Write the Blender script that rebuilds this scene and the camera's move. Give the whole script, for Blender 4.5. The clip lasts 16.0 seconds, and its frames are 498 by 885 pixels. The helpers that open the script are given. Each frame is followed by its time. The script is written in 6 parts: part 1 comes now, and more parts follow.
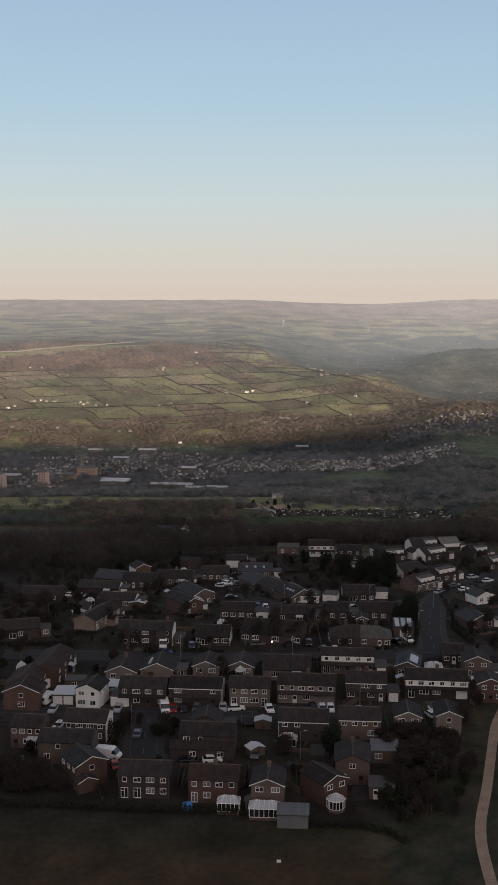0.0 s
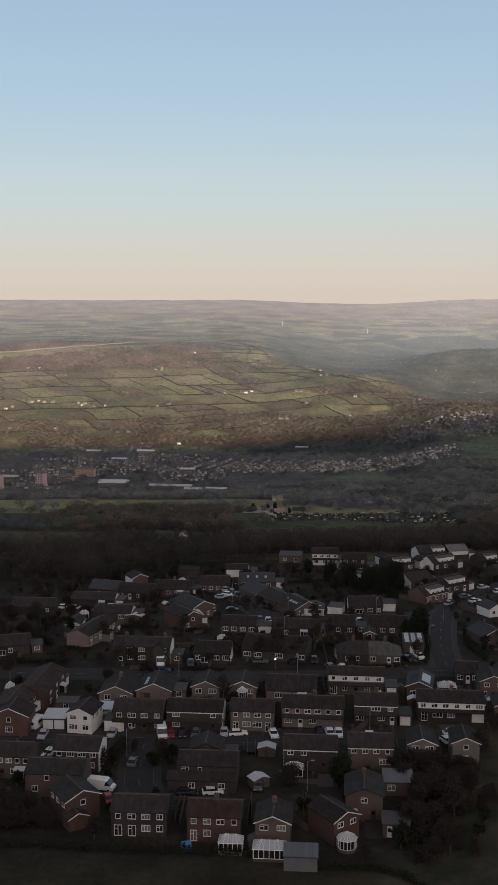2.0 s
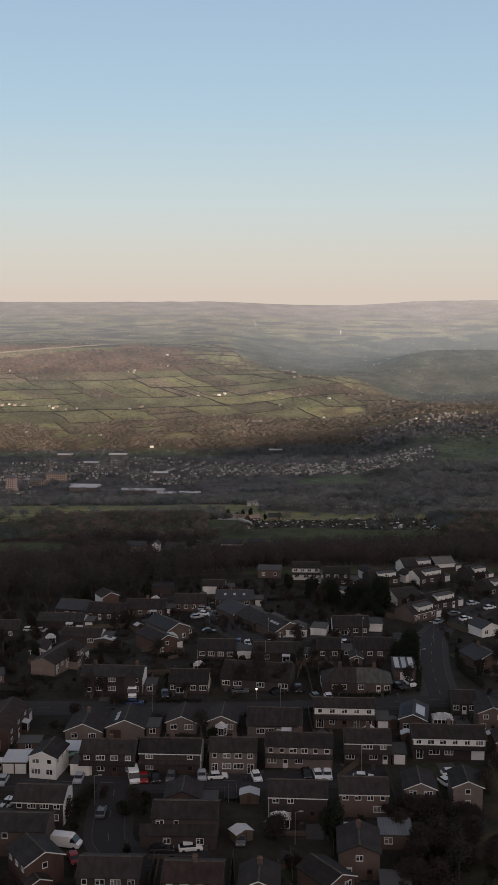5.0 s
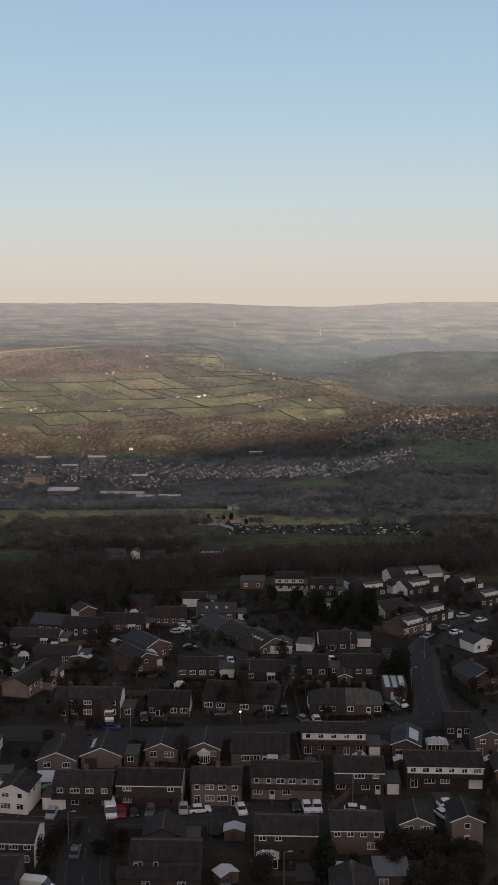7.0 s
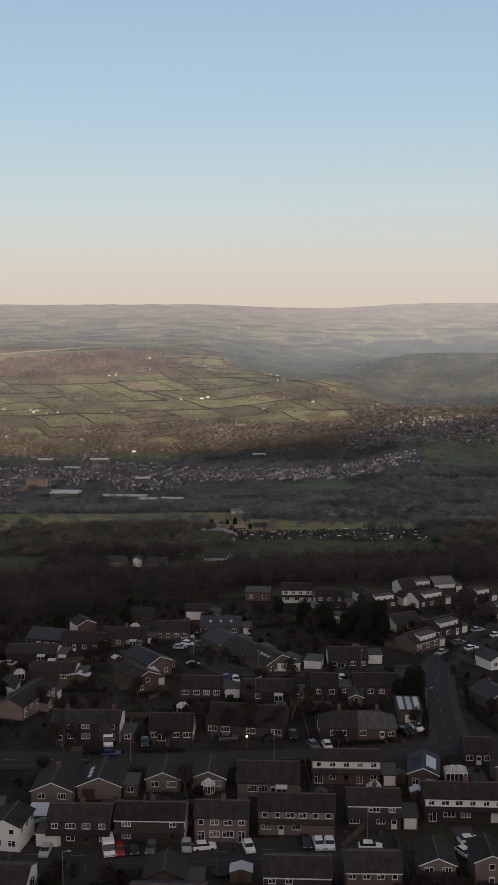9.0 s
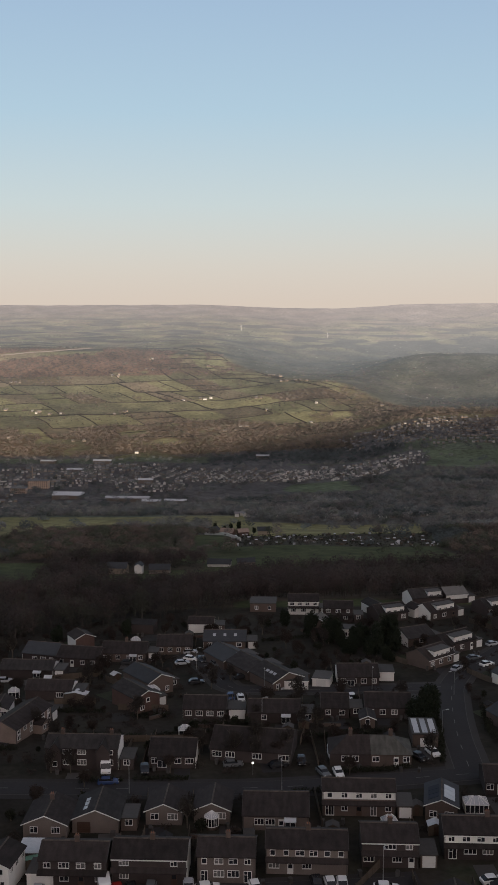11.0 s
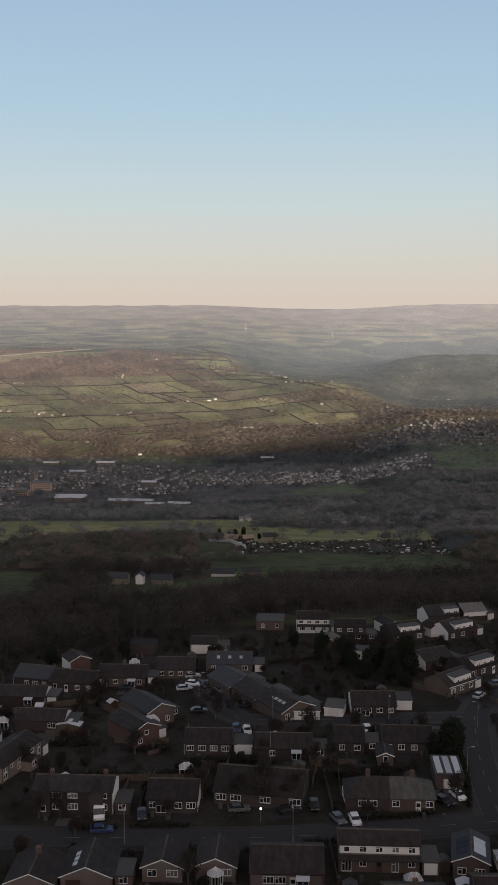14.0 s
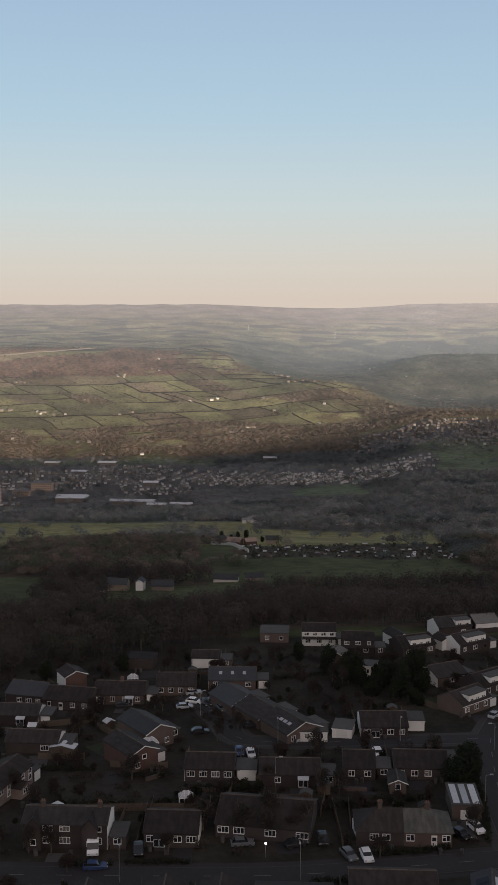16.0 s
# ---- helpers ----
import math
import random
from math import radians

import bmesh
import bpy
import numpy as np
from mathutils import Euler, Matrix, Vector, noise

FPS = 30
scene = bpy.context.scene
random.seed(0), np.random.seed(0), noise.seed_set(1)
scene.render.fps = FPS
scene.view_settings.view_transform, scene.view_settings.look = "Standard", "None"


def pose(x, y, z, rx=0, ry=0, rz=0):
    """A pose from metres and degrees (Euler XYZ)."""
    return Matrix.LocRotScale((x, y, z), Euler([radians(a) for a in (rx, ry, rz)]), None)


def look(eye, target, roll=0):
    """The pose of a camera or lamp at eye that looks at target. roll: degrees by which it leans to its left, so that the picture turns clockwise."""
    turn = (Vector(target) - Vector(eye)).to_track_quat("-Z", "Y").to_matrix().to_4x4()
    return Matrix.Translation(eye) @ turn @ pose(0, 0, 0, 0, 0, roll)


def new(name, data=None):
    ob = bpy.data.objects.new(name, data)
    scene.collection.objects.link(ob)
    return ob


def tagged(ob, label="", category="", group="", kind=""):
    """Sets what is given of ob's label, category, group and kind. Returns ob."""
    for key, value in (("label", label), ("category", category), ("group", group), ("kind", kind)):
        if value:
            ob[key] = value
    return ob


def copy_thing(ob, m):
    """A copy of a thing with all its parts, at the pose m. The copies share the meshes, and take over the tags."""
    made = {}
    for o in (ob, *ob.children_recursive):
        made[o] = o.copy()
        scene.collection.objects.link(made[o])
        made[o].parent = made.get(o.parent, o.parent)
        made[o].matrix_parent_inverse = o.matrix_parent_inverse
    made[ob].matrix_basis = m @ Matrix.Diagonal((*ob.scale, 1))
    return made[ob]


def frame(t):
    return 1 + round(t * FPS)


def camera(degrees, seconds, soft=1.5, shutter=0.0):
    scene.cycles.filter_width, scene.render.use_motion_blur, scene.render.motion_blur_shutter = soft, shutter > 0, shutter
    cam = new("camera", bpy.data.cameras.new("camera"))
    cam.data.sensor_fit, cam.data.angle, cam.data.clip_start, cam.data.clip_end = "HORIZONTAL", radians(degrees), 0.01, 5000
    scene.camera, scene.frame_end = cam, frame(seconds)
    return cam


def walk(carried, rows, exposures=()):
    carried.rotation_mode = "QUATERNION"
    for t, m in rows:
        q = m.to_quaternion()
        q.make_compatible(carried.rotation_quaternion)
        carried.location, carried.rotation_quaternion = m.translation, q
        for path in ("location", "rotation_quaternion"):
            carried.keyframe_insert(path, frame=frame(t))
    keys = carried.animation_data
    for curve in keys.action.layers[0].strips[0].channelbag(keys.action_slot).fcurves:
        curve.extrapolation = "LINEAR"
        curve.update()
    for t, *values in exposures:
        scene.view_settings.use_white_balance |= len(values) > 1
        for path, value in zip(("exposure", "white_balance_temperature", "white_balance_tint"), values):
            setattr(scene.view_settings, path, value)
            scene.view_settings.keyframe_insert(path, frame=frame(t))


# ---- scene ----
cam = camera(26.2, 16.0, soft=1.4)
PATH = [
    (0, 0.04, -0.22, 94.57, 82.38, -0.06, -0.01),
    (0.5, -0.14, 3.82, 94.42, 82.36, -0.05, -0.08),
    (1, -0.35, 7.71, 94.29, 82.35, -0.08, -0.11),
    (1.5, -0.56, 11.47, 94.2, 82.36, -0.06, -0.07),
    (2, -0.78, 15.11, 94.14, 82.39, -0.03, -0.08),
    (2.5, -0.99, 18.66, 94.1, 82.39, -0.04, -0.33),
    (3, -1.2, 22.14, 94.08, 82.4, -0.04, -0.49),
    (3.5, -1.4, 25.55, 94.07, 82.43, -0.01, -0.63),
    (4, -1.58, 28.92, 94.07, 82.44, 0.02, -0.93),
    (6.5, -2.26, 45.4, 94.19, 82.53, 0.06, -2.44),
    (7, -2.35, 48.68, 94.21, 82.54, 0.03, -2.65),
    (7.5, -2.41, 51.95, 94.23, 82.55, 0.06, -2.62),
    (8, -2.46, 55.23, 94.24, 82.58, 0.03, -2.59),
    (8.5, -2.5, 58.52, 94.25, 82.61, 0.03, -2.54),
    (9, -2.53, 61.81, 94.25, 82.61, 0.07, -2.49),
    (11.5, -2.53, 78.36, 94.14, 82.64, 0.06, -2.27),
    (12, -2.51, 81.67, 94.1, 82.64, -0.01, -2.24),
    (12.5, -2.5, 84.99, 94.06, 82.65, 0.02, -2.19),
    (13, -2.48, 88.29, 94.02, 82.64, -0, -2.15),
    (13.5, -2.46, 91.59, 93.99, 82.64, -0, -2.11),
    (14, -2.44, 94.89, 93.96, 82.67, 0.05, -2.09),
    (14.5, -2.42, 98.17, 93.94, 82.66, -0.01, -2.04),
    (15, -2.4, 101.45, 93.93, 82.63, -0, -2.01),
    (15.5, -2.37, 104.72, 93.95, 82.62, -0, -1.99),
    (16, -2.33, 107.98, 93.99, 82.62, 0.02, -1.96),
]
walk(cam, [(t, pose(*p)) for t, *p in PATH])

# ---- light: low sun behind the ridge at the camera's back, clear evening sky
SUN_AZ, SUN_EL = 14.0, 6.75  # degrees to the right of straight behind; height
SKY, EXPOSURE = 0.56, 0.9
GLOW = (0.83, 0.62, 0.52)
sun_from = Vector((math.sin(radians(SUN_AZ)) * math.cos(radians(SUN_EL)), -math.cos(radians(SUN_AZ)) * math.cos(radians(SUN_EL)), math.sin(radians(SUN_EL))))
world = bpy.data.worlds.new("evening_sky")
scene.world = world
world.use_nodes = True
wn, wl = world.node_tree.nodes, world.node_tree.links
wn.clear()
w_out, w_bg, w_sky = wn.new("ShaderNodeOutputWorld"), wn.new("ShaderNodeBackground"), wn.new("ShaderNodeTexSky")
w_sky.sky_type, w_sky.sun_disc = "NISHITA", False
w_sky.sun_elevation, w_sky.sun_rotation = radians(SUN_EL), radians(180 - SUN_AZ)
w_sky.air_density, w_sky.dust_density, w_sky.ozone_density = 1.0, 1.5, 1.5
w_co, w_sep, w_ramp = wn.new("ShaderNodeTexCoord"), wn.new("ShaderNodeSeparateXYZ"), wn.new("ShaderNodeValToRGB")
wl.new(w_co.outputs["Generated"], w_sep.inputs[0])
wl.new(w_sep.outputs["Z"], w_ramp.inputs[0])
stops = ((0.0, (0.70, 0.60, 0.52)), (0.035, (0.65, 0.61, 0.57)), (0.09, (0.555, 0.625, 0.655)), (0.17, (0.42, 0.565, 0.685)), (0.27, (0.345, 0.475, 0.64)), (0.5, (0.186, 0.211, 0.262)), (1.0, (0.112, 0.123, 0.158)))
for k, (p, c) in enumerate(stops):
    el = w_ramp.color_ramp.elements[k] if k < 2 else w_ramp.color_ramp.elements.new(p)
    el.position, el.color = p, (*c, 1)
w_mix = wn.new("ShaderNodeMix")  # the haze over the valley veils the clear sky's own colours
w_mix.data_type = "RGBA"
w_mix.inputs["Factor"].default_value = 0.9
w_dim = wn.new("ShaderNodeVectorMath")
w_dim.operation = "SCALE"
w_dim.inputs["Scale"].default_value = 0.2
wl.new(w_sky.outputs[0], w_dim.inputs[0])
wl.new(w_dim.outputs[0], w_mix.inputs["A"])
wl.new(w_ramp.outputs[0], w_mix.inputs["B"])
# afterglow round the low sun, behind the camera
w_dot, w_rng, w_glow, w_add = wn.new("ShaderNodeVectorMath"), wn.new("ShaderNodeMapRange"), wn.new("ShaderNodeVectorMath"), wn.new("ShaderNodeVectorMath")
w_dot.operation, w_glow.operation, w_add.operation = "DOT_PRODUCT", "SCALE", "ADD"
wl.new(w_co.outputs["Generated"], w_dot.inputs[0])
w_dot.inputs[1].default_value = sun_from
w_rng.interpolation_type = "SMOOTHSTEP"
w_rng.inputs["From Min"].default_value, w_rng.inputs["From Max"].default_value = 0.1, 1.0
wl.new(w_dot.outputs["Value"], w_rng.inputs["Value"])
w_glow.inputs[0].default_value = GLOW
wl.new(w_rng.outputs[0], w_glow.inputs["Scale"])
wl.new(w_mix.outputs["Result"], w_add.inputs[0])
wl.new(w_glow.outputs[0], w_add.inputs[1])
wl.new(w_add.outputs[0], w_bg.inputs["Color"])
w_bg.inputs["Strength"].default_value = SKY
wl.new(w_bg.outputs[0], w_out.inputs[0])
sun = new("sun", bpy.data.lights.new("sun", "SUN"))
sun.data.energy, sun.data.angle, sun.data.color = 4.4, radians(0.6), (1.0, 0.82, 0.64)
sun.matrix_world = look(sun_from * 100, (0, 0, 0))
scene.view_settings.exposure = EXPOSURE


# ---- materials
def mat(name, color, rough=0.8, metal=0.0, var=0.25, scale=2.0, fine=18.0, bump=0.0, island=False, second=None, spec=0.3):
    """A worn surface: base colour with large stains and fine grain, some of them in relief."""
    m = bpy.data.materials.new(name)
    m.use_nodes = True
    n, l = m.node_tree.nodes, m.node_tree.links
    b = n["Principled BSDF"]
    b.inputs["Roughness"].default_value, b.inputs["Metallic"].default_value = rough, metal
    b.inputs["Specular IOR Level"].default_value = spec
    co = n.new("ShaderNodeTexCoord")
    big, small = n.new("ShaderNodeTexNoise"), n.new("ShaderNodeTexNoise")
    big.inputs["Scale"].default_value, small.inputs["Scale"].default_value = scale, fine
    big.inputs["Detail"].default_value = 5
    for q in (big, small):
        l.new(co.outputs["Object"], q.inputs["Vector"])
    add = n.new("ShaderNodeMath")
    add.operation = "ADD"
    l.new(big.outputs[0], add.inputs[0])
    l.new(small.outputs[0], add.inputs[1])
    src = add.outputs[0]
    if island:
        g = n.new("ShaderNodeNewGeometry")
        rnd = g.outputs["Random Per Island"]
    else:
        rnd = n.new("ShaderNodeObjectInfo").outputs["Random"]
    mix = n.new("ShaderNodeMath")
    mix.operation = "MULTIPLY_ADD"
    mix.inputs[1].default_value = 0.7
    l.new(rnd, mix.inputs[0])
    l.new(src, mix.inputs[2])
    ramp = n.new("ShaderNodeMapRange")
    ramp.inputs["From Min"].default_value, ramp.inputs["From Max"].default_value = 0.75, 1.95
    l.new(mix.outputs[0], ramp.inputs["Value"])
    blend = n.new("ShaderNodeMix")
    blend.data_type = "RGBA"
    dark = [c * (1 - var) for c in color]
    light = second or [min(1, c * (1 + var)) for c in color]
    blend.inputs["A"].default_value, blend.inputs["B"].default_value = (*dark, 1), (*light, 1)
    l.new(ramp.outputs[0], blend.inputs["Factor"])
    l.new(blend.outputs["Result"], b.inputs["Base Color"])
    if bump:
        bp = n.new("ShaderNodeBump")
        bp.inputs["Strength"].default_value, bp.inputs["Distance"].default_value = bump, 0.03
        l.new(small.outputs[0], bp.inputs["Height"])
        l.new(bp.outputs[0], b.inputs["Normal"])
    return m


def coursed(name, color, pitch, var=0.3, rough=0.85, axis=2, rel=0.5, spec=0.25, weathered=0.0):
    """Brick or tile: stains and tone as above, with courses in relief along one axis."""
    m = mat(name, color, rough, var=var, scale=0.5, fine=9, spec=spec)
    n, l = m.node_tree.nodes, m.node_tree.links
    b = n["Principled BSDF"]
    if weathered:
        streak, wide, stretch = n.new("ShaderNodeTexNoise"), n.new("ShaderNodeMapRange"), n.new("ShaderNodeMapping")
        stretch.inputs["Scale"].default_value = (1.0, 0.4, 0.4)
        streak.inputs["Scale"].default_value, streak.inputs["Detail"].default_value = 1.1, 6
        wide.inputs["From Min"].default_value, wide.inputs["From Max"].default_value = 0.35, 0.72
        wide.inputs["To Min"].default_value, wide.inputs["To Max"].default_value = 1 - weathered, 1 + weathered
        place = n.new("ShaderNodeTexCoord")
        l.new(place.outputs["Object"], stretch.inputs["Vector"])
        l.new(stretch.outputs[0], streak.inputs["Vector"])
        l.new(streak.outputs[0], wide.inputs["Value"])
        stain = n.new("ShaderNodeVectorMath")
        stain.operation = "SCALE"
        l.new(b.inputs["Base Color"].links[0].from_socket, stain.inputs[0])
        l.new(wide.outputs[0], stain.inputs["Scale"])
        l.new(stain.outputs[0], b.inputs["Base Color"])
    w = n.new("ShaderNodeTexWave")
    w.wave_type, w.bands_direction, w.wave_profile = "BANDS", "XYZ"[axis], "SAW"
    w.inputs["Scale"].default_value, w.inputs["Distortion"].default_value = 0.314 / pitch, 0.4
    co = n.new("ShaderNodeTexCoord")
    l.new(co.outputs["Object"], w.inputs["Vector"])
    bp = n.new("ShaderNodeBump")
    bp.inputs["Strength"].default_value, bp.inputs["Distance"].default_value = rel, 0.05
    l.new(w.outputs[0], bp.inputs["Height"])
    l.new(bp.outputs[0], b.inputs["Normal"])
    return m


BRICK_DARK = coursed("dark_brown_brick", (0.048, 0.037, 0.035), 0.15)
BRICK = coursed("brown_brick", (0.100, 0.074, 0.063), 0.15)
BRICK_RED = coursed("red_brick", (0.088, 0.053, 0.044), 0.15)
BRICK_GREY = coursed("grey_buff_brick", (0.148, 0.121, 0.108), 0.15)
BRICK_BUFF = coursed("buff_brick", (0.23, 0.175, 0.148), 0.15)
WHITE = mat("white_render", (0.62, 0.60, 0.57), 0.8, var=0.14, scale=0.6, fine=6)
UPVC = mat("white_plastic_frame", (0.64, 0.63, 0.61), 0.45, var=0.06)
TILE_BROWN = coursed("brown_concrete_tile", (0.027, 0.0215, 0.0205), 0.34, var=0.5, axis=2, rel=0.7, weathered=0.3)
TILE_RED = coursed("red_brown_tile", (0.039, 0.025, 0.0215), 0.34, var=0.5, axis=2, rel=0.7, weathered=0.3)
TILE_GREY = coursed("grey_tile", (0.029, 0.0262, 0.0258), 0.34, var=0.5, axis=2, rel=0.7, weathered=0.3)
TILE_OLIVE = coursed("mossy_grey_tile", (0.060, 0.059, 0.053), 0.34, var=0.4, axis=2, rel=0.7, weathered=0.3)
TILE_LIGHT = coursed("pale_grey_tile", (0.13, 0.125, 0.12), 0.34, axis=2)
TILE_BLUE = coursed("blue_grey_tile", (0.036, 0.038, 0.044), 0.34, axis=2)
SLATE = coursed("blue_slate", (0.040, 0.043, 0.048), 0.25, axis=2, spec=0.25, rough=0.75)
FLAT = mat("roofing_felt", (0.065, 0.062, 0.06), 0.85, var=0.35, scale=0.8)
METAL = coursed("grey_sheet_metal", (0.13, 0.133, 0.14), 0.3, axis=0, rough=0.55)
CURTAIN = mat("net_curtained_glass", (0.13, 0.128, 0.125), 0.15, var=0.4, scale=1.2, fine=5, spec=0.5)
GLASS = mat("window_glass", (0.018, 0.020, 0.024), 0.08, var=0.3, spec=0.5)
CONSERV = mat("conservatory_glazing", (0.36, 0.37, 0.39), 0.25, var=0.15, spec=0.5)
DOOR_WHITE = mat("white_door_paint", (0.60, 0.59, 0.57), 0.5, var=0.1)
DOOR_DARK = mat("dark_door_paint", (0.06, 0.035, 0.025), 0.5, var=0.3)
LEAD = mat("dark_soffit", (0.05, 0.045, 0.042), 0.6)
SOLAR = mat("solar_panel_glass", (0.014, 0.017, 0.028), 0.6, var=0.3, spec=0.15)
RIDGE = mat("ridge_tile", (0.075, 0.062, 0.054), 0.9, var=0.4)
POT = mat("chimney_clay", (0.20, 0.10, 0.065), 0.85)
ASPHALT = mat("asphalt", (0.028, 0.0265, 0.028), 0.95, var=0.28, scale=0.15, fine=2)
KERB = mat("concrete_kerb", (0.066, 0.062, 0.060), 0.9, var=0.2)
PAVING = mat("concrete_paving", (0.037, 0.034, 0.033), 0.95, var=0.3, scale=0.3)
LINE = mat("road_paint", (0.12, 0.12, 0.115), 0.8, var=0.25, fine=4)
TRACK = mat("gravel_track", (0.31, 0.225, 0.165), 0.95, var=0.4, scale=0.35, fine=2.2)
GRIT = mat("grey_moor_road", (0.32, 0.28, 0.26), 0.95, var=0.2, scale=0.02, fine=0.1)
LAWN = mat("lawn_grass", (0.032, 0.040, 0.020), 0.95, var=0.45, scale=0.3, fine=3, second=(0.052, 0.056, 0.028))
TWIG = mat("bare_twigs", (0.038, 0.033, 0.029), 0.95, var=0.4, island=True, spec=0.1)
TWIG_RED = mat("russet_twigs", (0.036, 0.028, 0.024), 0.95, var=0.4, island=True, spec=0.1)
BUSH = mat("brown_winter_bush", (0.037, 0.030, 0.026), 0.95, var=0.4, island=True, spec=0.1)
BARK = mat("bark", (0.075, 0.062, 0.050), 0.95, var=0.35)
EVERGREEN = mat("evergreen_needles", (0.018, 0.023, 0.014), 0.9, var=0.5, island=True, spec=0.15)
HEDGE = mat("hedge_leaves", (0.021, 0.023, 0.015), 0.9, var=0.5, island=True, spec=0.15)
FENCE = mat("weathered_fence", (0.085, 0.066, 0.050), 0.9, var=0.35)
TYRE = mat("tyre_rubber", (0.02, 0.02, 0.02), 0.85)
PAINT = {k: mat(k + "_car_paint", c, 0.25, var=0.04, spec=0.5) for k, c in dict(white=(0.70, 0.70, 0.70), silver=(0.34, 0.35, 0.37), black=(0.02, 0.02, 0.022), red=(0.22, 0.02, 0.018), blue=(0.03, 0.05, 0.12), grey=(0.10, 0.105, 0.11)).items()}
STEEL = mat("galvanised_steel", (0.24, 0.24, 0.24), 0.5, 0.6)
LAMPGLASS = mat("lamp_cover", (0.26, 0.26, 0.25), 0.3)
TARP = mat("blue_tarpaulin", (0.06, 0.18, 0.42), 0.6, var=0.2)
GREENROOF = mat("green_corrugated_plastic", (0.16, 0.30, 0.22), 0.5, var=0.2)
STONE = mat("gritstone", (0.21, 0.175, 0.14), 0.9, var=0.35, island=True)
STONE_DARK = mat("sooty_gritstone", (0.15, 0.125, 0.105), 0.9, var=0.4, island=True)
ROOF_FAR = mat("stone_slate_roof", (0.15, 0.148, 0.152), 0.8, var=0.45, island=True)
SHED_ROOF = mat("pale_sheet_roof", (0.45, 0.46, 0.48), 0.5, var=0.25)


def cover_mat(name, airlight=None):
    """Land cover: the colour of the vegetation comes from the mesh, broken up by tussocks and patches."""
    m = bpy.data.materials.new(name)
    m.use_nodes = True
    n, l = m.node_tree.nodes, m.node_tree.links
    b = n["Principled BSDF"]
    b.inputs["Roughness"].default_value, b.inputs["Specular IOR Level"].default_value = 0.95, 0.1
    a = n.new("ShaderNodeAttribute")
    a.attribute_name = "cover"
    co = n.new("ShaderNodeTexCoord")
    tone = None
    for scale, lo, hi in ((0.012, 0.72, 1.28), (0.11, 0.7, 1.3), (0.7, 0.8, 1.2)):
        t = n.new("ShaderNodeTexNoise")
        t.inputs["Scale"].default_value, t.inputs["Detail"].default_value = scale, 4
        l.new(co.outputs["Object"], t.inputs["Vector"])
        r = n.new("ShaderNodeMapRange")
        r.inputs["From Min"].default_value, r.inputs["From Max"].default_value = 0.3, 0.7
        r.inputs["To Min"].default_value, r.inputs["To Max"].default_value = lo, hi
        l.new(t.outputs[0], r.inputs["Value"])
        if tone is None:
            tone = r.outputs[0]
        else:
            k = n.new("ShaderNodeMath")
            k.operation = "MULTIPLY"
            l.new(tone, k.inputs[0])
            l.new(r.outputs[0], k.inputs[1])
            tone = k.outputs[0]
    v = n.new("ShaderNodeVectorMath")
    v.operation = "SCALE"
    l.new(a.outputs["Color"], v.inputs[0])
    l.new(tone, v.inputs["Scale"])
    l.new(v.outputs[0], b.inputs["Base Color"])
    # haze is put in here as a glow that the far land gives off
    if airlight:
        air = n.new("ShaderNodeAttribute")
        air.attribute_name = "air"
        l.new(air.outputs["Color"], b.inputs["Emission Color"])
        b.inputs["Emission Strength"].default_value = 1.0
    return m


LAND = cover_mat("land_cover")
FAR_LAND = cover_mat("distant_moor_with_haze", True)


# ground height: estate shelf, hillside down to the valley, and the moor beyond
DIST = (430, 520, 620, 700, 790, 860, 1000, 1100, 1400, 1700, 2000, 2250, 2500, 2800, 3000, 3200, 3450, 3800, 4200, 4600, 4800)
LEFT = (-8, -28, -42, -51, -62, -76, -100, -110, -168, -213, -218, -222, -202, -171, -141, -107, -50, -35, 4, 61, 91)
MID = (-7, -26, -41, -51, -62, -77, -103, -112, -160, -198, -207, -212, -190, -147, -119, -118, -130, -88, -27, 37, 74)
RIGHT = (-6, -24, -40, -51, -62, -78, -105, -113, -151, -177, -187, -170, -149, -160, -160, -112, -62, -98, -29, 49, 95)


def ease(a, b, v):
    u = min(1.0, max(0.0, (v - a) / (b - a)))
    return u * u * (3 - 2 * u)


def ground(x, y):
    shelf = -0.05 * max(0.0, y - 290) + 0.04 * min(0.0, x) * ease(250, 400, y)
    # unseen ridge added behind the camera, its height set by where shadow should fall
    if y < 150:
        d = 150 - y
        shelf += (112 + 82 * ease(780, 1060, x) + 60 * ease(1300, 1700, x) + 130 * ease(1480, 1660, x)) * ease(60, 700, d) + 0.02 * d
    if y <= 420:
        return shelf
    u = x / y
    rest = [float(np.interp(y, DIST, c)) for c in (LEFT, MID, RIGHT)]
    if u < 0.11:
        v = rest[0] + (rest[1] - rest[0]) * ease(-0.02, 0.11, u)
    else:
        v = rest[1] + (rest[2] - rest[1]) * ease(0.11, 0.21, u)
    k = ease(420, 470, y)
    bump = noise.noise((x / 90, y / 90, 3)) * 3 * ease(500, 800, y) + noise.noise((x / 400, y / 400, 8)) * 12 * ease(2300, 3000, y) * (1 - 0.85 * ease(3600, 4400, y))
    return shelf * (1 - k) + v * k + bump


def blob(x, y, s, seed=0):
    return noise.noise((x / s, y / s, seed))


def grain(x, y):
    """Coordinates along and across the walled fields."""
    return (x * 0.88 + y * 0.48 + 38 * blob(x, y, 420, 5) + 7 * blob(x, y, 90, 15),
            -x * 0.12 + y + 44 * blob(x, y, 380, 6) + 8 * blob(x, y, 110, 16))


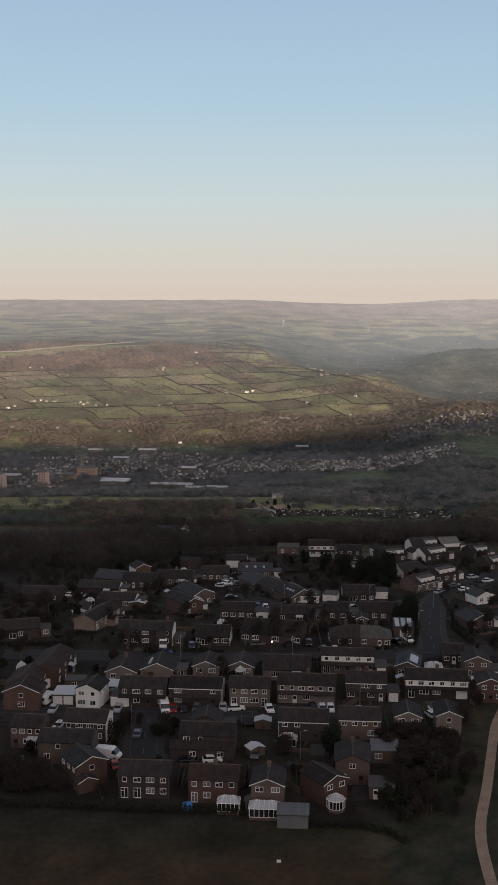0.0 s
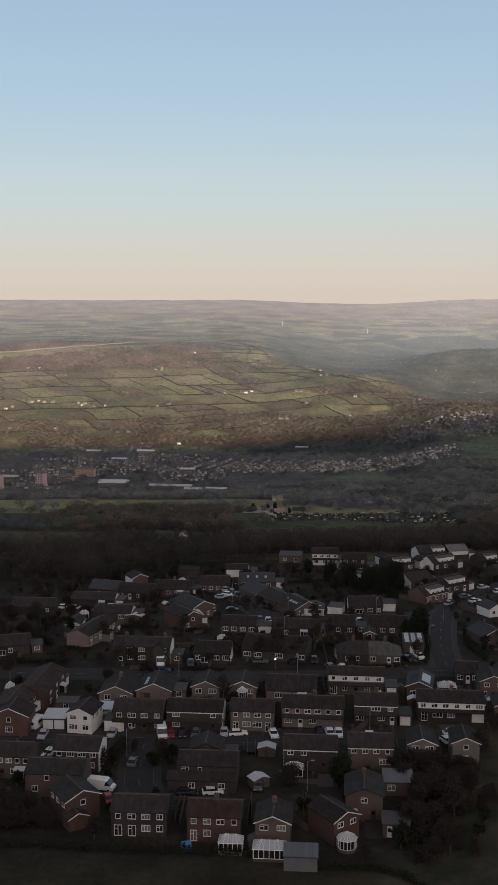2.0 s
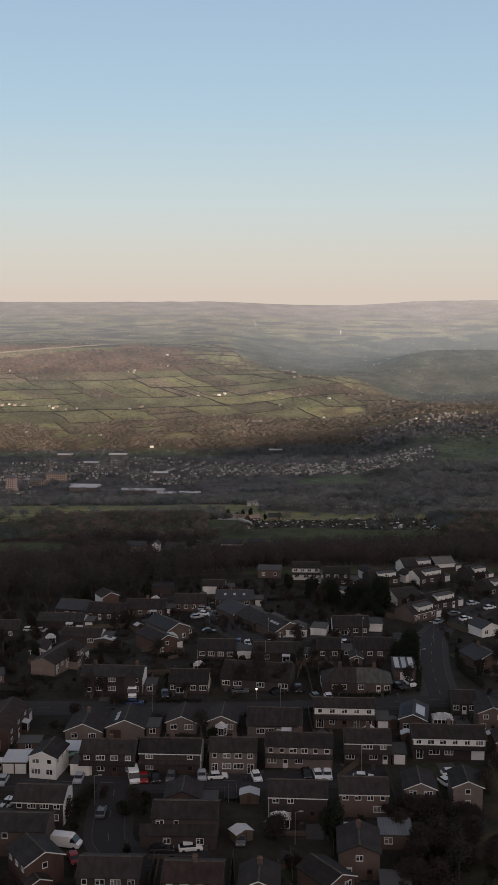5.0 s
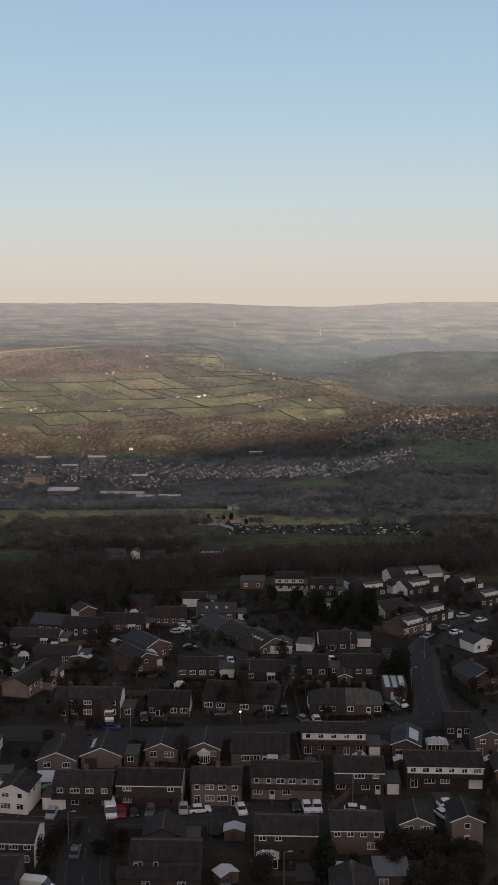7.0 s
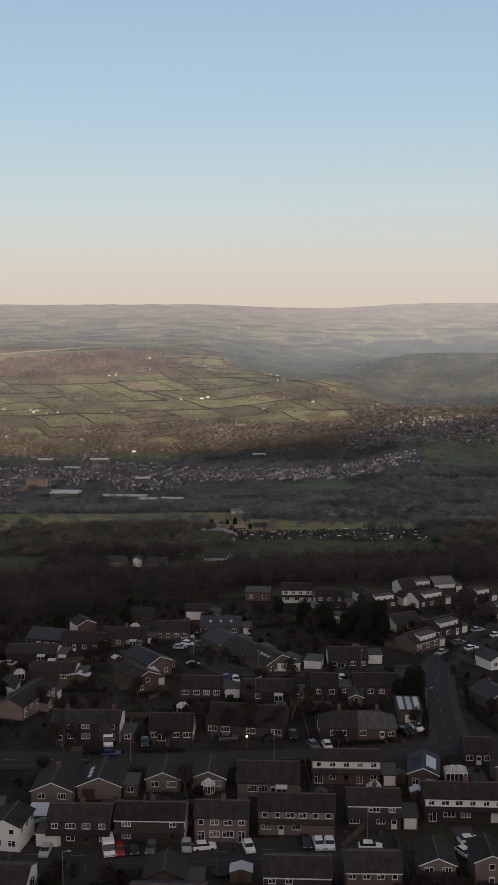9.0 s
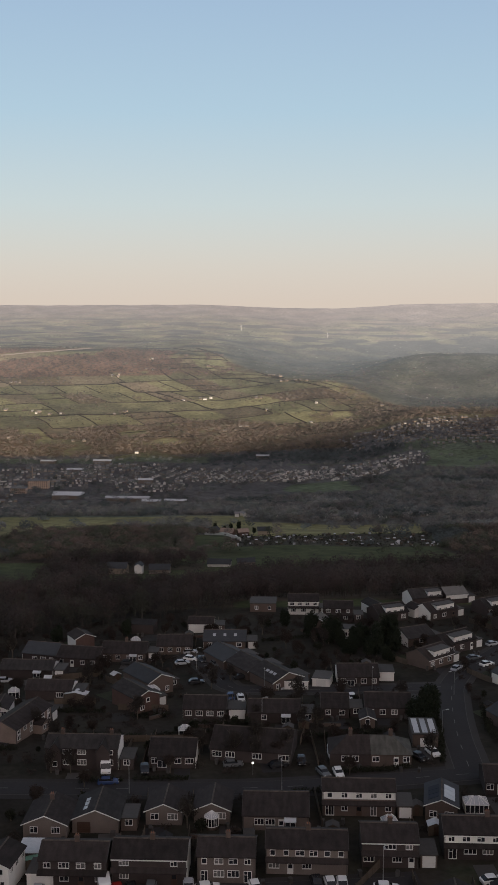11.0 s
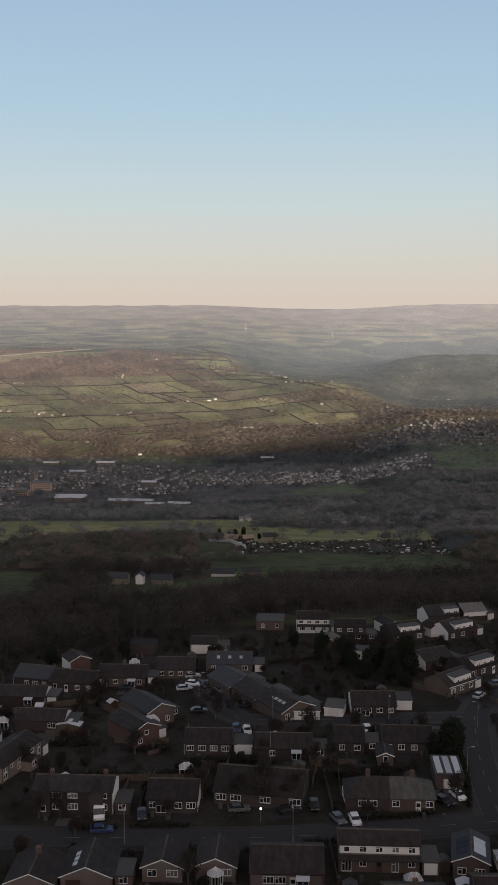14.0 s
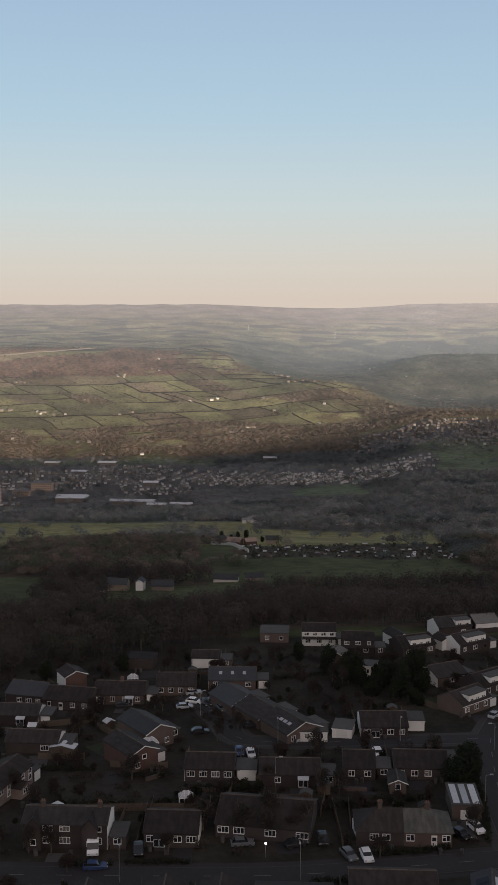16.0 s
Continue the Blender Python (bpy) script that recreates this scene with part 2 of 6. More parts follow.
def ungrain(a, b):
    """The place on the map that has the given field coordinates."""
    x, y = 0.0, 2900.0
    for _ in range(7):
        p, q = grain(x, y)
        da, db = a - p, b - q
        dx = (da - 0.48 * db) / 0.9376
        x, y = x + dx, y + db + 0.12 * dx
    return x, y


DEEP = 120.0


def strip_width(j):
    return (85, 140, 100, 170, 70)[j % 5]


def field_cell(x, y):
    """Which walled field a place on the hillside belongs to, and how near its wall is."""
    a, b = grain(x, y)
    j = math.floor(b / DEEP)
    wide = strip_width(j)
    a = (a + 31 * j) / wide
    b = b / DEEP
    i = math.floor(a)
    return i, j, min(a - i, i + 1 - a) * wide, min(b - j, j + 1 - b) * DEEP


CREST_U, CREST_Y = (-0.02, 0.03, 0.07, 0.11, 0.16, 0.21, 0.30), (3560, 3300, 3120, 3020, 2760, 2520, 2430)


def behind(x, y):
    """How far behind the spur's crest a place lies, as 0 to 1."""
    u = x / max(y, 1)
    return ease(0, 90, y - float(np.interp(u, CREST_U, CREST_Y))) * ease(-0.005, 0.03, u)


def wooded(x, y):
    """How wooded the land is, 0 to 1."""
    u, w = x / max(y, 1), 0.5 + 0.5 * blob(x, y, 60, 2)
    if y < 380:
        return 0.0
    uu = u + 0.02 * blob(x, y, 55, 43)
    if y < 640:
        edge = 432 + 14 * blob(x, y, 40, 4) if x > 8 else 415 + 0.35 * max(-60, x) + 10 * blob(x, y, 40, 4)
        far = 575 - 66 * ease(-14, 12, -x) - 18 * ease(50, 75, -x) + 12 * blob(x, y, 50, 9)
        if far < y and x < -5:
            return 0.9 if (x < -52 or y > 612) and uu > -0.135 and y > 505 else 0.0
        return 1.0 if edge < y < far else 0.0
    if y < 870:
        if uu > 0.195:
            return 1.0
        if uu > 0.012:
            return 0.02
        if uu > -0.02:
            return 0.25 if w > 0.55 else 0.0
        if y < 648 and uu < -0.135:
            return 0.0
        if y > 690 + 1380 * (uu + 0.233):
            return 0.03
        return 1.0 if w > 0.2 else 0.4
    if y < 1120:
        if u < 0 and y < 690 + 1380 * (uu + 0.233):
            return 0.95 if w > 0.25 else 0.3
        if w > 0.8:
            return 0.6
        return 0.03 if uu < 0.03 else (0.05 if y < 1040 and uu < 0.19 else 0.9)
    if y < 1650:
        return 0.95 if u > -0.02 else 0.5
    if 0.062 < uu < 0.135 and 1650 < y < 1825:
        return 0.0
    if built_up(x, y):
        return 0.3
    if y < 2270:
        if u > 0.17 and 1850 < y < 2080:
            return 0.03
        if u > 0.0 and y > 2100 and u < 0.18:
            return 1.0
        if u > 0.0 and y < 1830:
            return 0.9
        return 0.55 * w
    if y < 2560 + 110 * blob(x, y, 150, 7) + 300 * max(0, u):
        if behind(x, y) > 0.5:
            return 0.0
        if u < 0.0 and blob(x, y, 80, 71) > 0.25:
            return 0.08
        return 0.35 if u > 0.13 and y < 2450 else 0.92 if w > 0.2 else 0.4
    if behind(x, y) > 0.5:
        return 0.0
    if y < 3180:
        i, j, _, _ = field_cell(x, y)
        edge = ease(0.06, 0.17, u)
        return 0.75 if (i * 7 + j * 13) % 13 == 0 else ((0.4 + 0.3 * edge) if w > 0.76 - 0.5 * edge else 0.0)
    if -974 < x < -321 and -60 < y - (3352 + 0.2602 * (x - -774)) < 14:
        return 0.0
    if y < 3480:
        return (0.9 if uu < -0.03 else 0.6 if w > 0.5 else 0.0) if w > 0.25 else 0.0
    return 0.25 if w > 0.6 else 0.0


GREENS = ((0.112, 0.107, 0.062), (0.132, 0.126, 0.068), (0.092, 0.088, 0.055), (0.124, 0.102, 0.070), (0.104, 0.103, 0.058), (0.146, 0.138, 0.074), (0.108, 0.092, 0.062))


def rough_grass(x, y):
    """Tussocky grass and dead bracken beside the footpath."""
    k = ease(-0.25, 0.4, blob(x, y, 5, 62) + 0.5 * blob(x, y, 1.8, 63))
    return tuple(a + (b - a) * k for a, b in zip((0.028, 0.032, 0.021), (0.060, 0.049, 0.034)))


def cover(x, y):
    """The colour of what grows on the ground, with some haze and shade painted in."""
    u = x / max(y, 1)
    if y < 185:
        if x > 24 + 6 * blob(x, y, 14, 61):
            return rough_grass(x, y)
        k = ease(170, 178, y + 4 * blob(x, y, 6, 1))
        return tuple(a + (b - a) * k for a, b in zip((0.050, 0.034, 0.020), (0.036, 0.032, 0.021)))
    if y < 243 and x > 31 + 0.12 * (y - 185) and x < 75:
        return rough_grass(x, y)
    if y < 425:
        k = 0.5 + 0.5 * blob(x, y, 9, 2)
        return tuple(a + (b - a) * k for a, b in zip((0.034, 0.028, 0.025), (0.028, 0.029, 0.021)))
    w = wooded(x, y)
    i, j, e1, e2 = field_cell(x, y)
    g = GREENS[(i * 5 + j * 11) % 7]
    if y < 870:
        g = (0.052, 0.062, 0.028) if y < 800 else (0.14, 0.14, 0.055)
    # valley fields and town ground lightened in colour for the haze over them
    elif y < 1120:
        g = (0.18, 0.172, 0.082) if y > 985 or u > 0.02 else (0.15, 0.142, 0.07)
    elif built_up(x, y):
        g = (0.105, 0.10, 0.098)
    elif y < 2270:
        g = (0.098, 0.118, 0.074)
    elif y < 3420:
        lush = 1.17 + 0.13 * math.sin(i * 2.3 + j * 4.1)
        g = tuple(q * lush for q in g)
    if 706 < y < 800 and 0.02 < u < 0.19:
        g = (0.045, 0.042, 0.032)
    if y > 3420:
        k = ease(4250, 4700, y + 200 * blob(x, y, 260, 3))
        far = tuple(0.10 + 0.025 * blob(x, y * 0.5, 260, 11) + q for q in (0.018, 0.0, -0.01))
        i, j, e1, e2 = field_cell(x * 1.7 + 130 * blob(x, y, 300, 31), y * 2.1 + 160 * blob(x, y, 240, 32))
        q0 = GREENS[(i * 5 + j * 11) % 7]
        # far fields greyed, then turning to one brownish tone towards the skyline
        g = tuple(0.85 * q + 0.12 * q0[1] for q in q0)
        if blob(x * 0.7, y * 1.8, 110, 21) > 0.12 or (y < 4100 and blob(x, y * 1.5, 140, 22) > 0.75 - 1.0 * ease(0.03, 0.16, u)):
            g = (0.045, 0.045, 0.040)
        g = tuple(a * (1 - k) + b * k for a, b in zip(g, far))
    # ground under the valley woods is greyed for the same haze
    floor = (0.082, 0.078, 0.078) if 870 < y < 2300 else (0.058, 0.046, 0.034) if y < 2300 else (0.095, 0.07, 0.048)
    if u < -0.03 and 3180 < y < 3460:
        floor = (0.12, 0.075, 0.058)
    c = tuple(a * (1 - w) + b * w for a, b in zip(g, floor))
    # dark wooded land behind the spur, its shade painted into the cover
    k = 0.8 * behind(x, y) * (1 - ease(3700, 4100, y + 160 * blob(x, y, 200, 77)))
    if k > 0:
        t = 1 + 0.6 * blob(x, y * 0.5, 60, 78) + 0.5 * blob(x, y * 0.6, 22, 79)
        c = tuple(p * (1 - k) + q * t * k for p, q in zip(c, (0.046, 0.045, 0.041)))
    return c


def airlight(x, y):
    """Haze in front of the far hills, put in as emission that grows with distance."""
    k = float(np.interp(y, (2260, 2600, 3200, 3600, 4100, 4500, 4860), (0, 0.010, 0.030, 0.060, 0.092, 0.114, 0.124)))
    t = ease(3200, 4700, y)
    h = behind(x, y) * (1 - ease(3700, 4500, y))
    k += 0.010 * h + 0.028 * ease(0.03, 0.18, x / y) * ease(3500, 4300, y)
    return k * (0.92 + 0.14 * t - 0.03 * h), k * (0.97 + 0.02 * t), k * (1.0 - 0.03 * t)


TOWNS = ((-0.30, 0.075, 1690, 2200), (0.03, 0.20, 1840, 2080), (0.13, 0.30, 2200, 2420))


def built_up(x, y):
    u = x / max(y, 1)
    return any(a < u + 0.012 * blob(x, y, 70, 41) < b and c < y + 25 * blob(x, y, 70, 42) < d for a, b, c, d in TOWNS)


def land(name, ys, us, material, lift=0.0, air=False):
    """One sheet of ground, finer where it is near."""
    pts = [(u * max(y, 900), y) for y in ys for u in us]
    verts = [(x, y, ground(x, y) + lift) for x, y in pts]
    k = len(us)
    faces = [(r * k + c, r * k + c + 1, (r + 1) * k + c + 1, (r + 1) * k + c) for r in range(len(ys) - 1) for c in range(k - 1)]
    me = bpy.data.meshes.new(name)
    me.from_pydata(verts, [], faces)
    at = me.color_attributes.new("cover", "FLOAT_COLOR", "POINT")
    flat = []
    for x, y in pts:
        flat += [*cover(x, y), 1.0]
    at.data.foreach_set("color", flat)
    # the haze glow, stored point by point
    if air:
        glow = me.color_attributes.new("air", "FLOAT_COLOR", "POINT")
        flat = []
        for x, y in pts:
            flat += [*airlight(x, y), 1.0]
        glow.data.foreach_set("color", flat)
    me.polygons.foreach_set("use_smooth", [True] * len(me.polygons))
    me.materials.append(material)
    return tagged(new(name, me), kind="structure")


US = [-4.6, -2.6, -1.6, -1.0, -0.7, -0.5, -0.4, -0.33] + [-0.29 + 0.58 * i / 190 for i in range(191)] + [0.33, 0.4, 0.5, 0.7, 1.0, 1.6, 2.6, 4.6]
NEAR_Y = [-1500, -1100, -800, -650, -550, -450, -350, -250, -150, -80, -20, 40, 90, 130, 150] + [158 + 3 * i for i in range(94)]
MID_Y = [NEAR_Y[-1] + 4 * i for i in range(1, 120)]
FAR_Y = [MID_Y[-1] + 9 * i for i in range(1, 305)]
LAND_Y = NEAR_Y + MID_Y + [y for y in FAR_Y if y < 2275]
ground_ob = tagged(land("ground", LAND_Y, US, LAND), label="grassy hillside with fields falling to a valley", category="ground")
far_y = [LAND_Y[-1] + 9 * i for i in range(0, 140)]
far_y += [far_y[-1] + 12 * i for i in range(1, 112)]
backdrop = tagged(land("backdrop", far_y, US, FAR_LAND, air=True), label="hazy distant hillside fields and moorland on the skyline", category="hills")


# ---- builders
def box(bm, x0, x1, y0, y1, z0, z1):
    v = [bm.verts.new((x, y, z)) for z in (z0, z1) for y in (y0, y1) for x in (x0, x1)]
    for f in ((0, 2, 3, 1), (4, 5, 7, 6), (0, 1, 5, 4), (2, 6, 7, 3), (0, 4, 6, 2), (1, 3, 7, 5)):
        bm.faces.new([v[i] for i in f])


def prism(bm, outline, a, b, axis="x"):
    """An outline of (p, z), drawn out from a to b along an axis."""
    def at(p, z, s):
        return (s, p, z) if axis == "x" else (p, s, z)
    m = [bm.verts.new(at(p, z, a)) for p, z in outline]
    n = [bm.verts.new(at(p, z, b)) for p, z in outline]
    bm.faces.new(m)
    bm.faces.new(n[::-1])
    for i in range(len(outline)):
        j = (i + 1) % len(outline)
        bm.faces.new((m[j], m[i], n[i], n[j]))


def tube(bm, a, b, r0, r1, sides=6):
    a, b = Vector(a), Vector(b)
    q = (b - a).to_track_quat("Z", "Y")
    rings = [[bm.verts.new(p + q @ Vector((r * math.cos(6.2832 * k / sides), r * math.sin(6.2832 * k / sides), 0))) for k in range(sides)] for p, r in ((a, r0), (b, r1))]
    for k in range(sides):
        bm.faces.new((rings[0][k], rings[0][(k + 1) % sides], rings[1][(k + 1) % sides], rings[1][k]))
    bm.faces.new(rings[0][::-1])
    bm.faces.new(rings[1])


def part(name, bm, material, parent=None, label="", m=None):
    """One mesh object under a thing or a part."""
    bmesh.ops.recalc_face_normals(bm, faces=bm.faces)
    me = bpy.data.meshes.new(name)
    bm.to_mesh(me)
    bm.free()
    me.materials.append(material)
    ob = new(name, me)
    if parent is not None:
        ob.parent = parent
    if m is not None:
        ob.matrix_basis = m
    if label:
        ob["label"] = label
    return ob


def shared(name, me, parent, m):
    ob = new(name, me)
    ob.parent, ob.matrix_basis = parent, m
    return ob


def thing(name, x, y, yaw, label, category, group="", z=None):
    ob = new(name)
    ob.matrix_basis = pose(x, y, ground(x, y) if z is None else z, 0, 0, yaw)
    return tagged(ob, label, category, group)


CACHE = {}


def cached(key, build, material):
    if key not in CACHE:
        bm = bmesh.new()
        build(bm)
        bmesh.ops.recalc_face_normals(bm, faces=bm.faces)
        me = bpy.data.meshes.new(str(key[0]))
        bm.to_mesh(me)
        bm.free()
        me.materials.append(material)
        CACHE[key] = me
    return CACHE[key]


def lattice(bm, xs, zs, holes, y0, y1):
    """A frame with openings, in one piece: the cells of a grid that are not holes, given depth."""
    pts = {}

    def at(i, j, s):
        if (i, j, s) not in pts:
            pts[i, j, s] = bm.verts.new((xs[i], (y0, y1)[s], zs[j]))
        return pts[i, j, s]
    nx, nz = len(xs) - 1, len(zs) - 1
    solid = {(i, j) for i in range(nx) for j in range(nz)} - holes
    for i, j in solid:
        for s in (0, 1):
            bm.faces.new([at(i + a, j + b, s) for a, b in ((0, 0), (1, 0), (1, 1), (0, 1))])
        for di, dj, e in ((-1, 0, ((0, 0), (0, 1))), (1, 0, ((1, 0), (1, 1))), (0, -1, ((0, 0), (1, 0))), (0, 1, ((0, 1), (1, 1)))):
            if (i + di, j + dj) not in solid:
                (a, b), (c, d) = e
                bm.faces.new((at(i + a, j + b, 0), at(i + c, j + d, 0), at(i + c, j + d, 1), at(i + a, j + b, 1)))


def window(parent, w, h, m, name="window"):
    """A framed window in a wall whose outside is -y; m sets its sill's middle."""
    w, h = round(w, 1), round(h, 1)
    panes = 1 if w < 1.05 else 2 if w < 1.55 else 3 if w < 2.3 else 4

    def bars(bm):
        t = 0.085
        xs = [-w / 2]
        for k in range(panes):
            xs += [-w / 2 + t + (w - t) * k / panes, -w / 2 + (w - t) * (k + 1) / panes]
        xs.append(w / 2)
        zs = [-0.06, t, h - t, h]
        holes = {(2 * k + 1, 1) for k in range(panes)}
        if panes > 1:
            zs = [-0.06, t, h * 0.66, h * 0.66 + 0.07, h - t, h]
            holes = {(1, 1), (1, 3)} | {(2 * k + 1, q) for k in range(1, panes) for q in (1, 2, 3)}
        lattice(bm, xs, zs, holes, -0.08, 0.02)

    fr = shared(name, cached(("window", w, h), bars, UPVC), parent, m)
    veiled = int(abs(m.translation.x * 7 + parent.location.x * 5 + parent.location.y * 3)) % 4 == 0
    shared("pane", cached(("pane", w, h, veiled), lambda bm: box(bm, -w / 2 + 0.05, w / 2 - 0.05, -0.03, 0.01, 0.05, h - 0.05), CURTAIN if veiled else GLASS), fr, Matrix())
    return fr


def door(parent, w, m, white):
    def leaf(bm):
        box(bm, -w / 2, w / 2, -0.06, 0.0, 0, 2.05)
        for x0, x1, z0, z1 in ((-0.36, -0.05, 0.2, 0.9), (0.05, 0.36, 0.2, 0.9), (-0.36, 0.36, 1.75, 1.95)):
            box(bm, x0 * w, x1 * w, -0.085, -0.055, z0, z1)
    d = shared("door", cached(("door", w, white), leaf, DOOR_WHITE if white else DOOR_DARK), parent, m)
    d["label"] = "white front door" if white else "dark front door"
    shared("pane", cached(("doorpane", w), lambda bm: box(bm, -0.36 * w, 0.36 * w, -0.08, -0.05, 1.0, 1.7), GLASS), d, Matrix())


def garage_door(parent, w, m, dark=False):
    def leaf(bm):
        for k in range(5):
            box(bm, -w / 2, w / 2, -0.07 if k % 2 else -0.055, 0, 0.41 * k, 0.41 * k + 0.395)
    shared("garage_door", cached(("garage_door", w, dark), leaf, DOOR_DARK if dark else DOOR_WHITE), parent, m)["label"] = "dark brown garage door" if dark else "white up-and-over garage door"


def openings(parent, spec, z, w, d, storey, flip):
    """A row of windows and doors, evenly spaced along the front."""
    n = len(spec)
    for k, s in enumerate(spec):
        if s == "-":
            continue
        x = -w / 2 + w * (k + 0.5) / n
        size, y = float(s[1:]), -d / 2
        size = min(size, w / n * 0.92)
        if s[0] == "w":
            window(parent, size, 1.0 if storey else 1.2, pose(x, y, z + (0.95 if not storey else 0.65), 0, 0, 0))
        elif s[0] in "gh":
            garage_door(parent, round(size, 1), pose(x, y, z, 0, 0, 0), s[0] == "h")
        elif size > 1.15:
            window(parent, size, 2.05, pose(x, y, z + 0.05, 0, 0, 0), "patio_door")
        else:
            door(parent, round(size, 1), pose(x, y, z, 0, 0, 0), (k + flip) % 2 == 0)


HOUSES, PLOTS, VEHICLES = [], [], []


def house(kind, x, y, yaw, w, d, h, wall, roof, front=("|",), fascia=0, chimney=0, barge=0, band=None, skirt=0, end_l=None, end_r=None, side_l=0, side_r=0, dormer=0, roofwin=0, rooflight=0, corrugated=0, solar=0, wings=0, porch=0):
    """A house, bungalow or garage. S: roof slope to the front; G: gable to the front; HIP; HALF, HALF_L: hipped at one end; F: flat roof."""
    small = kind == "F" and w < 9
    what = "garage" if small else "bungalow" if h < 3.6 else "house"
    ww, rw = wall.name.replace("_", " "), roof.name.replace("_", " ")
    label = f"{ww} {what} with a {rw} {'flat roof' if kind == 'F' else 'hipped roof' if kind in ('HIP', 'HALF', 'HALF_L') else 'gable roof'}"
    ob = thing(what, x, y, yaw, label, what, "houses of the estate" if not small else "garages of the estate")
    HOUSES.append((x, y, max(w, d) * 0.62))
    if not small:
        PLOTS.append((x, y, yaw, w, d))
    flip = int(abs(x * 3 + y)) % 2
    pitch = 0.52 if dormer else 0.42
    rise = 0.0 if kind == "F" else (w if kind == "G" else d) / 2 * pitch
    if kind in ("HIP", "HALF", "HALF_L"):
        rise = d / 2 * 0.68
    o = 0.35
    bm = bmesh.new()
    base = -2.0
    if kind == "S":
        prism(bm, [(-d / 2, base), (d / 2, base), (d / 2, h), (0, h + rise), (-d / 2, h)], -w / 2, w / 2, "x")
    elif kind == "G":
        prism(bm, [(-w / 2, base), (w / 2, base), (w / 2, h), (0, h + rise), (-w / 2, h)], -d / 2, d / 2, "y")
    else:
        box(bm, -w / 2, w / 2, -d / 2, d / 2, base, h)
    part("wall", bm, wall, ob)
    bm = bmesh.new()
    t = 0.16
    if kind == "S":
        e, q = d / 2 + o, rise * (d / 2 + o) / (d / 2)
        top = h + rise + 0.04
        prism(bm, [(-e, top - q), (0, top), (e, top - q), (e, top - q + t), (0, top + t), (-e, top - q + t)], -w / 2 - 0.12, w / 2 + 0.12, "x")
    elif kind == "G":
        e, q = w / 2 + o, rise * (w / 2 + o) / (w / 2)
        top = h + rise + 0.04
        prism(bm, [(-e, top - q), (0, top), (e, top - q), (e, top - q + t), (0, top + t), (-e, top - q + t)], -d / 2 - 0.3, d / 2 + 0.12, "y")
    elif kind in ("HIP", "HALF", "HALF_L"):
        e, f, r = w / 2 + o, d / 2 + o, max(0.3, w / 2 - d / 2)
        half, turn = kind != "HIP", -1 if kind == "HALF_L" else 1
        g = w / 2 if half else e
        lo = [bm.verts.new((turn * p, q, h)) for p, q in ((-g, -f), (e, -f), (e, f), (-g, f))]
        hi = [bm.verts.new((turn * p, 0, h + rise)) for p in (-g if half else -r, r)]
        for f4 in ((lo[0], lo[1], hi[1], hi[0]), (lo[1], lo[2], hi[1]), (lo[2], lo[3], hi[0], hi[1]), (lo[3], lo[0], hi[0]), (lo[3], lo[2], lo[1], lo[0])):
            bm.faces.new(f4)
    else:
        box(bm, -w / 2 - 0.15, w / 2 + 0.15, -d / 2 - 0.15, d / 2 + 0.15, h, h + 0.18)
        box(bm, -w / 2 - 0.15, w / 2 + 0.15, -d / 2 - 0.16, -d / 2 - 0.03, h + 0.18, h + 0.23)
    part("roof", bm, METAL if corrugated else roof, ob, rw + " roof")
    if corrugated:
        n = int(w / 0.5)
        for k in range(n):
            shared("rib", cached(("rib", round(d, 2)), lambda bm: box(bm, -0.1, 0.1, -d / 2 - 0.15, d / 2 + 0.15, 0.0, 0.08), METAL), ob, pose(-w / 2 + w * (k + 0.5) / n, 0, h + 0.18))
    if kind in ("S", "G"):
        n = max(4, int((w if kind == "S" else d) / 0.9))
        for k in range(n):
            l = ((w if kind == "S" else d) + 0.24) / n
            p = pose(-w / 2 - 0.12 + l * (k + 0.5), 0, h + rise + 0.2) if kind == "S" else pose(0, -d / 2 - 0.24 + l * (k + 0.5), h + rise + 0.2, 0, 0, 90)
            shared("ridge_tile", cached(("ridge_tile", round(l, 2)), lambda bm: prism(bm, [(-0.15, -0.05), (0.15, -0.05), (0.08, 0.1), (-0.08, 0.1)], -l / 2 + 0.01, l / 2 - 0.01, "x"), RIDGE), ob, p)
    if fascia and kind == "S":
        bm = bmesh.new()
        z = h - 0.06
        box(bm, -w / 2 - 0.1, w / 2 + 0.1, -d / 2 - o - 0.06, -d / 2 - o + 0.06, z - 0.24, z - 0.09)
        part("gutter_board", bm, UPVC, ob, "white gutter board")
    if kind == "S" and not small:
        for s in (-1, 1):
            bm = bmesh.new()
            e, q = d / 2 + o, rise * (d / 2 + o) / (d / 2)
            top = h + rise + 0.2
            prism(bm, [(-e, top - q - 0.16), (0, top - 0.16), (e, top - q - 0.16), (e, top - q + 0.02), (0, top + 0.02), (-e, top - q + 0.02)], s * (w / 2 + 0.12), s * (w / 2 + 0.18), "x")
            part("verge", bm, KERB if (int(x + y) + s) % 3 == 0 else LEAD, ob)
            bm = bmesh.new()
            tube(bm, (s * (w / 2 - 0.15), -d / 2 - 0.06, -0.2), (s * (w / 2 - 0.15), -d / 2 - 0.06, h - 0.2), 0.05, 0.05, 6)
            part("downpipe", bm, KERB if flip else LEAD, ob)
    if kind == "F":
        bm = bmesh.new()
        box(bm, -w / 2 - 0.17, w / 2 + 0.17, -d / 2 - 0.2, -d / 2 - 0.16, h - 0.02, h + 0.14)
        part("edge_board", bm, LEAD if small and wall is not WHITE else UPVC, ob)
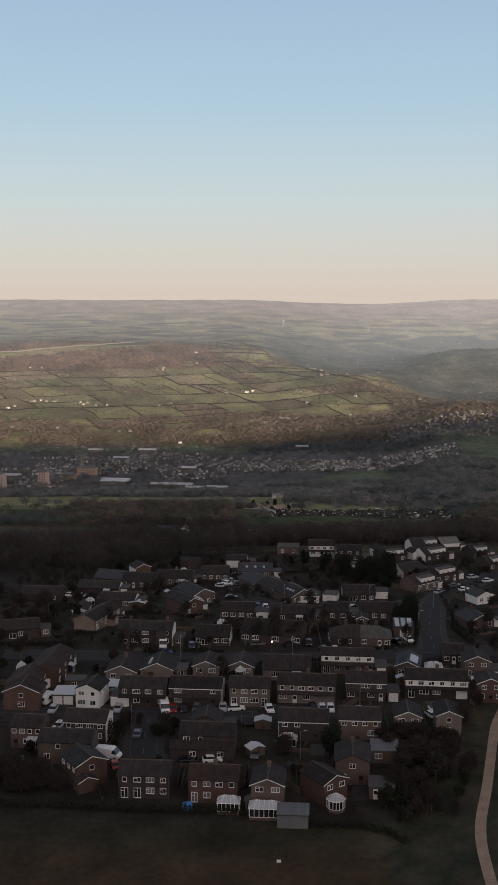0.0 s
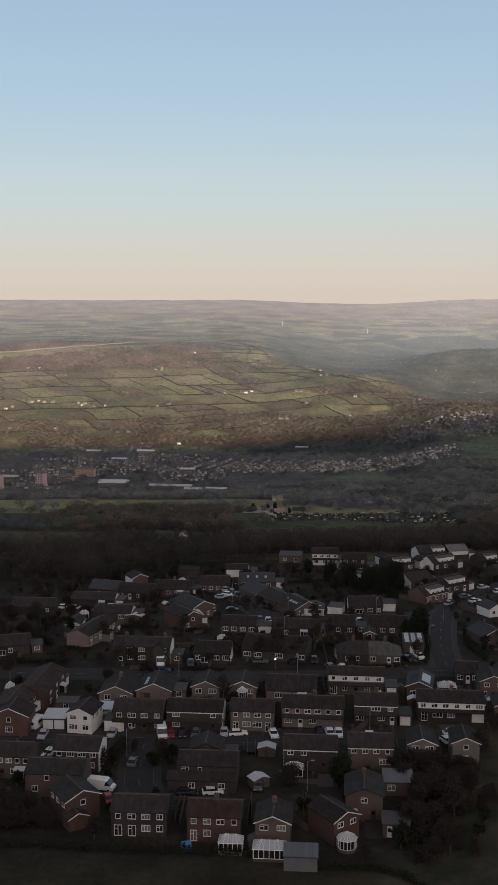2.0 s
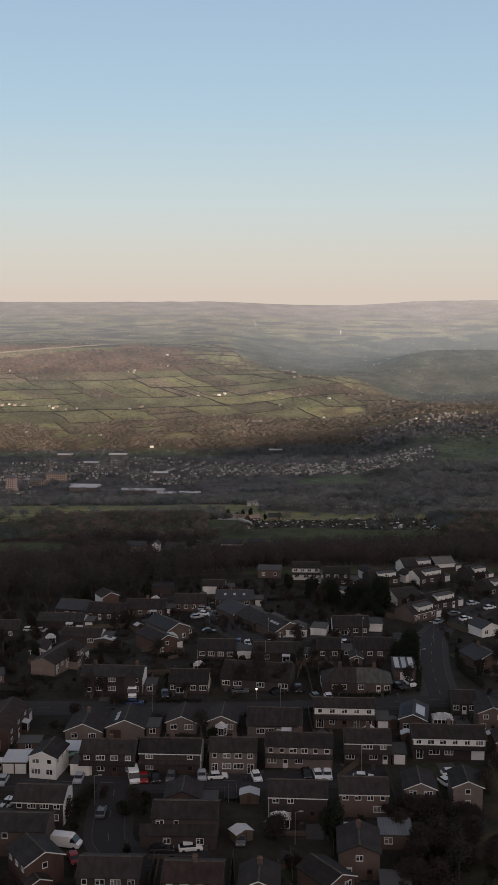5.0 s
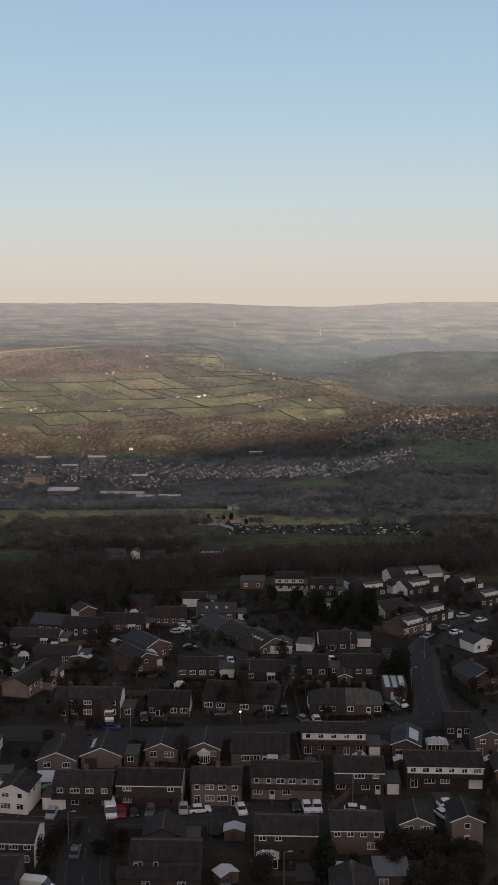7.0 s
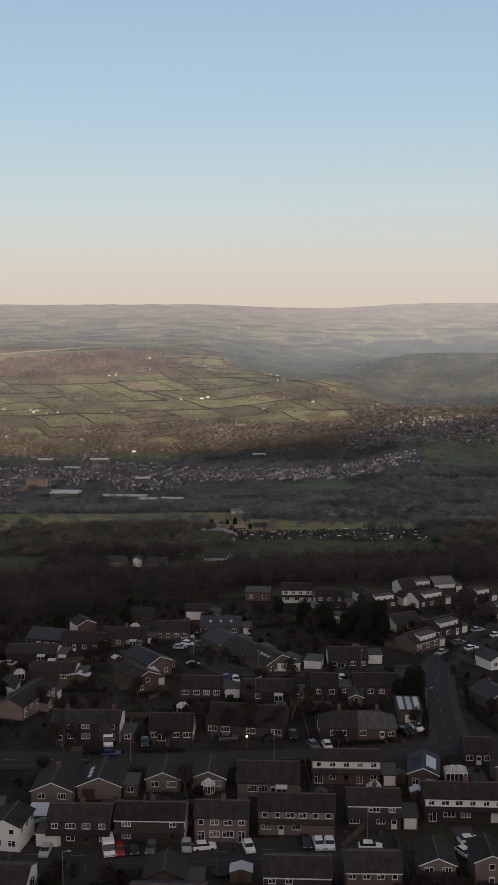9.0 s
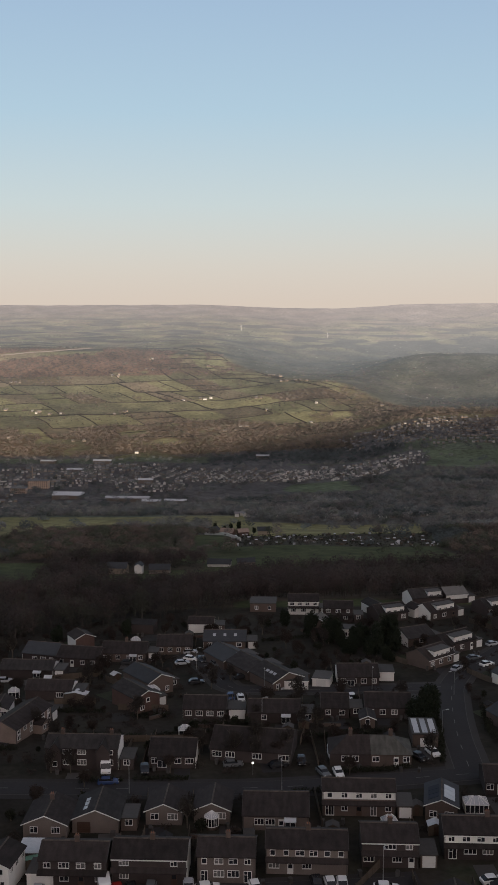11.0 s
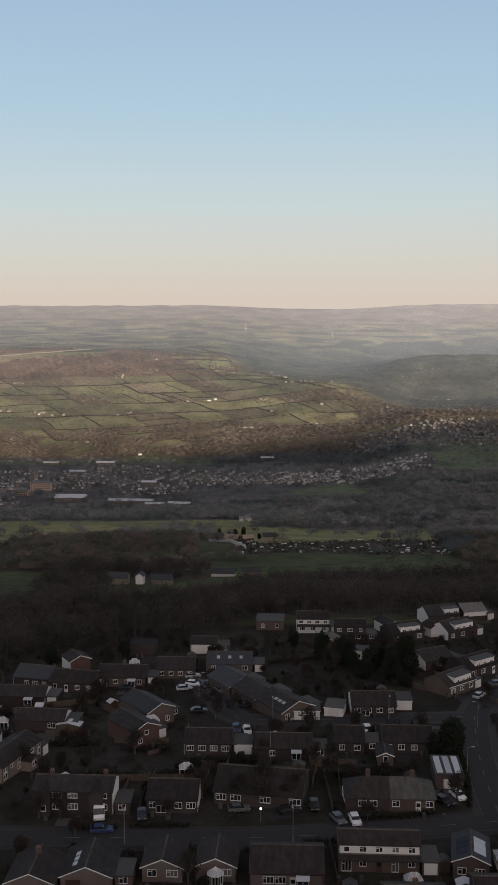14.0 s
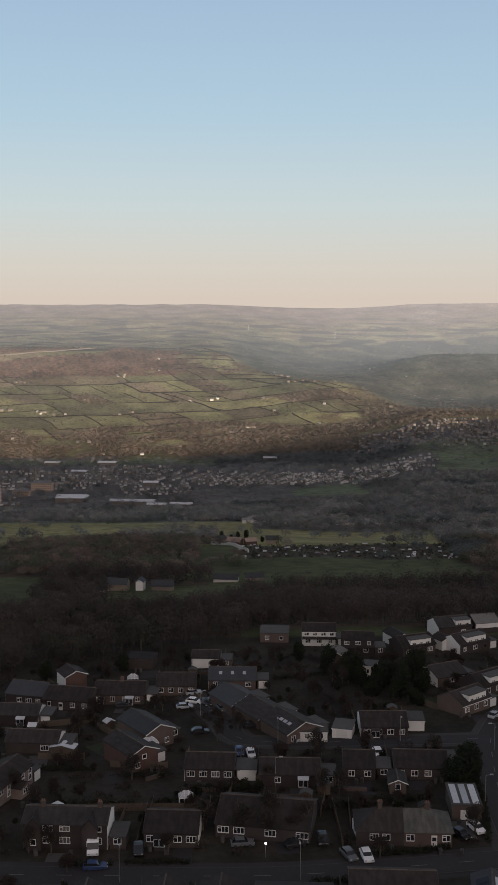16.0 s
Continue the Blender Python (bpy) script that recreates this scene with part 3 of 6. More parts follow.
    if barge and kind == "G":
        bm = bmesh.new()
        e, q = w / 2 + o, rise * (w / 2 + o) / (w / 2)
        top = h + rise + 0.2
        for s in (-1, 1):
            prism(bm, [(s * e, top - q - 0.19), (0, top - 0.19), (0, top), (s * e, top - q)], -d / 2 - 0.34, -d / 2 - 0.302, "y")
        part("bargeboard", bm, UPVC, ob, "white bargeboards")
    split = list(front).index("|")
    if h > 3.6:
        openings(ob, front[:split], h - 1.95, w, d + (0.16 if band else 0), 1, flip)
        openings(ob, front[split + 1:], 0.1, w, d, 0, flip)
    else:
        openings(ob, front[split + 1:], 0.1, w, d, 0, flip)
    if band:
        bm = bmesh.new()
        box(bm, -w / 2 + 0.05, w / 2 - 0.05, -d / 2 - 0.08, -d / 2 + 0.02, h - 1.55, h - 0.12)
        part("cladding", bm, WHITE, ob, "white weatherboard cladding")
    if skirt:
        bm = bmesh.new()
        out = 1.1 if skirt == 1 else 2.4
        z0 = 2.45
        prism(bm, [(-d / 2 - out, z0), (-d / 2, z0 + out * 0.42), (-d / 2, z0 + out * 0.42 + 0.14), (-d / 2 - out, z0 + 0.14)], -w / 2 - (0.1 if skirt < 3 else 2.0), w / 2 + 0.1, "x")
        part("porch_roof", bm, roof, ob, "lean-to tiled porch roof")
        if skirt > 1:
            bm = bmesh.new()
            box(bm, -w / 2 - (0 if skirt < 3 else 1.8), w / 2, -d / 2 - out + 0.3, -d / 2, -2, z0 + 0.1)
            part("lean_to", bm, wall, ob)
            for k in range(2):
                window(ob, 1.3, 1.1, pose(-w / 4 + k * w / 2, -d / 2 - out + 0.3, 1.0, 0, 0, 0))
    for s, em in ((-1, end_l), (1, end_r)):
        if em and kind in ("S", "G"):
            bm = bmesh.new()
            if kind == "S":
                prism(bm, [(-d / 2, 0.1), (d / 2, 0.1), (d / 2, h), (0, h + rise - 0.05), (-d / 2, h)], s * w / 2, s * (w / 2 + 0.05), "x")
            else:
                box(bm, min(s * w / 2, s * (w / 2 + 0.05)), max(s * w / 2, s * (w / 2 + 0.05)), -d / 2, d / 2, 0.1, h - 0.15)
            part("gable_render", bm, em, ob, "white rendered end wall")
    for s, on in ((-1, side_l), (1, side_r)):
        if on:
            for k in range(3):
                window(ob, 1.1, 1.1, pose(s * w / 2, -d / 2 + d * (k + 0.5) / 3, h - 1.4, 0, 0, 90 * s))
    for k in range(chimney):
        bm = bmesh.new()
        cx = w * (0.02 if chimney == 1 else (-0.3, 0.38)[k]) if kind != "G" else 0.0
        cy = 0.0 if kind != "G" else d * 0.2
        box(bm, cx - 0.4, cx + 0.4, cy - 0.3, cy + 0.3, h + rise - 0.6, h + rise + 1.0)
        box(bm, cx - 0.46, cx + 0.46, cy - 0.36, cy + 0.36, h + rise + 1.0, h + rise + 1.1)
        st = part("chimney", bm, BRICK, ob)
        bm = bmesh.new()
        for px in (-0.18, 0.18):
            tube(bm, (cx + px, cy, h + rise + 1.1), (cx + px, cy, h + rise + 1.45), 0.12, 0.1, 8)
        part("chimney_pot", bm, POT, st)
    if dormer:
        dw = w * (0.62 if dormer == 1 else 0.45)
        cx = w * (0.06 if dormer == 1 else 0.25)
        bm = bmesh.new()
        zt = h + rise * 0.86
        box(bm, cx - dw / 2, cx + dw / 2, -d / 2 + 0.3, 0.2, h - 0.35, zt)
        dm = part("dormer", bm, WHITE, ob, "white clad box dormer")
        bm = bmesh.new()
        box(bm, cx - dw / 2 - 0.2, cx + dw / 2 + 0.2, -d / 2 + 0.05, 0.4, zt, zt + 0.15)
        part("dormer_roof", bm, FLAT, dm)
        for k in range(3 if dw > 5.5 else 2):
            n = 3 if dw > 5.5 else 2
            window(dm, 1.3, 1.0, pose(cx - dw / 2 + (k + 0.5) * dw / n, -d / 2 + 0.3, h - 0.1, 0, 0, 0))
    slope = math.degrees(math.atan(pitch))
    if roofwin and rise:
        for k in range(3):
            if kind == "S":
                p = pose(-w / 4 + k * w / 4, -d / 4, h + rise / 2 + 0.24, slope, 0, 0)
            else:
                p = pose(-w / 4, -d / 4 + 1.6 * k, h + rise / 2 + 0.24, 0, -slope, 0)
            shared("roof_window", cached(("roof_window",), lambda bm: box(bm, -0.4, 0.4, -0.55, 0.55, -0.03, 0.05), CONSERV), ob, p)
    if solar:
        for s in (-1, 1):
            for k in range(3):
                p = pose(s * w / 4, -d / 4 + 1.75 * k, h + rise / 2 + 0.24, 0, s * slope, 0)
                shared("solar_panel", cached(("solar_panel", s), lambda bm: box(bm, -1.05, 1.05, -0.82, 0.82, -0.02, 0.05), SOLAR if s < 0 else CONSERV), ob, p)
    if rooflight:
        for k in (-1, 0, 1):
            bm = bmesh.new()
            box(bm, k * w * 0.33 - w * 0.11, k * w * 0.33 + w * 0.11, -d / 2 + 0.6, d / 2 - 0.6, h + 0.18, h + 0.25)
            part("roof_sheet", bm, (SHED_ROOF, FLAT, SHED_ROOF)[k + 1] if k else CONSERV, ob)
    if wings:
        for k, cx in enumerate((-w * 0.36, w * 0.30)):
            bm = bmesh.new()
            ww2 = 2.6
            prism(bm, [(cx - ww2 / 2, -2), (cx + ww2 / 2, -2), (cx + ww2 / 2, h - 0.4), (cx, h + 1.3), (cx - ww2 / 2, h - 0.4)], -d / 2 - 0.8, -d / 2 + 0.5, "y")
            wing = part("gable_bay", bm, wall, ob)
            bm = bmesh.new()
            for s in (-1, 1):
                prism(bm, [(cx + s * (ww2 / 2 + 0.25), h - 0.7), (cx, h + 1.35), (cx, h + 1.5), (cx + s * (ww2 / 2 + 0.25), h - 0.52)], -d / 2 - 1.0, -d / 2 + 2.6, "y")
            part("bay_roof", bm, roof, wing)
            window(wing, 1.0, 1.1, pose(cx, -d / 2 - 0.8, 1.0, 0, 0, 0))
    if kind == "S" and not (skirt or porch or dormer or wings) and int(abs(x * 11 + y * 5)) % 3 == 0:
        px = w * (0.22 if flip else -0.2)
        bm = bmesh.new()
        box(bm, px - 0.95, px + 0.95, -d / 2 - 1.25, -d / 2, -1.5, 0.7)
        pc = part("porch", bm, wall, ob)
        bm = bmesh.new()
        xs = [px - 0.95, px - 0.87, px - 0.05, px + 0.05, px + 0.87, px + 0.95]
        lattice(bm, xs, [0.7, 0.8, 2.1, 2.25], {(1, 1), (3, 1)}, -d / 2 - 1.25, -d / 2 - 1.17)
        part("porch_frame", bm, UPVC, pc, "white porch frame")
        bm = bmesh.new()
        box(bm, px - 0.93, px + 0.93, -d / 2 - 1.2, -d / 2, 0.7, 2.22)
        part("porch_glazing", bm, GLASS, pc)
        bm = bmesh.new()
        prism(bm, [(-d / 2 - 1.45, 2.25), (-d / 2, 2.6), (-d / 2, 2.72), (-d / 2 - 1.45, 2.36)], px - 1.1, px + 1.1, "x")
        part("porch_roof", bm, (roof, SHED_ROOF)[flip], pc)
    if porch:
        bm = bmesh.new()
        box(bm, -0.5, 2.6, -d / 2 - 2.2, -d / 2, -2, 2.4)
        pc = part("porch", bm, wall, ob)
        bm = bmesh.new()
        prism(bm, [(-0.8, 2.35), (1.05, 3.3), (2.9, 2.35), (2.9, 2.5), (1.05, 3.45), (-0.8, 2.5)], -d / 2 - 2.5, -d / 2, "y")
        part("porch_roof", bm, roof, pc)
        window(pc, 1.4, 1.1, pose(1.05, -d / 2 - 2.2, 1.0, 0, 0, 0))
    return ob


def conservatory(x, y, yaw, w, d, sides=0):
    """A white framed glass room with a glazed hipped roof."""
    small = w < 3 and not sides
    ob = thing("greenhouse" if small else "conservatory", x, y, yaw, "small pale glazed greenhouse in a back garden" if small else "white framed glazed conservatory behind a house", "greenhouse" if small else "conservatory", "greenhouses" if small else "conservatories")
    n = sides or 4
    if sides:
        ring = [(w / 2 * math.cos(6.2832 * (k + 0.5) / n), w / 2 * math.sin(6.2832 * (k + 0.5) / n)) for k in range(n)]
    else:
        ring = [(-w / 2, -d / 2), (w / 2, -d / 2), (w / 2, d / 2), (-w / 2, d / 2)]
    bm = bmesh.new()
    prismz(bm, ring, -1.5, 0.6)
    part("low_wall", bm, BRICK, ob)
    bm = bmesh.new()
    prismz(bm, [(p[0] * 0.96, p[1] * 0.96) for p in ring], 0.6, 2.2)
    part("pane", bm, GLASS, ob, "side glazing")
    bm = bmesh.new()
    apex = (0, 0, 3.3)
    top = bm.verts.new(apex) if sides else None
    lo = [bm.verts.new((p[0] * 1.06, p[1] * 1.06, 2.25)) for p in ring]
    if sides:
        for k in range(n):
            bm.faces.new((lo[k], lo[(k + 1) % n], top))
    else:
        r = max(0.2, w / 2 - d / 2)
        a, b = bm.verts.new((-r, 0, 3.3)), bm.verts.new((r, 0, 3.3))
        for f in ((lo[0], lo[1], b, a), (lo[1], lo[2], b), (lo[2], lo[3], a, b), (lo[3], lo[0], a)):
            bm.faces.new(f)
    part("glazed_roof", bm, CONSERV, ob, "pale translucent roof")
    bm = bmesh.new()
    for k in range(n):
        a, b = ring[k], ring[(k + 1) % n]
        m = max(2, int(math.hypot(b[0] - a[0], b[1] - a[1]) / 0.8))
        for j in range(m):
            q = (a[0] + (b[0] - a[0]) * j / m, a[1] + (b[1] - a[1]) * j / m)
            box(bm, q[0] - 0.05, q[0] + 0.05, q[1] - 0.05, q[1] + 0.05, 0.6, 2.2)
            s = 0.0 if sides else max(-(w / 2 - d / 2), min(w / 2 - d / 2, q[0]))
            tube(bm, (q[0] * 1.06, q[1] * 1.06, 2.28), (s, 0, 3.34), 0.035, 0.035, 4)
        tube(bm, (*[c * 1.05 for c in a], 2.22), (*[c * 1.05 for c in b], 2.22), 0.07, 0.07, 4)
        tube(bm, (*a, 0.62), (*b, 0.62), 0.06, 0.06, 4)
    part("frame", bm, UPVC, ob)
    return ob


def prismz(bm, ring, z0, z1):
    a = [bm.verts.new((*p, z0)) for p in ring]
    b = [bm.verts.new((*p, z1)) for p in ring]
    bm.faces.new(a[::-1])
    bm.faces.new(b)
    for k in range(len(ring)):
        j = (k + 1) % len(ring)
        bm.faces.new((a[k], a[j], b[j], b[k]))


def strip(name, pts, width, material, lift, kind="structure", label="", category="", taper=None):
    """A road or path laid on the ground along a line."""
    fine = []
    for (x0, y0), (x1, y1) in zip(pts, pts[1:]):
        m = max(1, int(math.hypot(x1 - x0, y1 - y0) / 2.5))
        fine += [(x0 + (x1 - x0) * k / m, y0 + (y1 - y0) * k / m) for k in range(m)]
    fine.append(pts[-1])
    for _ in range(3):
        fine = [fine[0]] + [((a[0] + 2 * b[0] + c[0]) / 4, (a[1] + 2 * b[1] + c[1]) / 4) for a, b, c in zip(fine, fine[1:], fine[2:])] + [fine[-1]]
    verts, faces = [], []
    for k, (x, y) in enumerate(fine):
        p, q = fine[max(0, k - 1)], fine[min(len(fine) - 1, k + 1)]
        l = math.hypot(q[0] - p[0], q[1] - p[1]) or 1
        nx, ny = -(q[1] - p[1]) / l, (q[0] - p[0]) / l
        for s in (-1, -0.33, 0.33, 1):
            px, py = x + nx * s * width / 2, y + ny * s * width / 2
            verts.append((px, py, ground(px, py) + lift))
        if k:
            for j in range(3):
                a = 4 * (k - 1) + j
                faces.append((a, a + 1, a + 5, a + 4))
    me = bpy.data.meshes.new(name)
    me.from_pydata(verts, [], faces)
    me.materials.append(material)
    return tagged(new(name, me), label, category, kind=kind), fine


def twigs(bm_v, bm_f, cx, cy, cz, rx, rz, n, size, rng, thin=0.35, low=-0.75):
    """Many small slivers filling an uneven crown."""
    lobes = [(rng.uniform(-0.5, 0.5), rng.uniform(-0.5, 0.5), rng.uniform(-0.45, 0.5), rng.uniform(0.4, 0.62)) for _ in range(6)]
    for _ in range(n):
        lx, ly, lz, lr = rng.choice(lobes)
        while True:
            a, b, c = rng.uniform(-1, 1), rng.uniform(-1, 1), rng.uniform(-1, 1)
            if a * a + b * b + c * c < 1:
                break
        px, py, pz = cx + rx * (lx + lr * a), cy + rx * (ly + lr * b), cz + rz * max(low, lz + lr * c)
        d = Vector((rng.gauss(0, 1), rng.gauss(0, 1), rng.gauss(0.3, 0.8))).normalized() * size * rng.uniform(0.6, 1.3)
        e = d.cross(Vector((rng.gauss(0, 1), rng.gauss(0, 1), rng.gauss(0, 1)))).normalized() * size * thin
        k = len(bm_v)
        bm_v += [(px, py, pz), (px + d.x + e.x, py + d.y + e.y, pz + d.z + e.z), (px + d.x - e.x, py + d.y - e.y, pz + d.z - e.z)]
        bm_f.append((k, k + 1, k + 2))


def raw(name, verts, faces, material, parent=None):
    if parent is not None:
        kept = sorted({i for q in faces for i in q})
        at = {i: k for k, i in enumerate(kept)}
        verts, faces = [verts[i] for i in kept], [tuple(at[i] for i in q) for q in faces]
    me = bpy.data.meshes.new(name)
    me.from_pydata(verts, [], faces)
    me.materials.append(material)
    ob = new(name, me)
    if parent is not None:
        ob.parent = parent
    return ob


def bare_tree(seed, height, spread, material, label):
    rng = random.Random(seed)
    ob = new("tree")
    tagged(ob, label, "tree", "trees of the estate")
    bm = bmesh.new()
    tube(bm, (0, 0, -0.6), (0.1, 0, height * 0.35), 0.24, 0.17, 7)
    tips = []
    for k in range(9):
        a = k * 2.4 + rng.uniform(-0.3, 0.3)
        z0 = height * rng.uniform(0.22, 0.4)
        p1 = (spread * 0.55 * math.cos(a) * rng.uniform(0.5, 1), spread * 0.55 * math.sin(a) * rng.uniform(0.5, 1), height * rng.uniform(0.5, 0.85))
        tube(bm, (0.08, 0, z0), p1, 0.11, 0.045, 5)
        for _ in range(3):
            p2 = (p1[0] + rng.uniform(-1, 1) * spread * 0.35, p1[1] + rng.uniform(-1, 1) * spread * 0.35, p1[2] + rng.uniform(0.05, 0.25) * height)
            tube(bm, p1, p2, 0.045, 0.015, 4)
    part("trunk", bm, BARK, ob)
    v, f = [], []
    twigs(v, f, 0, 0, height * 0.64, spread * 0.8, height * 0.42, 1300, 0.6, rng, 0.2)
    raw("crown", v, f, material, ob)
    return ob


def leafy_tree(seed, height, spread, material, label, category="tree", group="evergreens of the estate", n=2600, size=0.42, thin=0.5):
    rng = random.Random(seed)
    ob = tagged(new("tree" if category == "tree" else "shrub"), label, category, group)
    bm = bmesh.new()
    tube(bm, (0, 0, -0.6), (0, 0, height * 0.6), 0.2, 0.08, 7)
    for k in range(5):
        tube(bm, (0, 0, height * (0.2 + 0.08 * k)), (spread * 0.35 * math.cos(k * 2.4), spread * 0.35 * math.sin(k * 2.4), height * (0.35 + 0.1 * k)), 0.07, 0.03, 4)
    part("trunk", bm, BARK, ob)
    v, f = [], []
    twigs(v, f, 0, 0, height * 0.5, spread * 0.62, height * 0.55, n, size, rng, thin, -0.95)
    raw("crown", v, f, material, ob)
    return ob


def car(x, y, yaw, colour, van=False):
    """A parked car or van, its nose along +x."""
    VEHICLES.append((x, y))
    l, w = (5.4, 2.0) if van else (4.2, 1.76)
    ob = thing("van" if van else "car", x, y, yaw, f"{colour} parked {'panel van' if van else 'hatchback car'} on a drive or kerb", "van" if van else "car", "parked vehicles")

    def body(bm):
        if van:
            side = [(-2.65, 0.35), (2.6, 0.35), (2.68, 0.95), (2.1, 1.25), (1.35, 2.2), (1.0, 2.38), (-2.6, 2.38), (-2.68, 1.2)]
        else:
            side = [(-2.05, 0.3), (2.05, 0.3), (2.1, 0.62), (1.95, 0.82), (1.05, 0.95), (-1.75, 1.0), (-2.08, 0.9)]
        prism(bm, side, -w / 2, w / 2, "y")
        bmesh.ops.recalc_face_normals(bm, faces=bm.faces)
        bmesh.ops.bevel(bm, geom=list(bm.edges), offset=0.07, segments=1, affect="EDGES")
    shared("body", cached(("body", colour, van), body, PAINT[colour]), ob, Matrix())

    def cabin(bm):
        side = [(0.95, 0.94), (0.35, 1.38), (-1.2, 1.40), (-1.85, 0.98)] if not van else [(2.13, 1.30), (1.44, 2.17), (1.2, 2.1), (0.9, 1.35)]
        k = 0.80 if not van else 1.01
        prism(bm, side, -w / 2 * k, w / 2 * k, "y")
    shared("window_glass", cached(("cabin", van), cabin, GLASS), ob, Matrix())
    if not van:
        shared("roof_panel", cached(("roof_panel", colour), lambda bm: prism(bm, [(0.38, 1.38), (-1.2, 1.40), (-1.3, 1.45), (-0.9, 1.47), (0.1, 1.46)], -0.68, 0.68, "y"), PAINT[colour]), ob, Matrix())

    def wheel(bm):
        tube(bm, (0, -0.1, 0), (0, 0.1, 0), 0.32, 0.32, 12)
    for sx in (-1.3, 1.3):
        for sy in (-1, 1):
            shared("wheel", cached(("wheel",), wheel, TYRE), ob, pose(sx * l / 4.2, sy * (w / 2 - 0.08), 0.32))
    for sy in (-1, 1):
        shared("headlight", cached(("headlight",), lambda bm: box(bm, -0.05, 0.05, -0.17, 0.17, -0.08, 0.08), LAMPGLASS), ob, pose(l / 2 - 0.02, sy * w * 0.34, 0.72))
    return ob


def street_lamp(x, y, yaw, height=6.0):
    ob = thing("street_lamp", x, y, yaw, "slim grey steel street lamp post on the pavement", "street lamp", "street lamps")

    def pole(bm):
        tube(bm, (0, 0, -0.5), (0, 0, 1.2), 0.1, 0.09, 8)
        tube(bm, (0, 0, 1.2), (0, 0, height), 0.07, 0.05, 8)
        tube(bm, (0, 0, height), (0.9, 0, height + 0.18), 0.04, 0.035, 6)
    shared("post", cached(("post",), pole, STEEL), ob, Matrix())
    shared("lantern", cached(("lantern",), lambda bm: box(bm, 0.75, 1.4, -0.14, 0.14, height + 0.1, height + 0.26), LAMPGLASS), ob, Matrix())


def fence(x0, y0, x1, y1, height=1.6):
    """A close-boarded fence between two places: posts and panels."""
    l = math.hypot(x1 - x0, y1 - y0)
    ob = thing("fence", x0, y0, math.degrees(math.atan2(y1 - y0, x1 - x0)), "weathered brown timber panel fence round a garden", "fence", "garden fences")
    n = max(1, round(l / 2.0))
    z0 = ground(x0, y0)
    for k in range(n + 1):
        t = k / n
        z = ground(x0 + (x1 - x0) * t, y0 + (y1 - y0) * t) - z0
        shared("post", cached(("fence_post", height), lambda bm: box(bm, -0.06, 0.06, -0.06, 0.06, -0.6, height + 0.08), FENCE), ob, pose(l * t, 0, z))
        if k < n:
            s = round(l / n, 2)

            def boards(bm):
                edge = [(s * q / 16, -0.04 if q // 2 % 2 else -0.02) for q in range(17)]
                prismz(bm, edge + [(s, 0.02), (0, 0.02)], 0.02, height)
            shared("panel", cached(("panel", s, height), boards, FENCE), ob, pose(l * t, 0, z - 0.1))


def hedge(pts, width, height, seed, label="dark clipped garden hedge"):
    rng = random.Random(seed)
    v, f = [], []
    for (x0, y0), (x1, y1) in zip(pts, pts[1:]):
        l = math.hypot(x1 - x0, y1 - y0)
        for k in range(int(l / 0.9) + 1):
            t = min(1, k * 0.9 / l)
            x, y = x0 + (x1 - x0) * t, y0 + (y1 - y0) * t
            twigs(v, f, x, y, ground(x, y) + height * 0.45, width * 0.75, height * 0.62, 70, 0.3, rng, 0.5)
    ob = raw("hedge", v, f, HEDGE)
    return tagged(ob, label, "hedge", "hedges")


# ---- roads and paths
ROADS = [
    ("road_1", [(-75, 239.5), (-41.6, 238), (-23.3, 236), (-4.4, 236.3), (15, 237), (30, 237.5)], 5.5),
    ("road_2", [(-22.8, 236), (-22.6, 222), (-22, 210), (-14, 207), (-4, 207.5)], 5.5),
    ("road_3", [(-85, 279), (-42, 276.5), (-18, 275), (4, 274), (16, 274.5), (28, 276), (50, 278.5), (95, 284)], 5.5),
    ("road_4", [(50.5, 279), (52, 296), (54.5, 312), (59, 334), (65, 347), (76, 360), (90, 379), (112, 402)], 6.0),
    ("road_5", [(59, 334), (44, 333.7), (23, 333), (3, 334.5), (0, 347), (-4, 360), (-9, 369)], 5.0),
]
for k, (nm, pts, wd) in enumerate(ROADS):
    strip(nm.replace("road", "pavement"), pts, wd + 3.4, PAVING, 0.06 + 0.009 * k, label="grey concrete pavement with kerbs beside a road", category="pavement")
for k, (nm, pts, wd) in enumerate(ROADS):
    strip("kerb_" + nm[-1], pts, wd + 0.3, KERB, 0.14 + 0.004 * k, label="concrete kerb stones along the road edge", category="kerb")
    _, mid = strip(nm, pts, wd, ASPHALT, 0.17 + 0.006 * k, label="dark asphalt estate road with faded markings", category="road")
    bm = bmesh.new()
    for a, b in list(zip(mid, mid[1:]))[1:-1:3]:
        q = Vector((b[0] - a[0], b[1] - a[1], 0))
        if q.length < 0.1:
            continue
        q.normalize()
        s = Vector((-q.y, q.x, 0)) * 0.07
        p0, p1 = Vector((a[0], a[1], ground(*a) + 0.2 + 0.006 * k)), Vector((b[0], b[1], ground(*b) + 0.2 + 0.006 * k))
        bm.faces.new([bm.verts.new(p) for p in (p0 - s, p0 + s, p1 + s, p1 - s)])
    tagged(part("road_marking_" + nm[-1], bm, LINE), "dashed white centre line on the road", "road marking", kind="structure")
strip("path_1", [(42, 120), (39.5, 160), (40.7, 175.8), (42.4, 184.4), (46.5, 197.4), (51.1, 214), (55.2, 228.8), (61, 243)], 2.0, TRACK, 0.06, label="pale gravel footpath along the field edge", category="path")

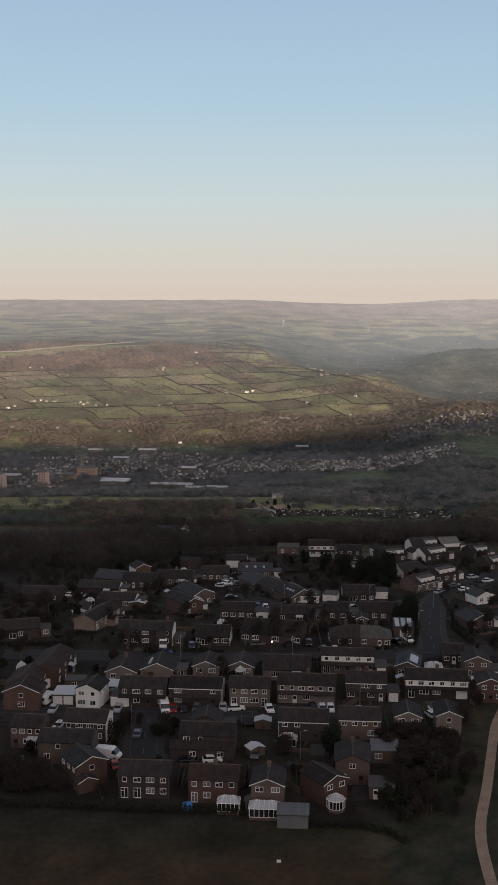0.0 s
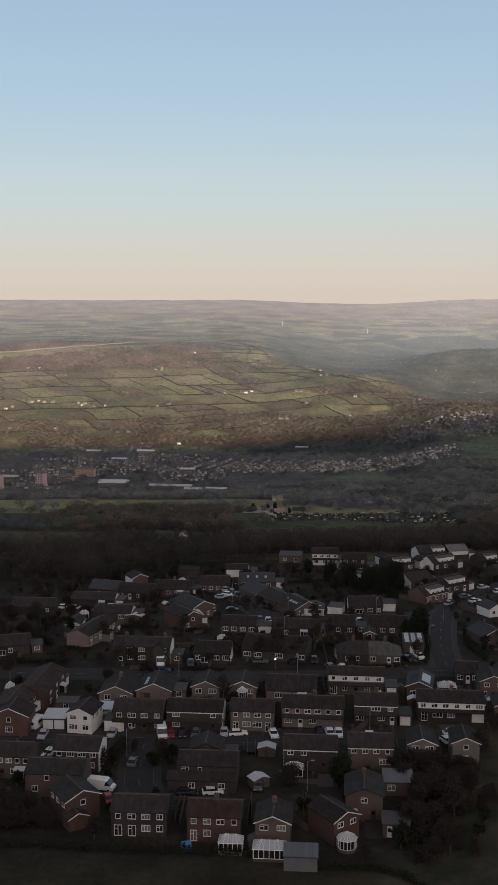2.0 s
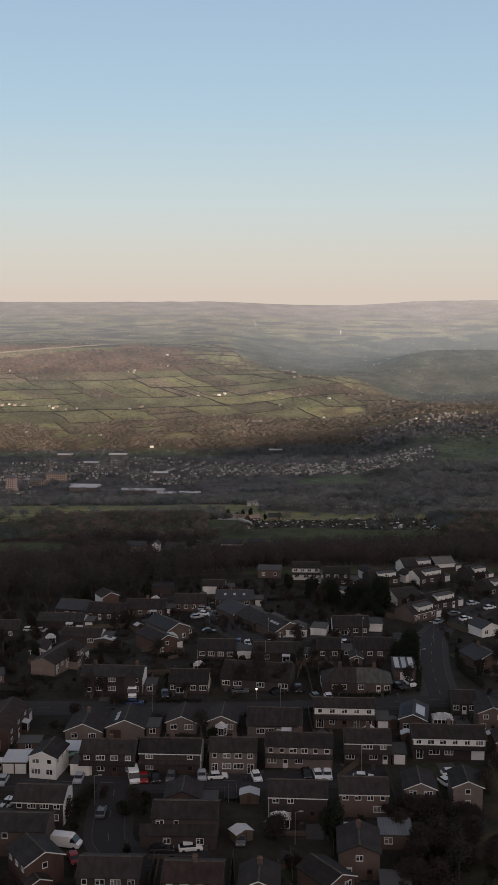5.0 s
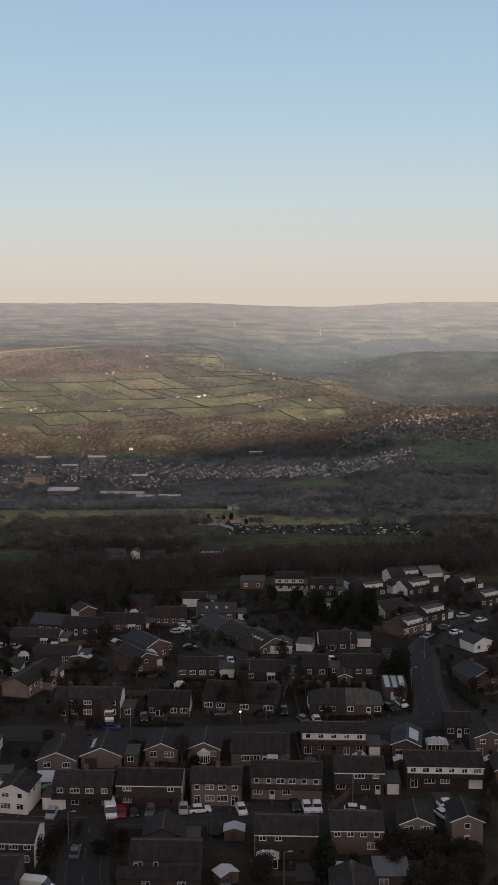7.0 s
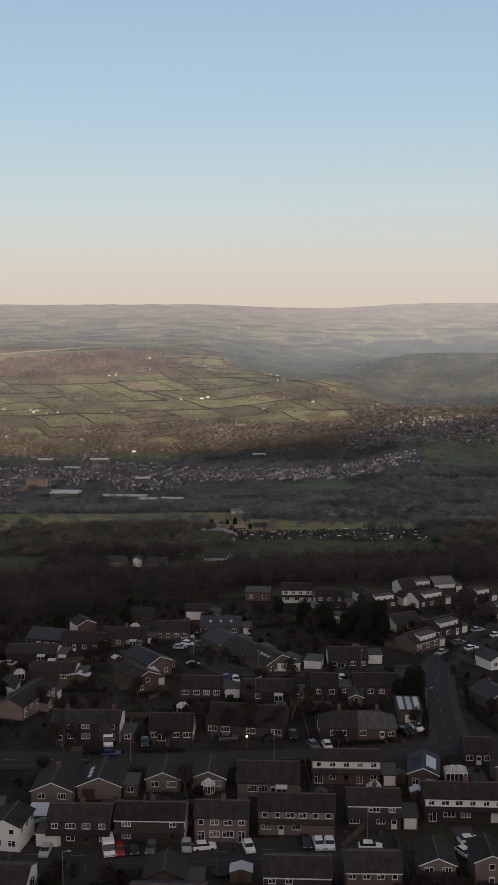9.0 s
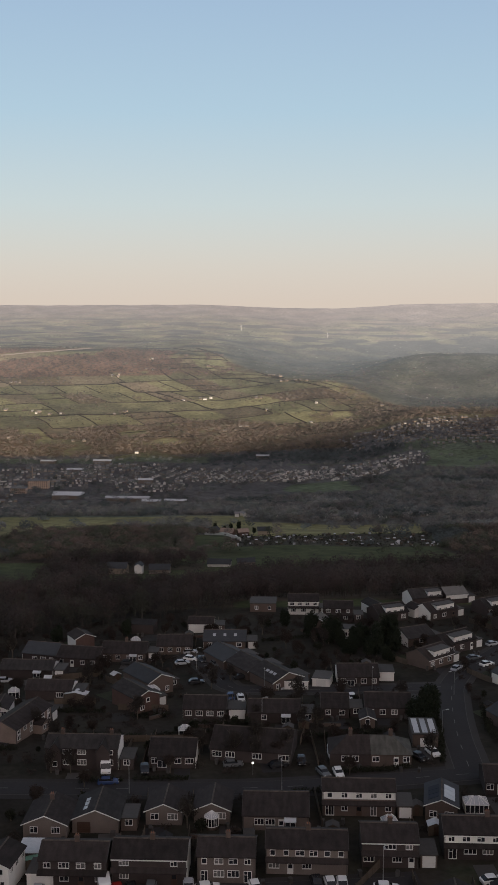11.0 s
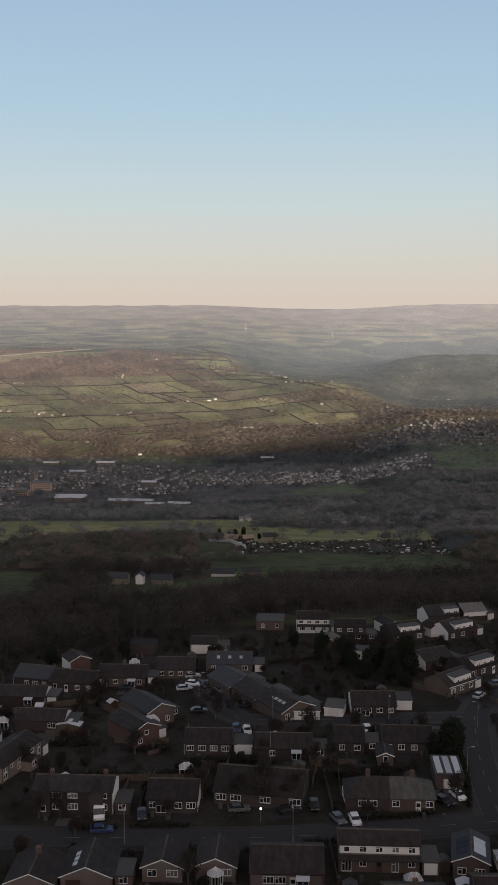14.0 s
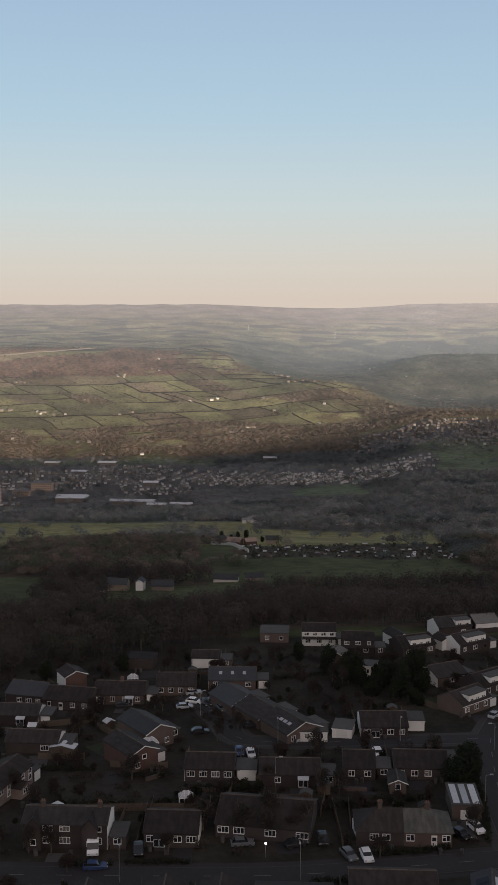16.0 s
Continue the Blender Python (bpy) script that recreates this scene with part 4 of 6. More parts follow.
# ---- houses
house('S', -19.7, 196.9, -3.6, 9.9, 7, 4.6, BRICK_DARK, TILE_BROWN, front=['w.9','w1.5','w1.6','w1.1','|','d1.4','d1.4','w1.6','w1.2'], chimney=0)
house('S', -6.4, 195.0, -4.2, 9.4, 7, 4.6, BRICK_RED, TILE_RED, front=['w1.0','w1.4','w1.4','w1.0','|','d1.2','w1.4','-','-'], chimney=1)
house('G', -32.6, 201.9, 34.0, 6.6, 7.2, 4.6, BRICK_RED, TILE_GREY, front=['w1','|','-','-'], side_l=1, barge=1)
house('S', -37.4, 212.2, -3.6, 11.2, 7, 4.6, BRICK, TILE_GREY, front=['-','w1','-','-','|','w1.2','-','-'])
house('S', -34.8, 223.0, -5.8, 9.2, 7, 4.6, BRICK_DARK, TILE_BROWN, front=['w1','w1.6','w1.6','w1.2','|','-','w1.4','w1.4'], fascia=1, end_r=WHITE)
house('S', -46.8, 220.0, -5.3, 6.8, 7, 4.6, BRICK, TILE_BROWN, front=['w1','w1.2','w.9','w1','|','d1','w1.2','d1.2'])
house('G', -36.7, 241.9, -11.9, 5.6, 7.2, 4.6, WHITE, TILE_BROWN, front=['w1.5','w1','|','w2','w1.4'], side_r=1, barge=1)
house('S', -24.5, 243.2, -4.5, 11.1, 7, 4.6, BRICK_DARK, TILE_BROWN, front=['w1.2','w1.8','w1.5','w1.2','|','g2','w1.5','d1','w1'], skirt=1, chimney=1)
house('S', -12.1, 243.4, -4.6, 12.3, 7, 4.6, BRICK_DARK, TILE_BROWN, front=['w1.6','-','w1.2','|','w1.6','-','d1'], fascia=1, end_r=WHITE, skirt=1, chimney=1)
house('S', 0.5, 243.4, -4.6, 9.5, 7, 4.6, BRICK_GREY, TILE_BROWN, front=['w.9','w1.5','w1.5','w1.1','|','d1.2','w1.8','w2','d1.3'], chimney=1)
house('S', -8.3, 215.8, -3.6, 11.5, 7, 4.6, BRICK_DARK, TILE_BROWN, front=['w1.4','w.8','-','-','|','-'], skirt=3)
house('G', -9.1, 225.6, -3.0, 6.4, 6.5, 3.4, BRICK, TILE_BROWN, front=['w1','w1.2','|','-'], barge=0)
house('G', -31.3, 260.7, -4.8, 7.8, 9.3, 2.6, BRICK_GREY, TILE_BROWN, front=['|','w1.4','w1.6'], barge=1, chimney=1)
house('G', -22.6, 262.3, -3.7, 8.3, 9.3, 2.6, BRICK_GREY, TILE_GREY, front=['|','h2.4','-'], barge=1, roofwin=1)
house('G', -10.4, 264.2, -5.0, 6.6, 8.1, 2.6, BRICK_GREY, TILE_BROWN, front=['|','w1.5','w1.9'], barge=1)
house('G', -1.6, 264.2, -5.5, 6.6, 8.1, 2.6, BRICK_GREY, TILE_BROWN, front=['|','-','w1.9'], barge=1)
house('S', -28.1, 288.2, -4.7, 14.9, 7, 4.6, BRICK_DARK, TILE_GREY, front=['-','w1.8','w1.8','-','w1','|','-','w1.8','w1.9','-','w1'], end_r=WHITE, chimney=2, wings=1)
house('S', -9.6, 288.8, -4.7, 9.5, 9, 2.7, BRICK_DARK, TILE_BROWN, front=['|','w1.5','d.9','w1.4','w1.8'], end_r=WHITE)
house('S', 7.3, 292.0, -11.6, 16.9, 12, 2.7, BRICK_DARK, TILE_BROWN, front=['|','w2','w2','-','w2','-','w2.2'], chimney=1)
house('HALF_L', 26.9, 287.4, -4.6, 8.3, 7.6, 2.7, BRICK_DARK, TILE_BROWN, front=['|','-','w1.6','w1.4','-'], chimney=1)
house('HALF', 35.2, 286.7, -4.6, 8.3, 7.6, 2.7, BRICK, TILE_OLIVE, front=['|','w1.4','-','d1','w1.4'], chimney=1)
house('F', 44.4, 297.2, -5.0, 5.4, 9, 3, BRICK, FLAT, front=['|','g2.3'], rooflight=1)
house('S', 39.7, 316.1, -5.0, 10.8, 9, 2.7, BRICK_DARK, TILE_BROWN, front=['|','w1.4','w1.4','w1.4','-'], end_r=WHITE)
house('S', 27.3, 316.5, -5.3, 6.4, 9, 2.7, BRICK_DARK, TILE_BROWN, front=['|','w1.2','w1.4'])
house('G', 33.6, 307.3, -4.1, 3.2, 5, 2.3, BRICK, TILE_GREY, front=['|','w1'], barge=1)
house('S', 36.0, 340.3, -2.5, 10.5, 9, 2.7, BRICK_DARK, TILE_BROWN, front=['|','w1.5','w1.5','w1.5','w1.2'], end_l=WHITE)
house('F', 43.8, 342.8, -5.3, 4.0, 6, 2.4, WHITE, FLAT, front=['|','g2.4'])
house('F', 26.9, 338.4, -15.1, 4.4, 6, 2.3, WHITE, FLAT, front=['|','g2.4'])
house('G', 15.0, 339.0, 30.0, 9.2, 11, 2.7, BRICK, TILE_GREY, front=['|','w1.1','w1.1','-'], barge=1, roofwin=1)
house('F', 19.8, 335.9, -2.5, 6.0, 5, 2.4, WHITE, FLAT, front=['|','w1.2','w1.2'])
house('G', 9.0, 348.8, 30.0, 8.8, 10.5, 2.7, BRICK, TILE_GREY, front=['|','w1.2','-'], barge=1)
house('S', 29.0, 416.1, -3.7, 9.9, 7, 4.6, WHITE, TILE_BROWN, front=['w1.4','w1.4','w1.4','w1.2','|','w1.6','w1.6','w1.2'], band=WHITE, skirt=1, fascia=1, end_l=WHITE)
house('S', 39.2, 406.1, -5.8, 9.4, 7, 4.5, BRICK_DARK, TILE_BROWN, front=['w1.4','w1.6','w1','|','-','w1.4'], skirt=1)
house('S', 55.0, 405.4, 20.0, 10.7, 8, 3, BRICK_DARK, TILE_BROWN, front=['-','w1.4','w1.4','-','|','w1.4','-','w1.6'], dormer=1)
house('G', 52.1, 414.3, 20.0, 5.1, 8, 3, WHITE, TILE_GREY, front=['|','-'], barge=1)
house('S', 70.2, 425.1, 14.0, 11.0, 8, 3.4, BRICK_DARK, TILE_GREY, front=['-','w1','w1.6','w1.4','|','-','w1.5'], end_l=WHITE, dormer=2)
house('S', 81.2, 429.0, 12.0, 8.0, 8, 3.4, BRICK_DARK, TILE_LIGHT, front=['w1.2','w1.4','w1.4','|','-'], band=WHITE, fascia=1)
house('S', 71.2, 407.9, 29.0, 11.5, 8, 3, BRICK_DARK, TILE_BROWN, front=['-','w1.5','w1.5','|','w1.2','w1.5','d1'], dormer=1, end_l=WHITE)
house('S', 57.7, 377.6, 24.0, 9.3, 9, 2.7, BRICK, TILE_GREY, front=['|','-','w1.6','w1.4'], end_l=WHITE)
house('S', 58.1, 355.1, 37.0, 10.2, 8, 3, BRICK, TILE_BROWN, front=['-','w1.6','w1.4','|','w1.6','w1.4','w1.4'], dormer=1, fascia=1)
house('S', 67.5, 369.7, 33.0, 11.7, 8, 3, BRICK_DARK, TILE_BROWN, front=['w1.5','w1.4','w1.5','|','w2','w1.6','d1'], dormer=1)
house('G', 31.8, 397.5, -26.0, 5.1, 5, 2.6, BRICK, TILE_LIGHT, front=['|','w1.2'], barge=1)
house('F', 39.1, 384.1, -17.1, 4.6, 5, 3, WHITE, FLAT, front=['|','w1.4'])
house('F', 16.1, 420.9, -5.1, 8.5, 8, 3, BRICK, FLAT, front=['|','w1.2','w1'])
house('S', -48.5, 371.0, -16.1, 10.0, 9, 3, BRICK_DARK, SLATE, front=['|','-','w1.4','w1.6','w1.2'], end_l=WHITE)
house('G', -39.4, 378.9, 28.0, 5.7, 6.5, 4.6, BRICK_RED, TILE_BROWN, front=['|','-'], barge=1, end_l=WHITE)
house('S', -37.5, 365.6, -12.3, 12.0, 9, 2.7, BRICK_DARK, TILE_BROWN, front=['|','w1','d1','w1.2','w1.2'])
house('S', -25.6, 368.5, -4.3, 12.5, 9, 2.7, BRICK, TILE_BROWN, front=['|','g2.2','w1.2','w1.4','w1.2'], chimney=1)
house('S', -11.8, 373.6, -2.1, 9.9, 9, 2.7, BRICK, TILE_BROWN, front=['|','w1.2','w1.2','w1.2','w1.2'], end_l=WHITE)
house('S', -4.3, 394.9, -4.3, 7.8, 6, 3, WHITE, TILE_BROWN, front=['|','-','-'])
house('S', 2.6, 376.6, -2.8, 12.2, 9, 2.7, BRICK, SLATE, front=['|','w1.6','-','w1.5'], end_l=WHITE, roofwin=1)
house('G', 3.0, 358.6, 30.0, 8.8, 10.5, 2.7, BRICK, SLATE, front=['|','w1.2','w1.4'], barge=1)
house('G', -17.7, 337.7, 36.0, 7.1, 12, 4, BRICK, SLATE, front=['|','w1.1','w1.1'], barge=1)
house('G', -20.0, 324.5, 36.0, 6.6, 11, 4, BRICK_RED, TILE_GREY, front=['w1','|','w1.1','-'], barge=1)
house('S', -50.5, 355.4, -6.0, 14.2, 7, 2.7, BRICK_DARK, TILE_GREY, front=['|','-'], end_r=WHITE)
house('S', -41.7, 335.2, -6.0, 11.6, 7, 2.7, BRICK_DARK, TILE_BROWN, front=['|','-','w1.8'], end_r=WHITE)
house('S', -44.9, 308.6, 68.9, 15.6, 7, 3.7, BRICK_BUFF, TILE_BROWN, front=['w1.2','w1.2','w1','w1.4','w1.2','w1.2','|','w1.4','-','w1.2','d1','w1.4','w1.2'], porch=1)
house('F', -22.2, 397.0, -10.4, 7.3, 6, 3, BRICK_DARK, TILE_BROWN, front=['|','-'])
house('S', 25.5, 264.6, -5.0, 13.5, 5.4, 4.9, BRICK, TILE_BROWN, front=['w1','w1.2','w1.2','w1.2','w1.2','|','d1.6','w1.2','d1','d1.2','w1.2'], band=WHITE, skirt=1)
house('S', 45.3, 248.7, -5.2, 14.9, 7, 4.6, BRICK_DARK, TILE_BROWN, front=['w1.1','w1.4','w1.4','w1.1','w1.1','w1.6','|','d1.4','w2.2','w1.8','-','g3.4'], band=WHITE, skirt=1, chimney=1, fascia=1)
house('S', 28.2, 247.0, -4.8, 9.5, 7, 4.6, BRICK_DARK, TILE_BROWN, front=['-','w2','w1.2','|','w1.8','-','w1.6','d1'], skirt=1, chimney=1, fascia=1)
house('S', 14.0, 245.4, -5.3, 13.6, 7, 4.6, BRICK_GREY, TILE_BROWN, front=['w.9','w.9','w1.5','w1.4','w1','w1','|','w1.8','d1','w1.6','-','-'], chimney=1, skirt=1)
house('S', 9.9, 262.2, -4.6, 11.9, 10, 2.8, BRICK_GREY, TILE_BROWN, front=['|','-','w1.8','w1.8','d1','-','-'])
house('G', 40.9, 263.1, -12.4, 5.8, 9, 3.2, BRICK, TILE_BLUE, front=['|','w1.4','w1.7'], barge=1, solar=1)
house('S', 12.2, 223.5, -5.0, 10.7, 7, 4.6, BRICK_DARK, TILE_BROWN, front=['w1.2','w1.2','-','-','|','-','d1'], fascia=1, end_l=WHITE)
house('S', 24.4, 224.4, -4.1, 9.0, 7, 4.6, BRICK, TILE_BROWN, front=['w1.2','w1.2','w1.2','w.9','|','-','-','w2.6'], fascia=1)
house('G', 35.1, 225.9, -4.6, 5.6, 7.2, 4.6, BRICK_GREY, TILE_BROWN, front=['w1.5','w1.6','|','w1','w1.4'], barge=1, skirt=2)
house('G', 44.0, 226.4, -4.0, 5.4, 7.2, 4.6, BRICK_GREY, TILE_GREY, front=['w1','|','d1'], barge=1, side_l=0)
house('G', 20.9, 203.8, -5.3, 6.7, 8.6, 4.6, BRICK, TILE_BROWN, front=['w1.2','|','d1','d1'], barge=0, chimney=1)
house('G', 14.5, 194.6, 34.0, 5.6, 7.5, 4.4, BRICK_RED, TILE_BROWN, front=['w1.3','w1.3','|','-'], barge=1)
house('G', 3.9, 192.9, -4.9, 6.0, 7.2, 4.6, BRICK, TILE_BROWN, front=['w1.5','w1.6','|','-'], barge=1, chimney=1)
house('F', 8.2, 184.0, -4.0, 5.6, 4.5, 2.5, METAL, FLAT, front=['|'], corrugated=1)
house('F', 25.7, 195.4, -4.9, 4.8, 5, 2.4, BRICK, FLAT, front=['|','d.9','w1.2'])
house('F', 28.4, 212.0, -4.2, 5.6, 6, 2.6, BRICK, FLAT, front=['|','w1.5','-'], corrugated=1)
house('S', -53.4, 247.1, 84.8, 11.0, 7, 4.6, BRICK_RED, TILE_RED, front=['w1.2','w1.2','w1','|','w1.2','d1','w1.4'])
house('S', -49.5, 259.6, 84.1, 15.5, 7, 4.6, BRICK_RED, TILE_RED, front=['w1.2','w1.2','w1.2','|','w1.4','d1','w1.2'])
house('G', -52.3, 240.4, -4.0, 8.3, 6.5, 4.6, BRICK_RED, TILE_RED, front=['w1','|','w1.6'], barge=1)
house('F', -43.4, 244.0, -2.5, 5.0, 6, 2.4, BRICK, SHED_ROOF, front=['|','g2.2','g2.2'])
house('F', -49.9, 243.4, -3.5, 2.3, 6, 2.3, WHITE, SHED_ROOF, front=['|','w1.2'])
house('F', -30.1, 242.2, -4.9, 3.8, 5, 2.4, WHITE, FLAT, front=['|','g2.2'])
house('G', 74.5, 335.9, 25.0, 6.0, 6.5, 2.8, WHITE, SLATE, front=['|','w1.2','-'], barge=1)
house('G', 66.5, 305.5, 20.0, 8.0, 8.6, 2.7, BRICK, SLATE, front=['|','w1.4','-','w1.2'], barge=1, chimney=1)
house('G', 57.7, 261.6, -3.5, 6.3, 6.5, 4.6, BRICK, TILE_BROWN, front=['w1.2','w1.4','|','w1.2','d1','w1.4'], barge=1)
house('G', 57.5, 245.8, -4.0, 6.0, 6.5, 4.6, BRICK_RED, TILE_BROWN, front=['w1.2','w1.4','|','w1.2','d1','w1.4'], barge=1)
house('S', 89.5, 412.3, 26.0, 7.6, 8, 3, BRICK_DARK, TILE_GREY, front=['|','w1.4','d1','w1.4'], dormer=1)
house('S', 90.9, 390.3, 30.0, 9.4, 8, 3, BRICK_DARK, TILE_BROWN, front=['|','w1.4','d1','w1.4'], dormer=1)
house('S', -65.3, 296.7, 12.0, 10.6, 8, 3, BRICK_DARK, TILE_BROWN, front=['|','-','w1.2','-'])
house('S', -68.6, 348.0, -3.5, 13.7, 8, 2.7, BRICK_DARK, TILE_BROWN, front=['|','-','-','w1.2'])
house('F', -42.4, 252.9, -1.3, 4.7, 4, 2.2, BRICK, FLAT, front=['|','w1.2'])
house('F', -33.0, 249.1, -3.5, 3.5, 5, 2.3, BRICK, SHED_ROOF, front=['|','-'])
house('G', -31.8, 197.2, 32.0, 3.6, 3, 2.3, BRICK_RED, TILE_BROWN, front=['|','-'], barge=1)
house('S', 54.1, 273.3, -5.7, 5.6, 8, 2.6, BRICK_DARK, TILE_BROWN, front=['|','w1.4','d1','w1.6'])
house('G', -51.6, 321.7, -2.1, 4.3, 8, 2.6, WHITE, TILE_BROWN, front=['|','w1.4','d1','w1.6'], barge=1)
house('S', -3.0, 317.0, -5.0, 10.0, 8, 2.7, BRICK_DARK, TILE_BROWN, front=['|','w1.6','w1.6','w1.6','w1.6'], end_l=WHITE)
house('F', 4.7, 315.2, -4.1, 3.0, 5, 2.2, WHITE, FLAT, front=['|','g2.3'])
house('S', 12.9, 313.2, -4.1, 12.0, 8, 2.7, BRICK_DARK, TILE_BROWN, front=['|','-','w1.2','-','w1.2','-'])
house('F', -21.2, 333.3, -22.5, 3.9, 4, 2.6, WHITE, FLAT, front=['|','w1.2','w1.2'])
house('G', 64.9, 409.3, 28.9, 5.0, 5, 3, WHITE, TILE_BROWN, front=['|','w1.2'], barge=1)
house('F', 46.9, 318.7, -4.1, 1.7, 5, 2.3, WHITE, FLAT, front=['|','g2.2'])

# ---- garden rooms and small buildings
conservatory(-3.6, 188.2, -4, 4.0, 2.6)
conservatory(3.0, 186.2, -4, 5.4, 3.0)
conservatory(16.4, 189.0, 20, 3.4, 3.4, 8)
conservatory(-2.0, 258.8, -4, 2.6, 2.6, 8)
conservatory(47.2, 262.5, -4, 4.2, 3.2)
conservatory(8.5, 217.2, -4, 3.4, 2.2)
conservatory(-16.5, 330.5, 20, 3.6, 2.4)


def shed(x, y, yaw, w, d, roof, label):
    ob = thing("shed", x, y, yaw, label, "shed", "garden sheds")
    bm = bmesh.new()
    prism(bm, [(-w / 2, -0.8), (w / 2, -0.8), (w / 2, 1.8), (0, 2.3), (-w / 2, 1.8)], -d / 2, d / 2, "y")
    part("wall", bm, FENCE, ob)
    bm = bmesh.new()
    prism(bm, [(-w / 2 - 0.15, 1.75), (0, 2.35), (w / 2 + 0.15, 1.75), (w / 2 + 0.15, 1.83), (0, 2.43), (-w / 2 - 0.15, 1.83)], -d / 2 - 0.15, d / 2 + 0.15, "y")
    part("roof", bm, roof, ob)
    bm = bmesh.new()
    box(bm, -0.4, 0.4, -d / 2 - 0.04, -d / 2, 0, 1.75)
    part("door", bm, DOOR_DARK, ob)


shed(3.3, 228.0, -4, 3.6, 2.6, SHED_ROOF, "timber garden shed with a pale sheet roof")
shed(9.1, 224.0, 10, 2.4, 2.0, SHED_ROOF, "small timber shed with a pale roof")
shed(-31.2, 246.5, -4, 4.2, 3.0, GREENROOF, "lean-to shed with a green corrugated roof")
shed(36.1, 262.5, -4, 2.2, 2.0, FLAT, "small dark timber shed in a garden")
shed(38.0, 255.0, -4, 2.6, 2.0, SHED_ROOF, "timber shed with a pale roof")
shed(1.4, 213.5, 30, 3.4, 2.6, SHED_ROOF, "domed pale garden shelter beside a parked car")
shed(0.5, 189.5, 0, 2.2, 1.8, FLAT, "brown felt-roofed timber garden shed")
shed(-20, 323, 15, 2.6, 2.0, SHED_ROOF, "small pale-roofed garden shed")
shed(19, 306, 0, 2.4, 2.0, FLAT, "brown timber garden shed by a hedge")
shed(-35, 331, -12, 5.5, 2.6, SHED_ROOF, "pale plastic-roofed lean-to shelter")
tarp = thing("covered_trailer", -11.3, 189.0, 15, "bright blue tarpaulin over a garden trailer", "tarpaulin")
bm = bmesh.new()
prism(bm, [(-0.9, 0), (0.9, 0), (0.8, 1.0), (0.2, 1.5), (-0.7, 1.2)], -0.8, 0.8, "x")
part("cover", bm, TARP, tarp)

tramp = thing("trampoline", 0.1, 229.0, 0, "round black garden trampoline with a safety net", "trampoline")
bm = bmesh.new()
tube(bm, (0, 0, 0.7), (0, 0, 0.8), 1.6, 1.6, 16)
part("mat", bm, TYRE, tramp)
for k in range(6):
    bm = bmesh.new()
    cx, cy = 1.6 * math.cos(k * 1.047), 1.6 * math.sin(k * 1.047)
    tube(bm, (cx, cy, -0.3), (cx, cy, 2.4), 0.03, 0.03, 6)
    part("pole", bm, STEEL, tramp)

drum = thing("feed_drum", 5.2, 170.0, 0, "small white plastic drum lying in the field", "drum")
bm = bmesh.new()
tube(bm, (-0.35, 0, 0.24), (0.35, 0, 0.24), 0.27, 0.27, 12)
part("barrel", bm, UPVC, drum)
bm = bmesh.new()
tube(bm, (0.35, 0, 0.24), (0.4, 0, 0.24), 0.22, 0.22, 12)
part("lid", bm, STEEL, drum)

# ---- vehicles
car(-29.0, 211.8, -14, "white", True)


def caravan(x, y, yaw, length, label):
    """A touring caravan, its front along -y."""
    ob = thing("caravan", x, y, yaw, label, "caravan", "parked caravans")
    h = length / 2
    bm = bmesh.new()
    prism(bm, [(-h, 0.75), (-h + 0.35, 0.45), (h - 0.3, 0.45), (h, 0.8), (h - 0.1, 2.2), (h - 0.5, 2.5), (-h + 0.9, 2.55), (-h + 0.35, 2.2), (-h + 0.08, 1.5)], -1.08, 1.08, "x")
    part("body", bm, PAINT["white"], ob)
    bm = bmesh.new()
    box(bm, -0.8, 0.8, -h - 0.05, -h + 0.35, 1.5, 2.05)
    part("window", bm, GLASS, ob)
    for k in (-1, 1):
        bm = bmesh.new()
        box(bm, 1.07 if k > 0 else -1.10, 1.10 if k > 0 else -1.07, -0.7, 0.6, 1.35, 2.0)
        part("window", bm, GLASS, ob)
        bm = bmesh.new()
        tube(bm, (0.8 * k, 0.2, 0.33), (1.0 * k, 0.2, 0.33), 0.33, 0.33, 14)
        part("wheel", bm, TYRE, ob)
    bm = bmesh.new()
    tube(bm, (0, -h, 0.45), (0, -h - 1.1, 0.45), 0.07, 0.05, 6)
    tube(bm, (0, -h - 0.9, 0.45), (0, -h - 0.9, -0.1), 0.05, 0.05, 6)
    part("tow_bar", bm, STEEL, ob)


caravan(-47.6, 242.0, -22, 4.6, "white touring caravan parked beside a garage")
caravan(-50.2, 250.5, -24, 5.0, "grey-white touring caravan parked behind a garage")
car(-19.4, 237.6, -80, "white", True)
car(-23.4, 284.0, -86, "white", True)
car(23.6, 286.9, -86, "white", True)
for cx, cy, cyaw, col in ((-30.2, 237.5, -95, "silver"), (-17.4, 237.3, -85, "red"), (-15.1, 237.5, -80, "black"), (-12, 237.7, -95, "grey"), (-5.9, 238.1, -88, "silver"), (-2.8, 237.7, 8, "white"), (4.9, 237.3, -80, "white"), (-24.2, 223.2, 88, "grey")):
    car(cx, cy, cyaw, col)
for cx, cy, cyaw, col in ((15, 238.3, -85, "black"), (17.2, 237.7, -85, "white"), (19.1, 237.7, -92, "white"), (26.1, 236.4, -5, "white"), (43.9, 237.9, 10, "white"), (42, 233.4, -65, "white"), (44.7, 288.4, -72, "white"), (41.4, 286.2, -60, "black"), (23.6, 279.4, -84, "white"), (16.7, 285.4, -90, "black"), (11.8, 283.8, 20, "black")):
    car(cx, cy, cyaw, col)
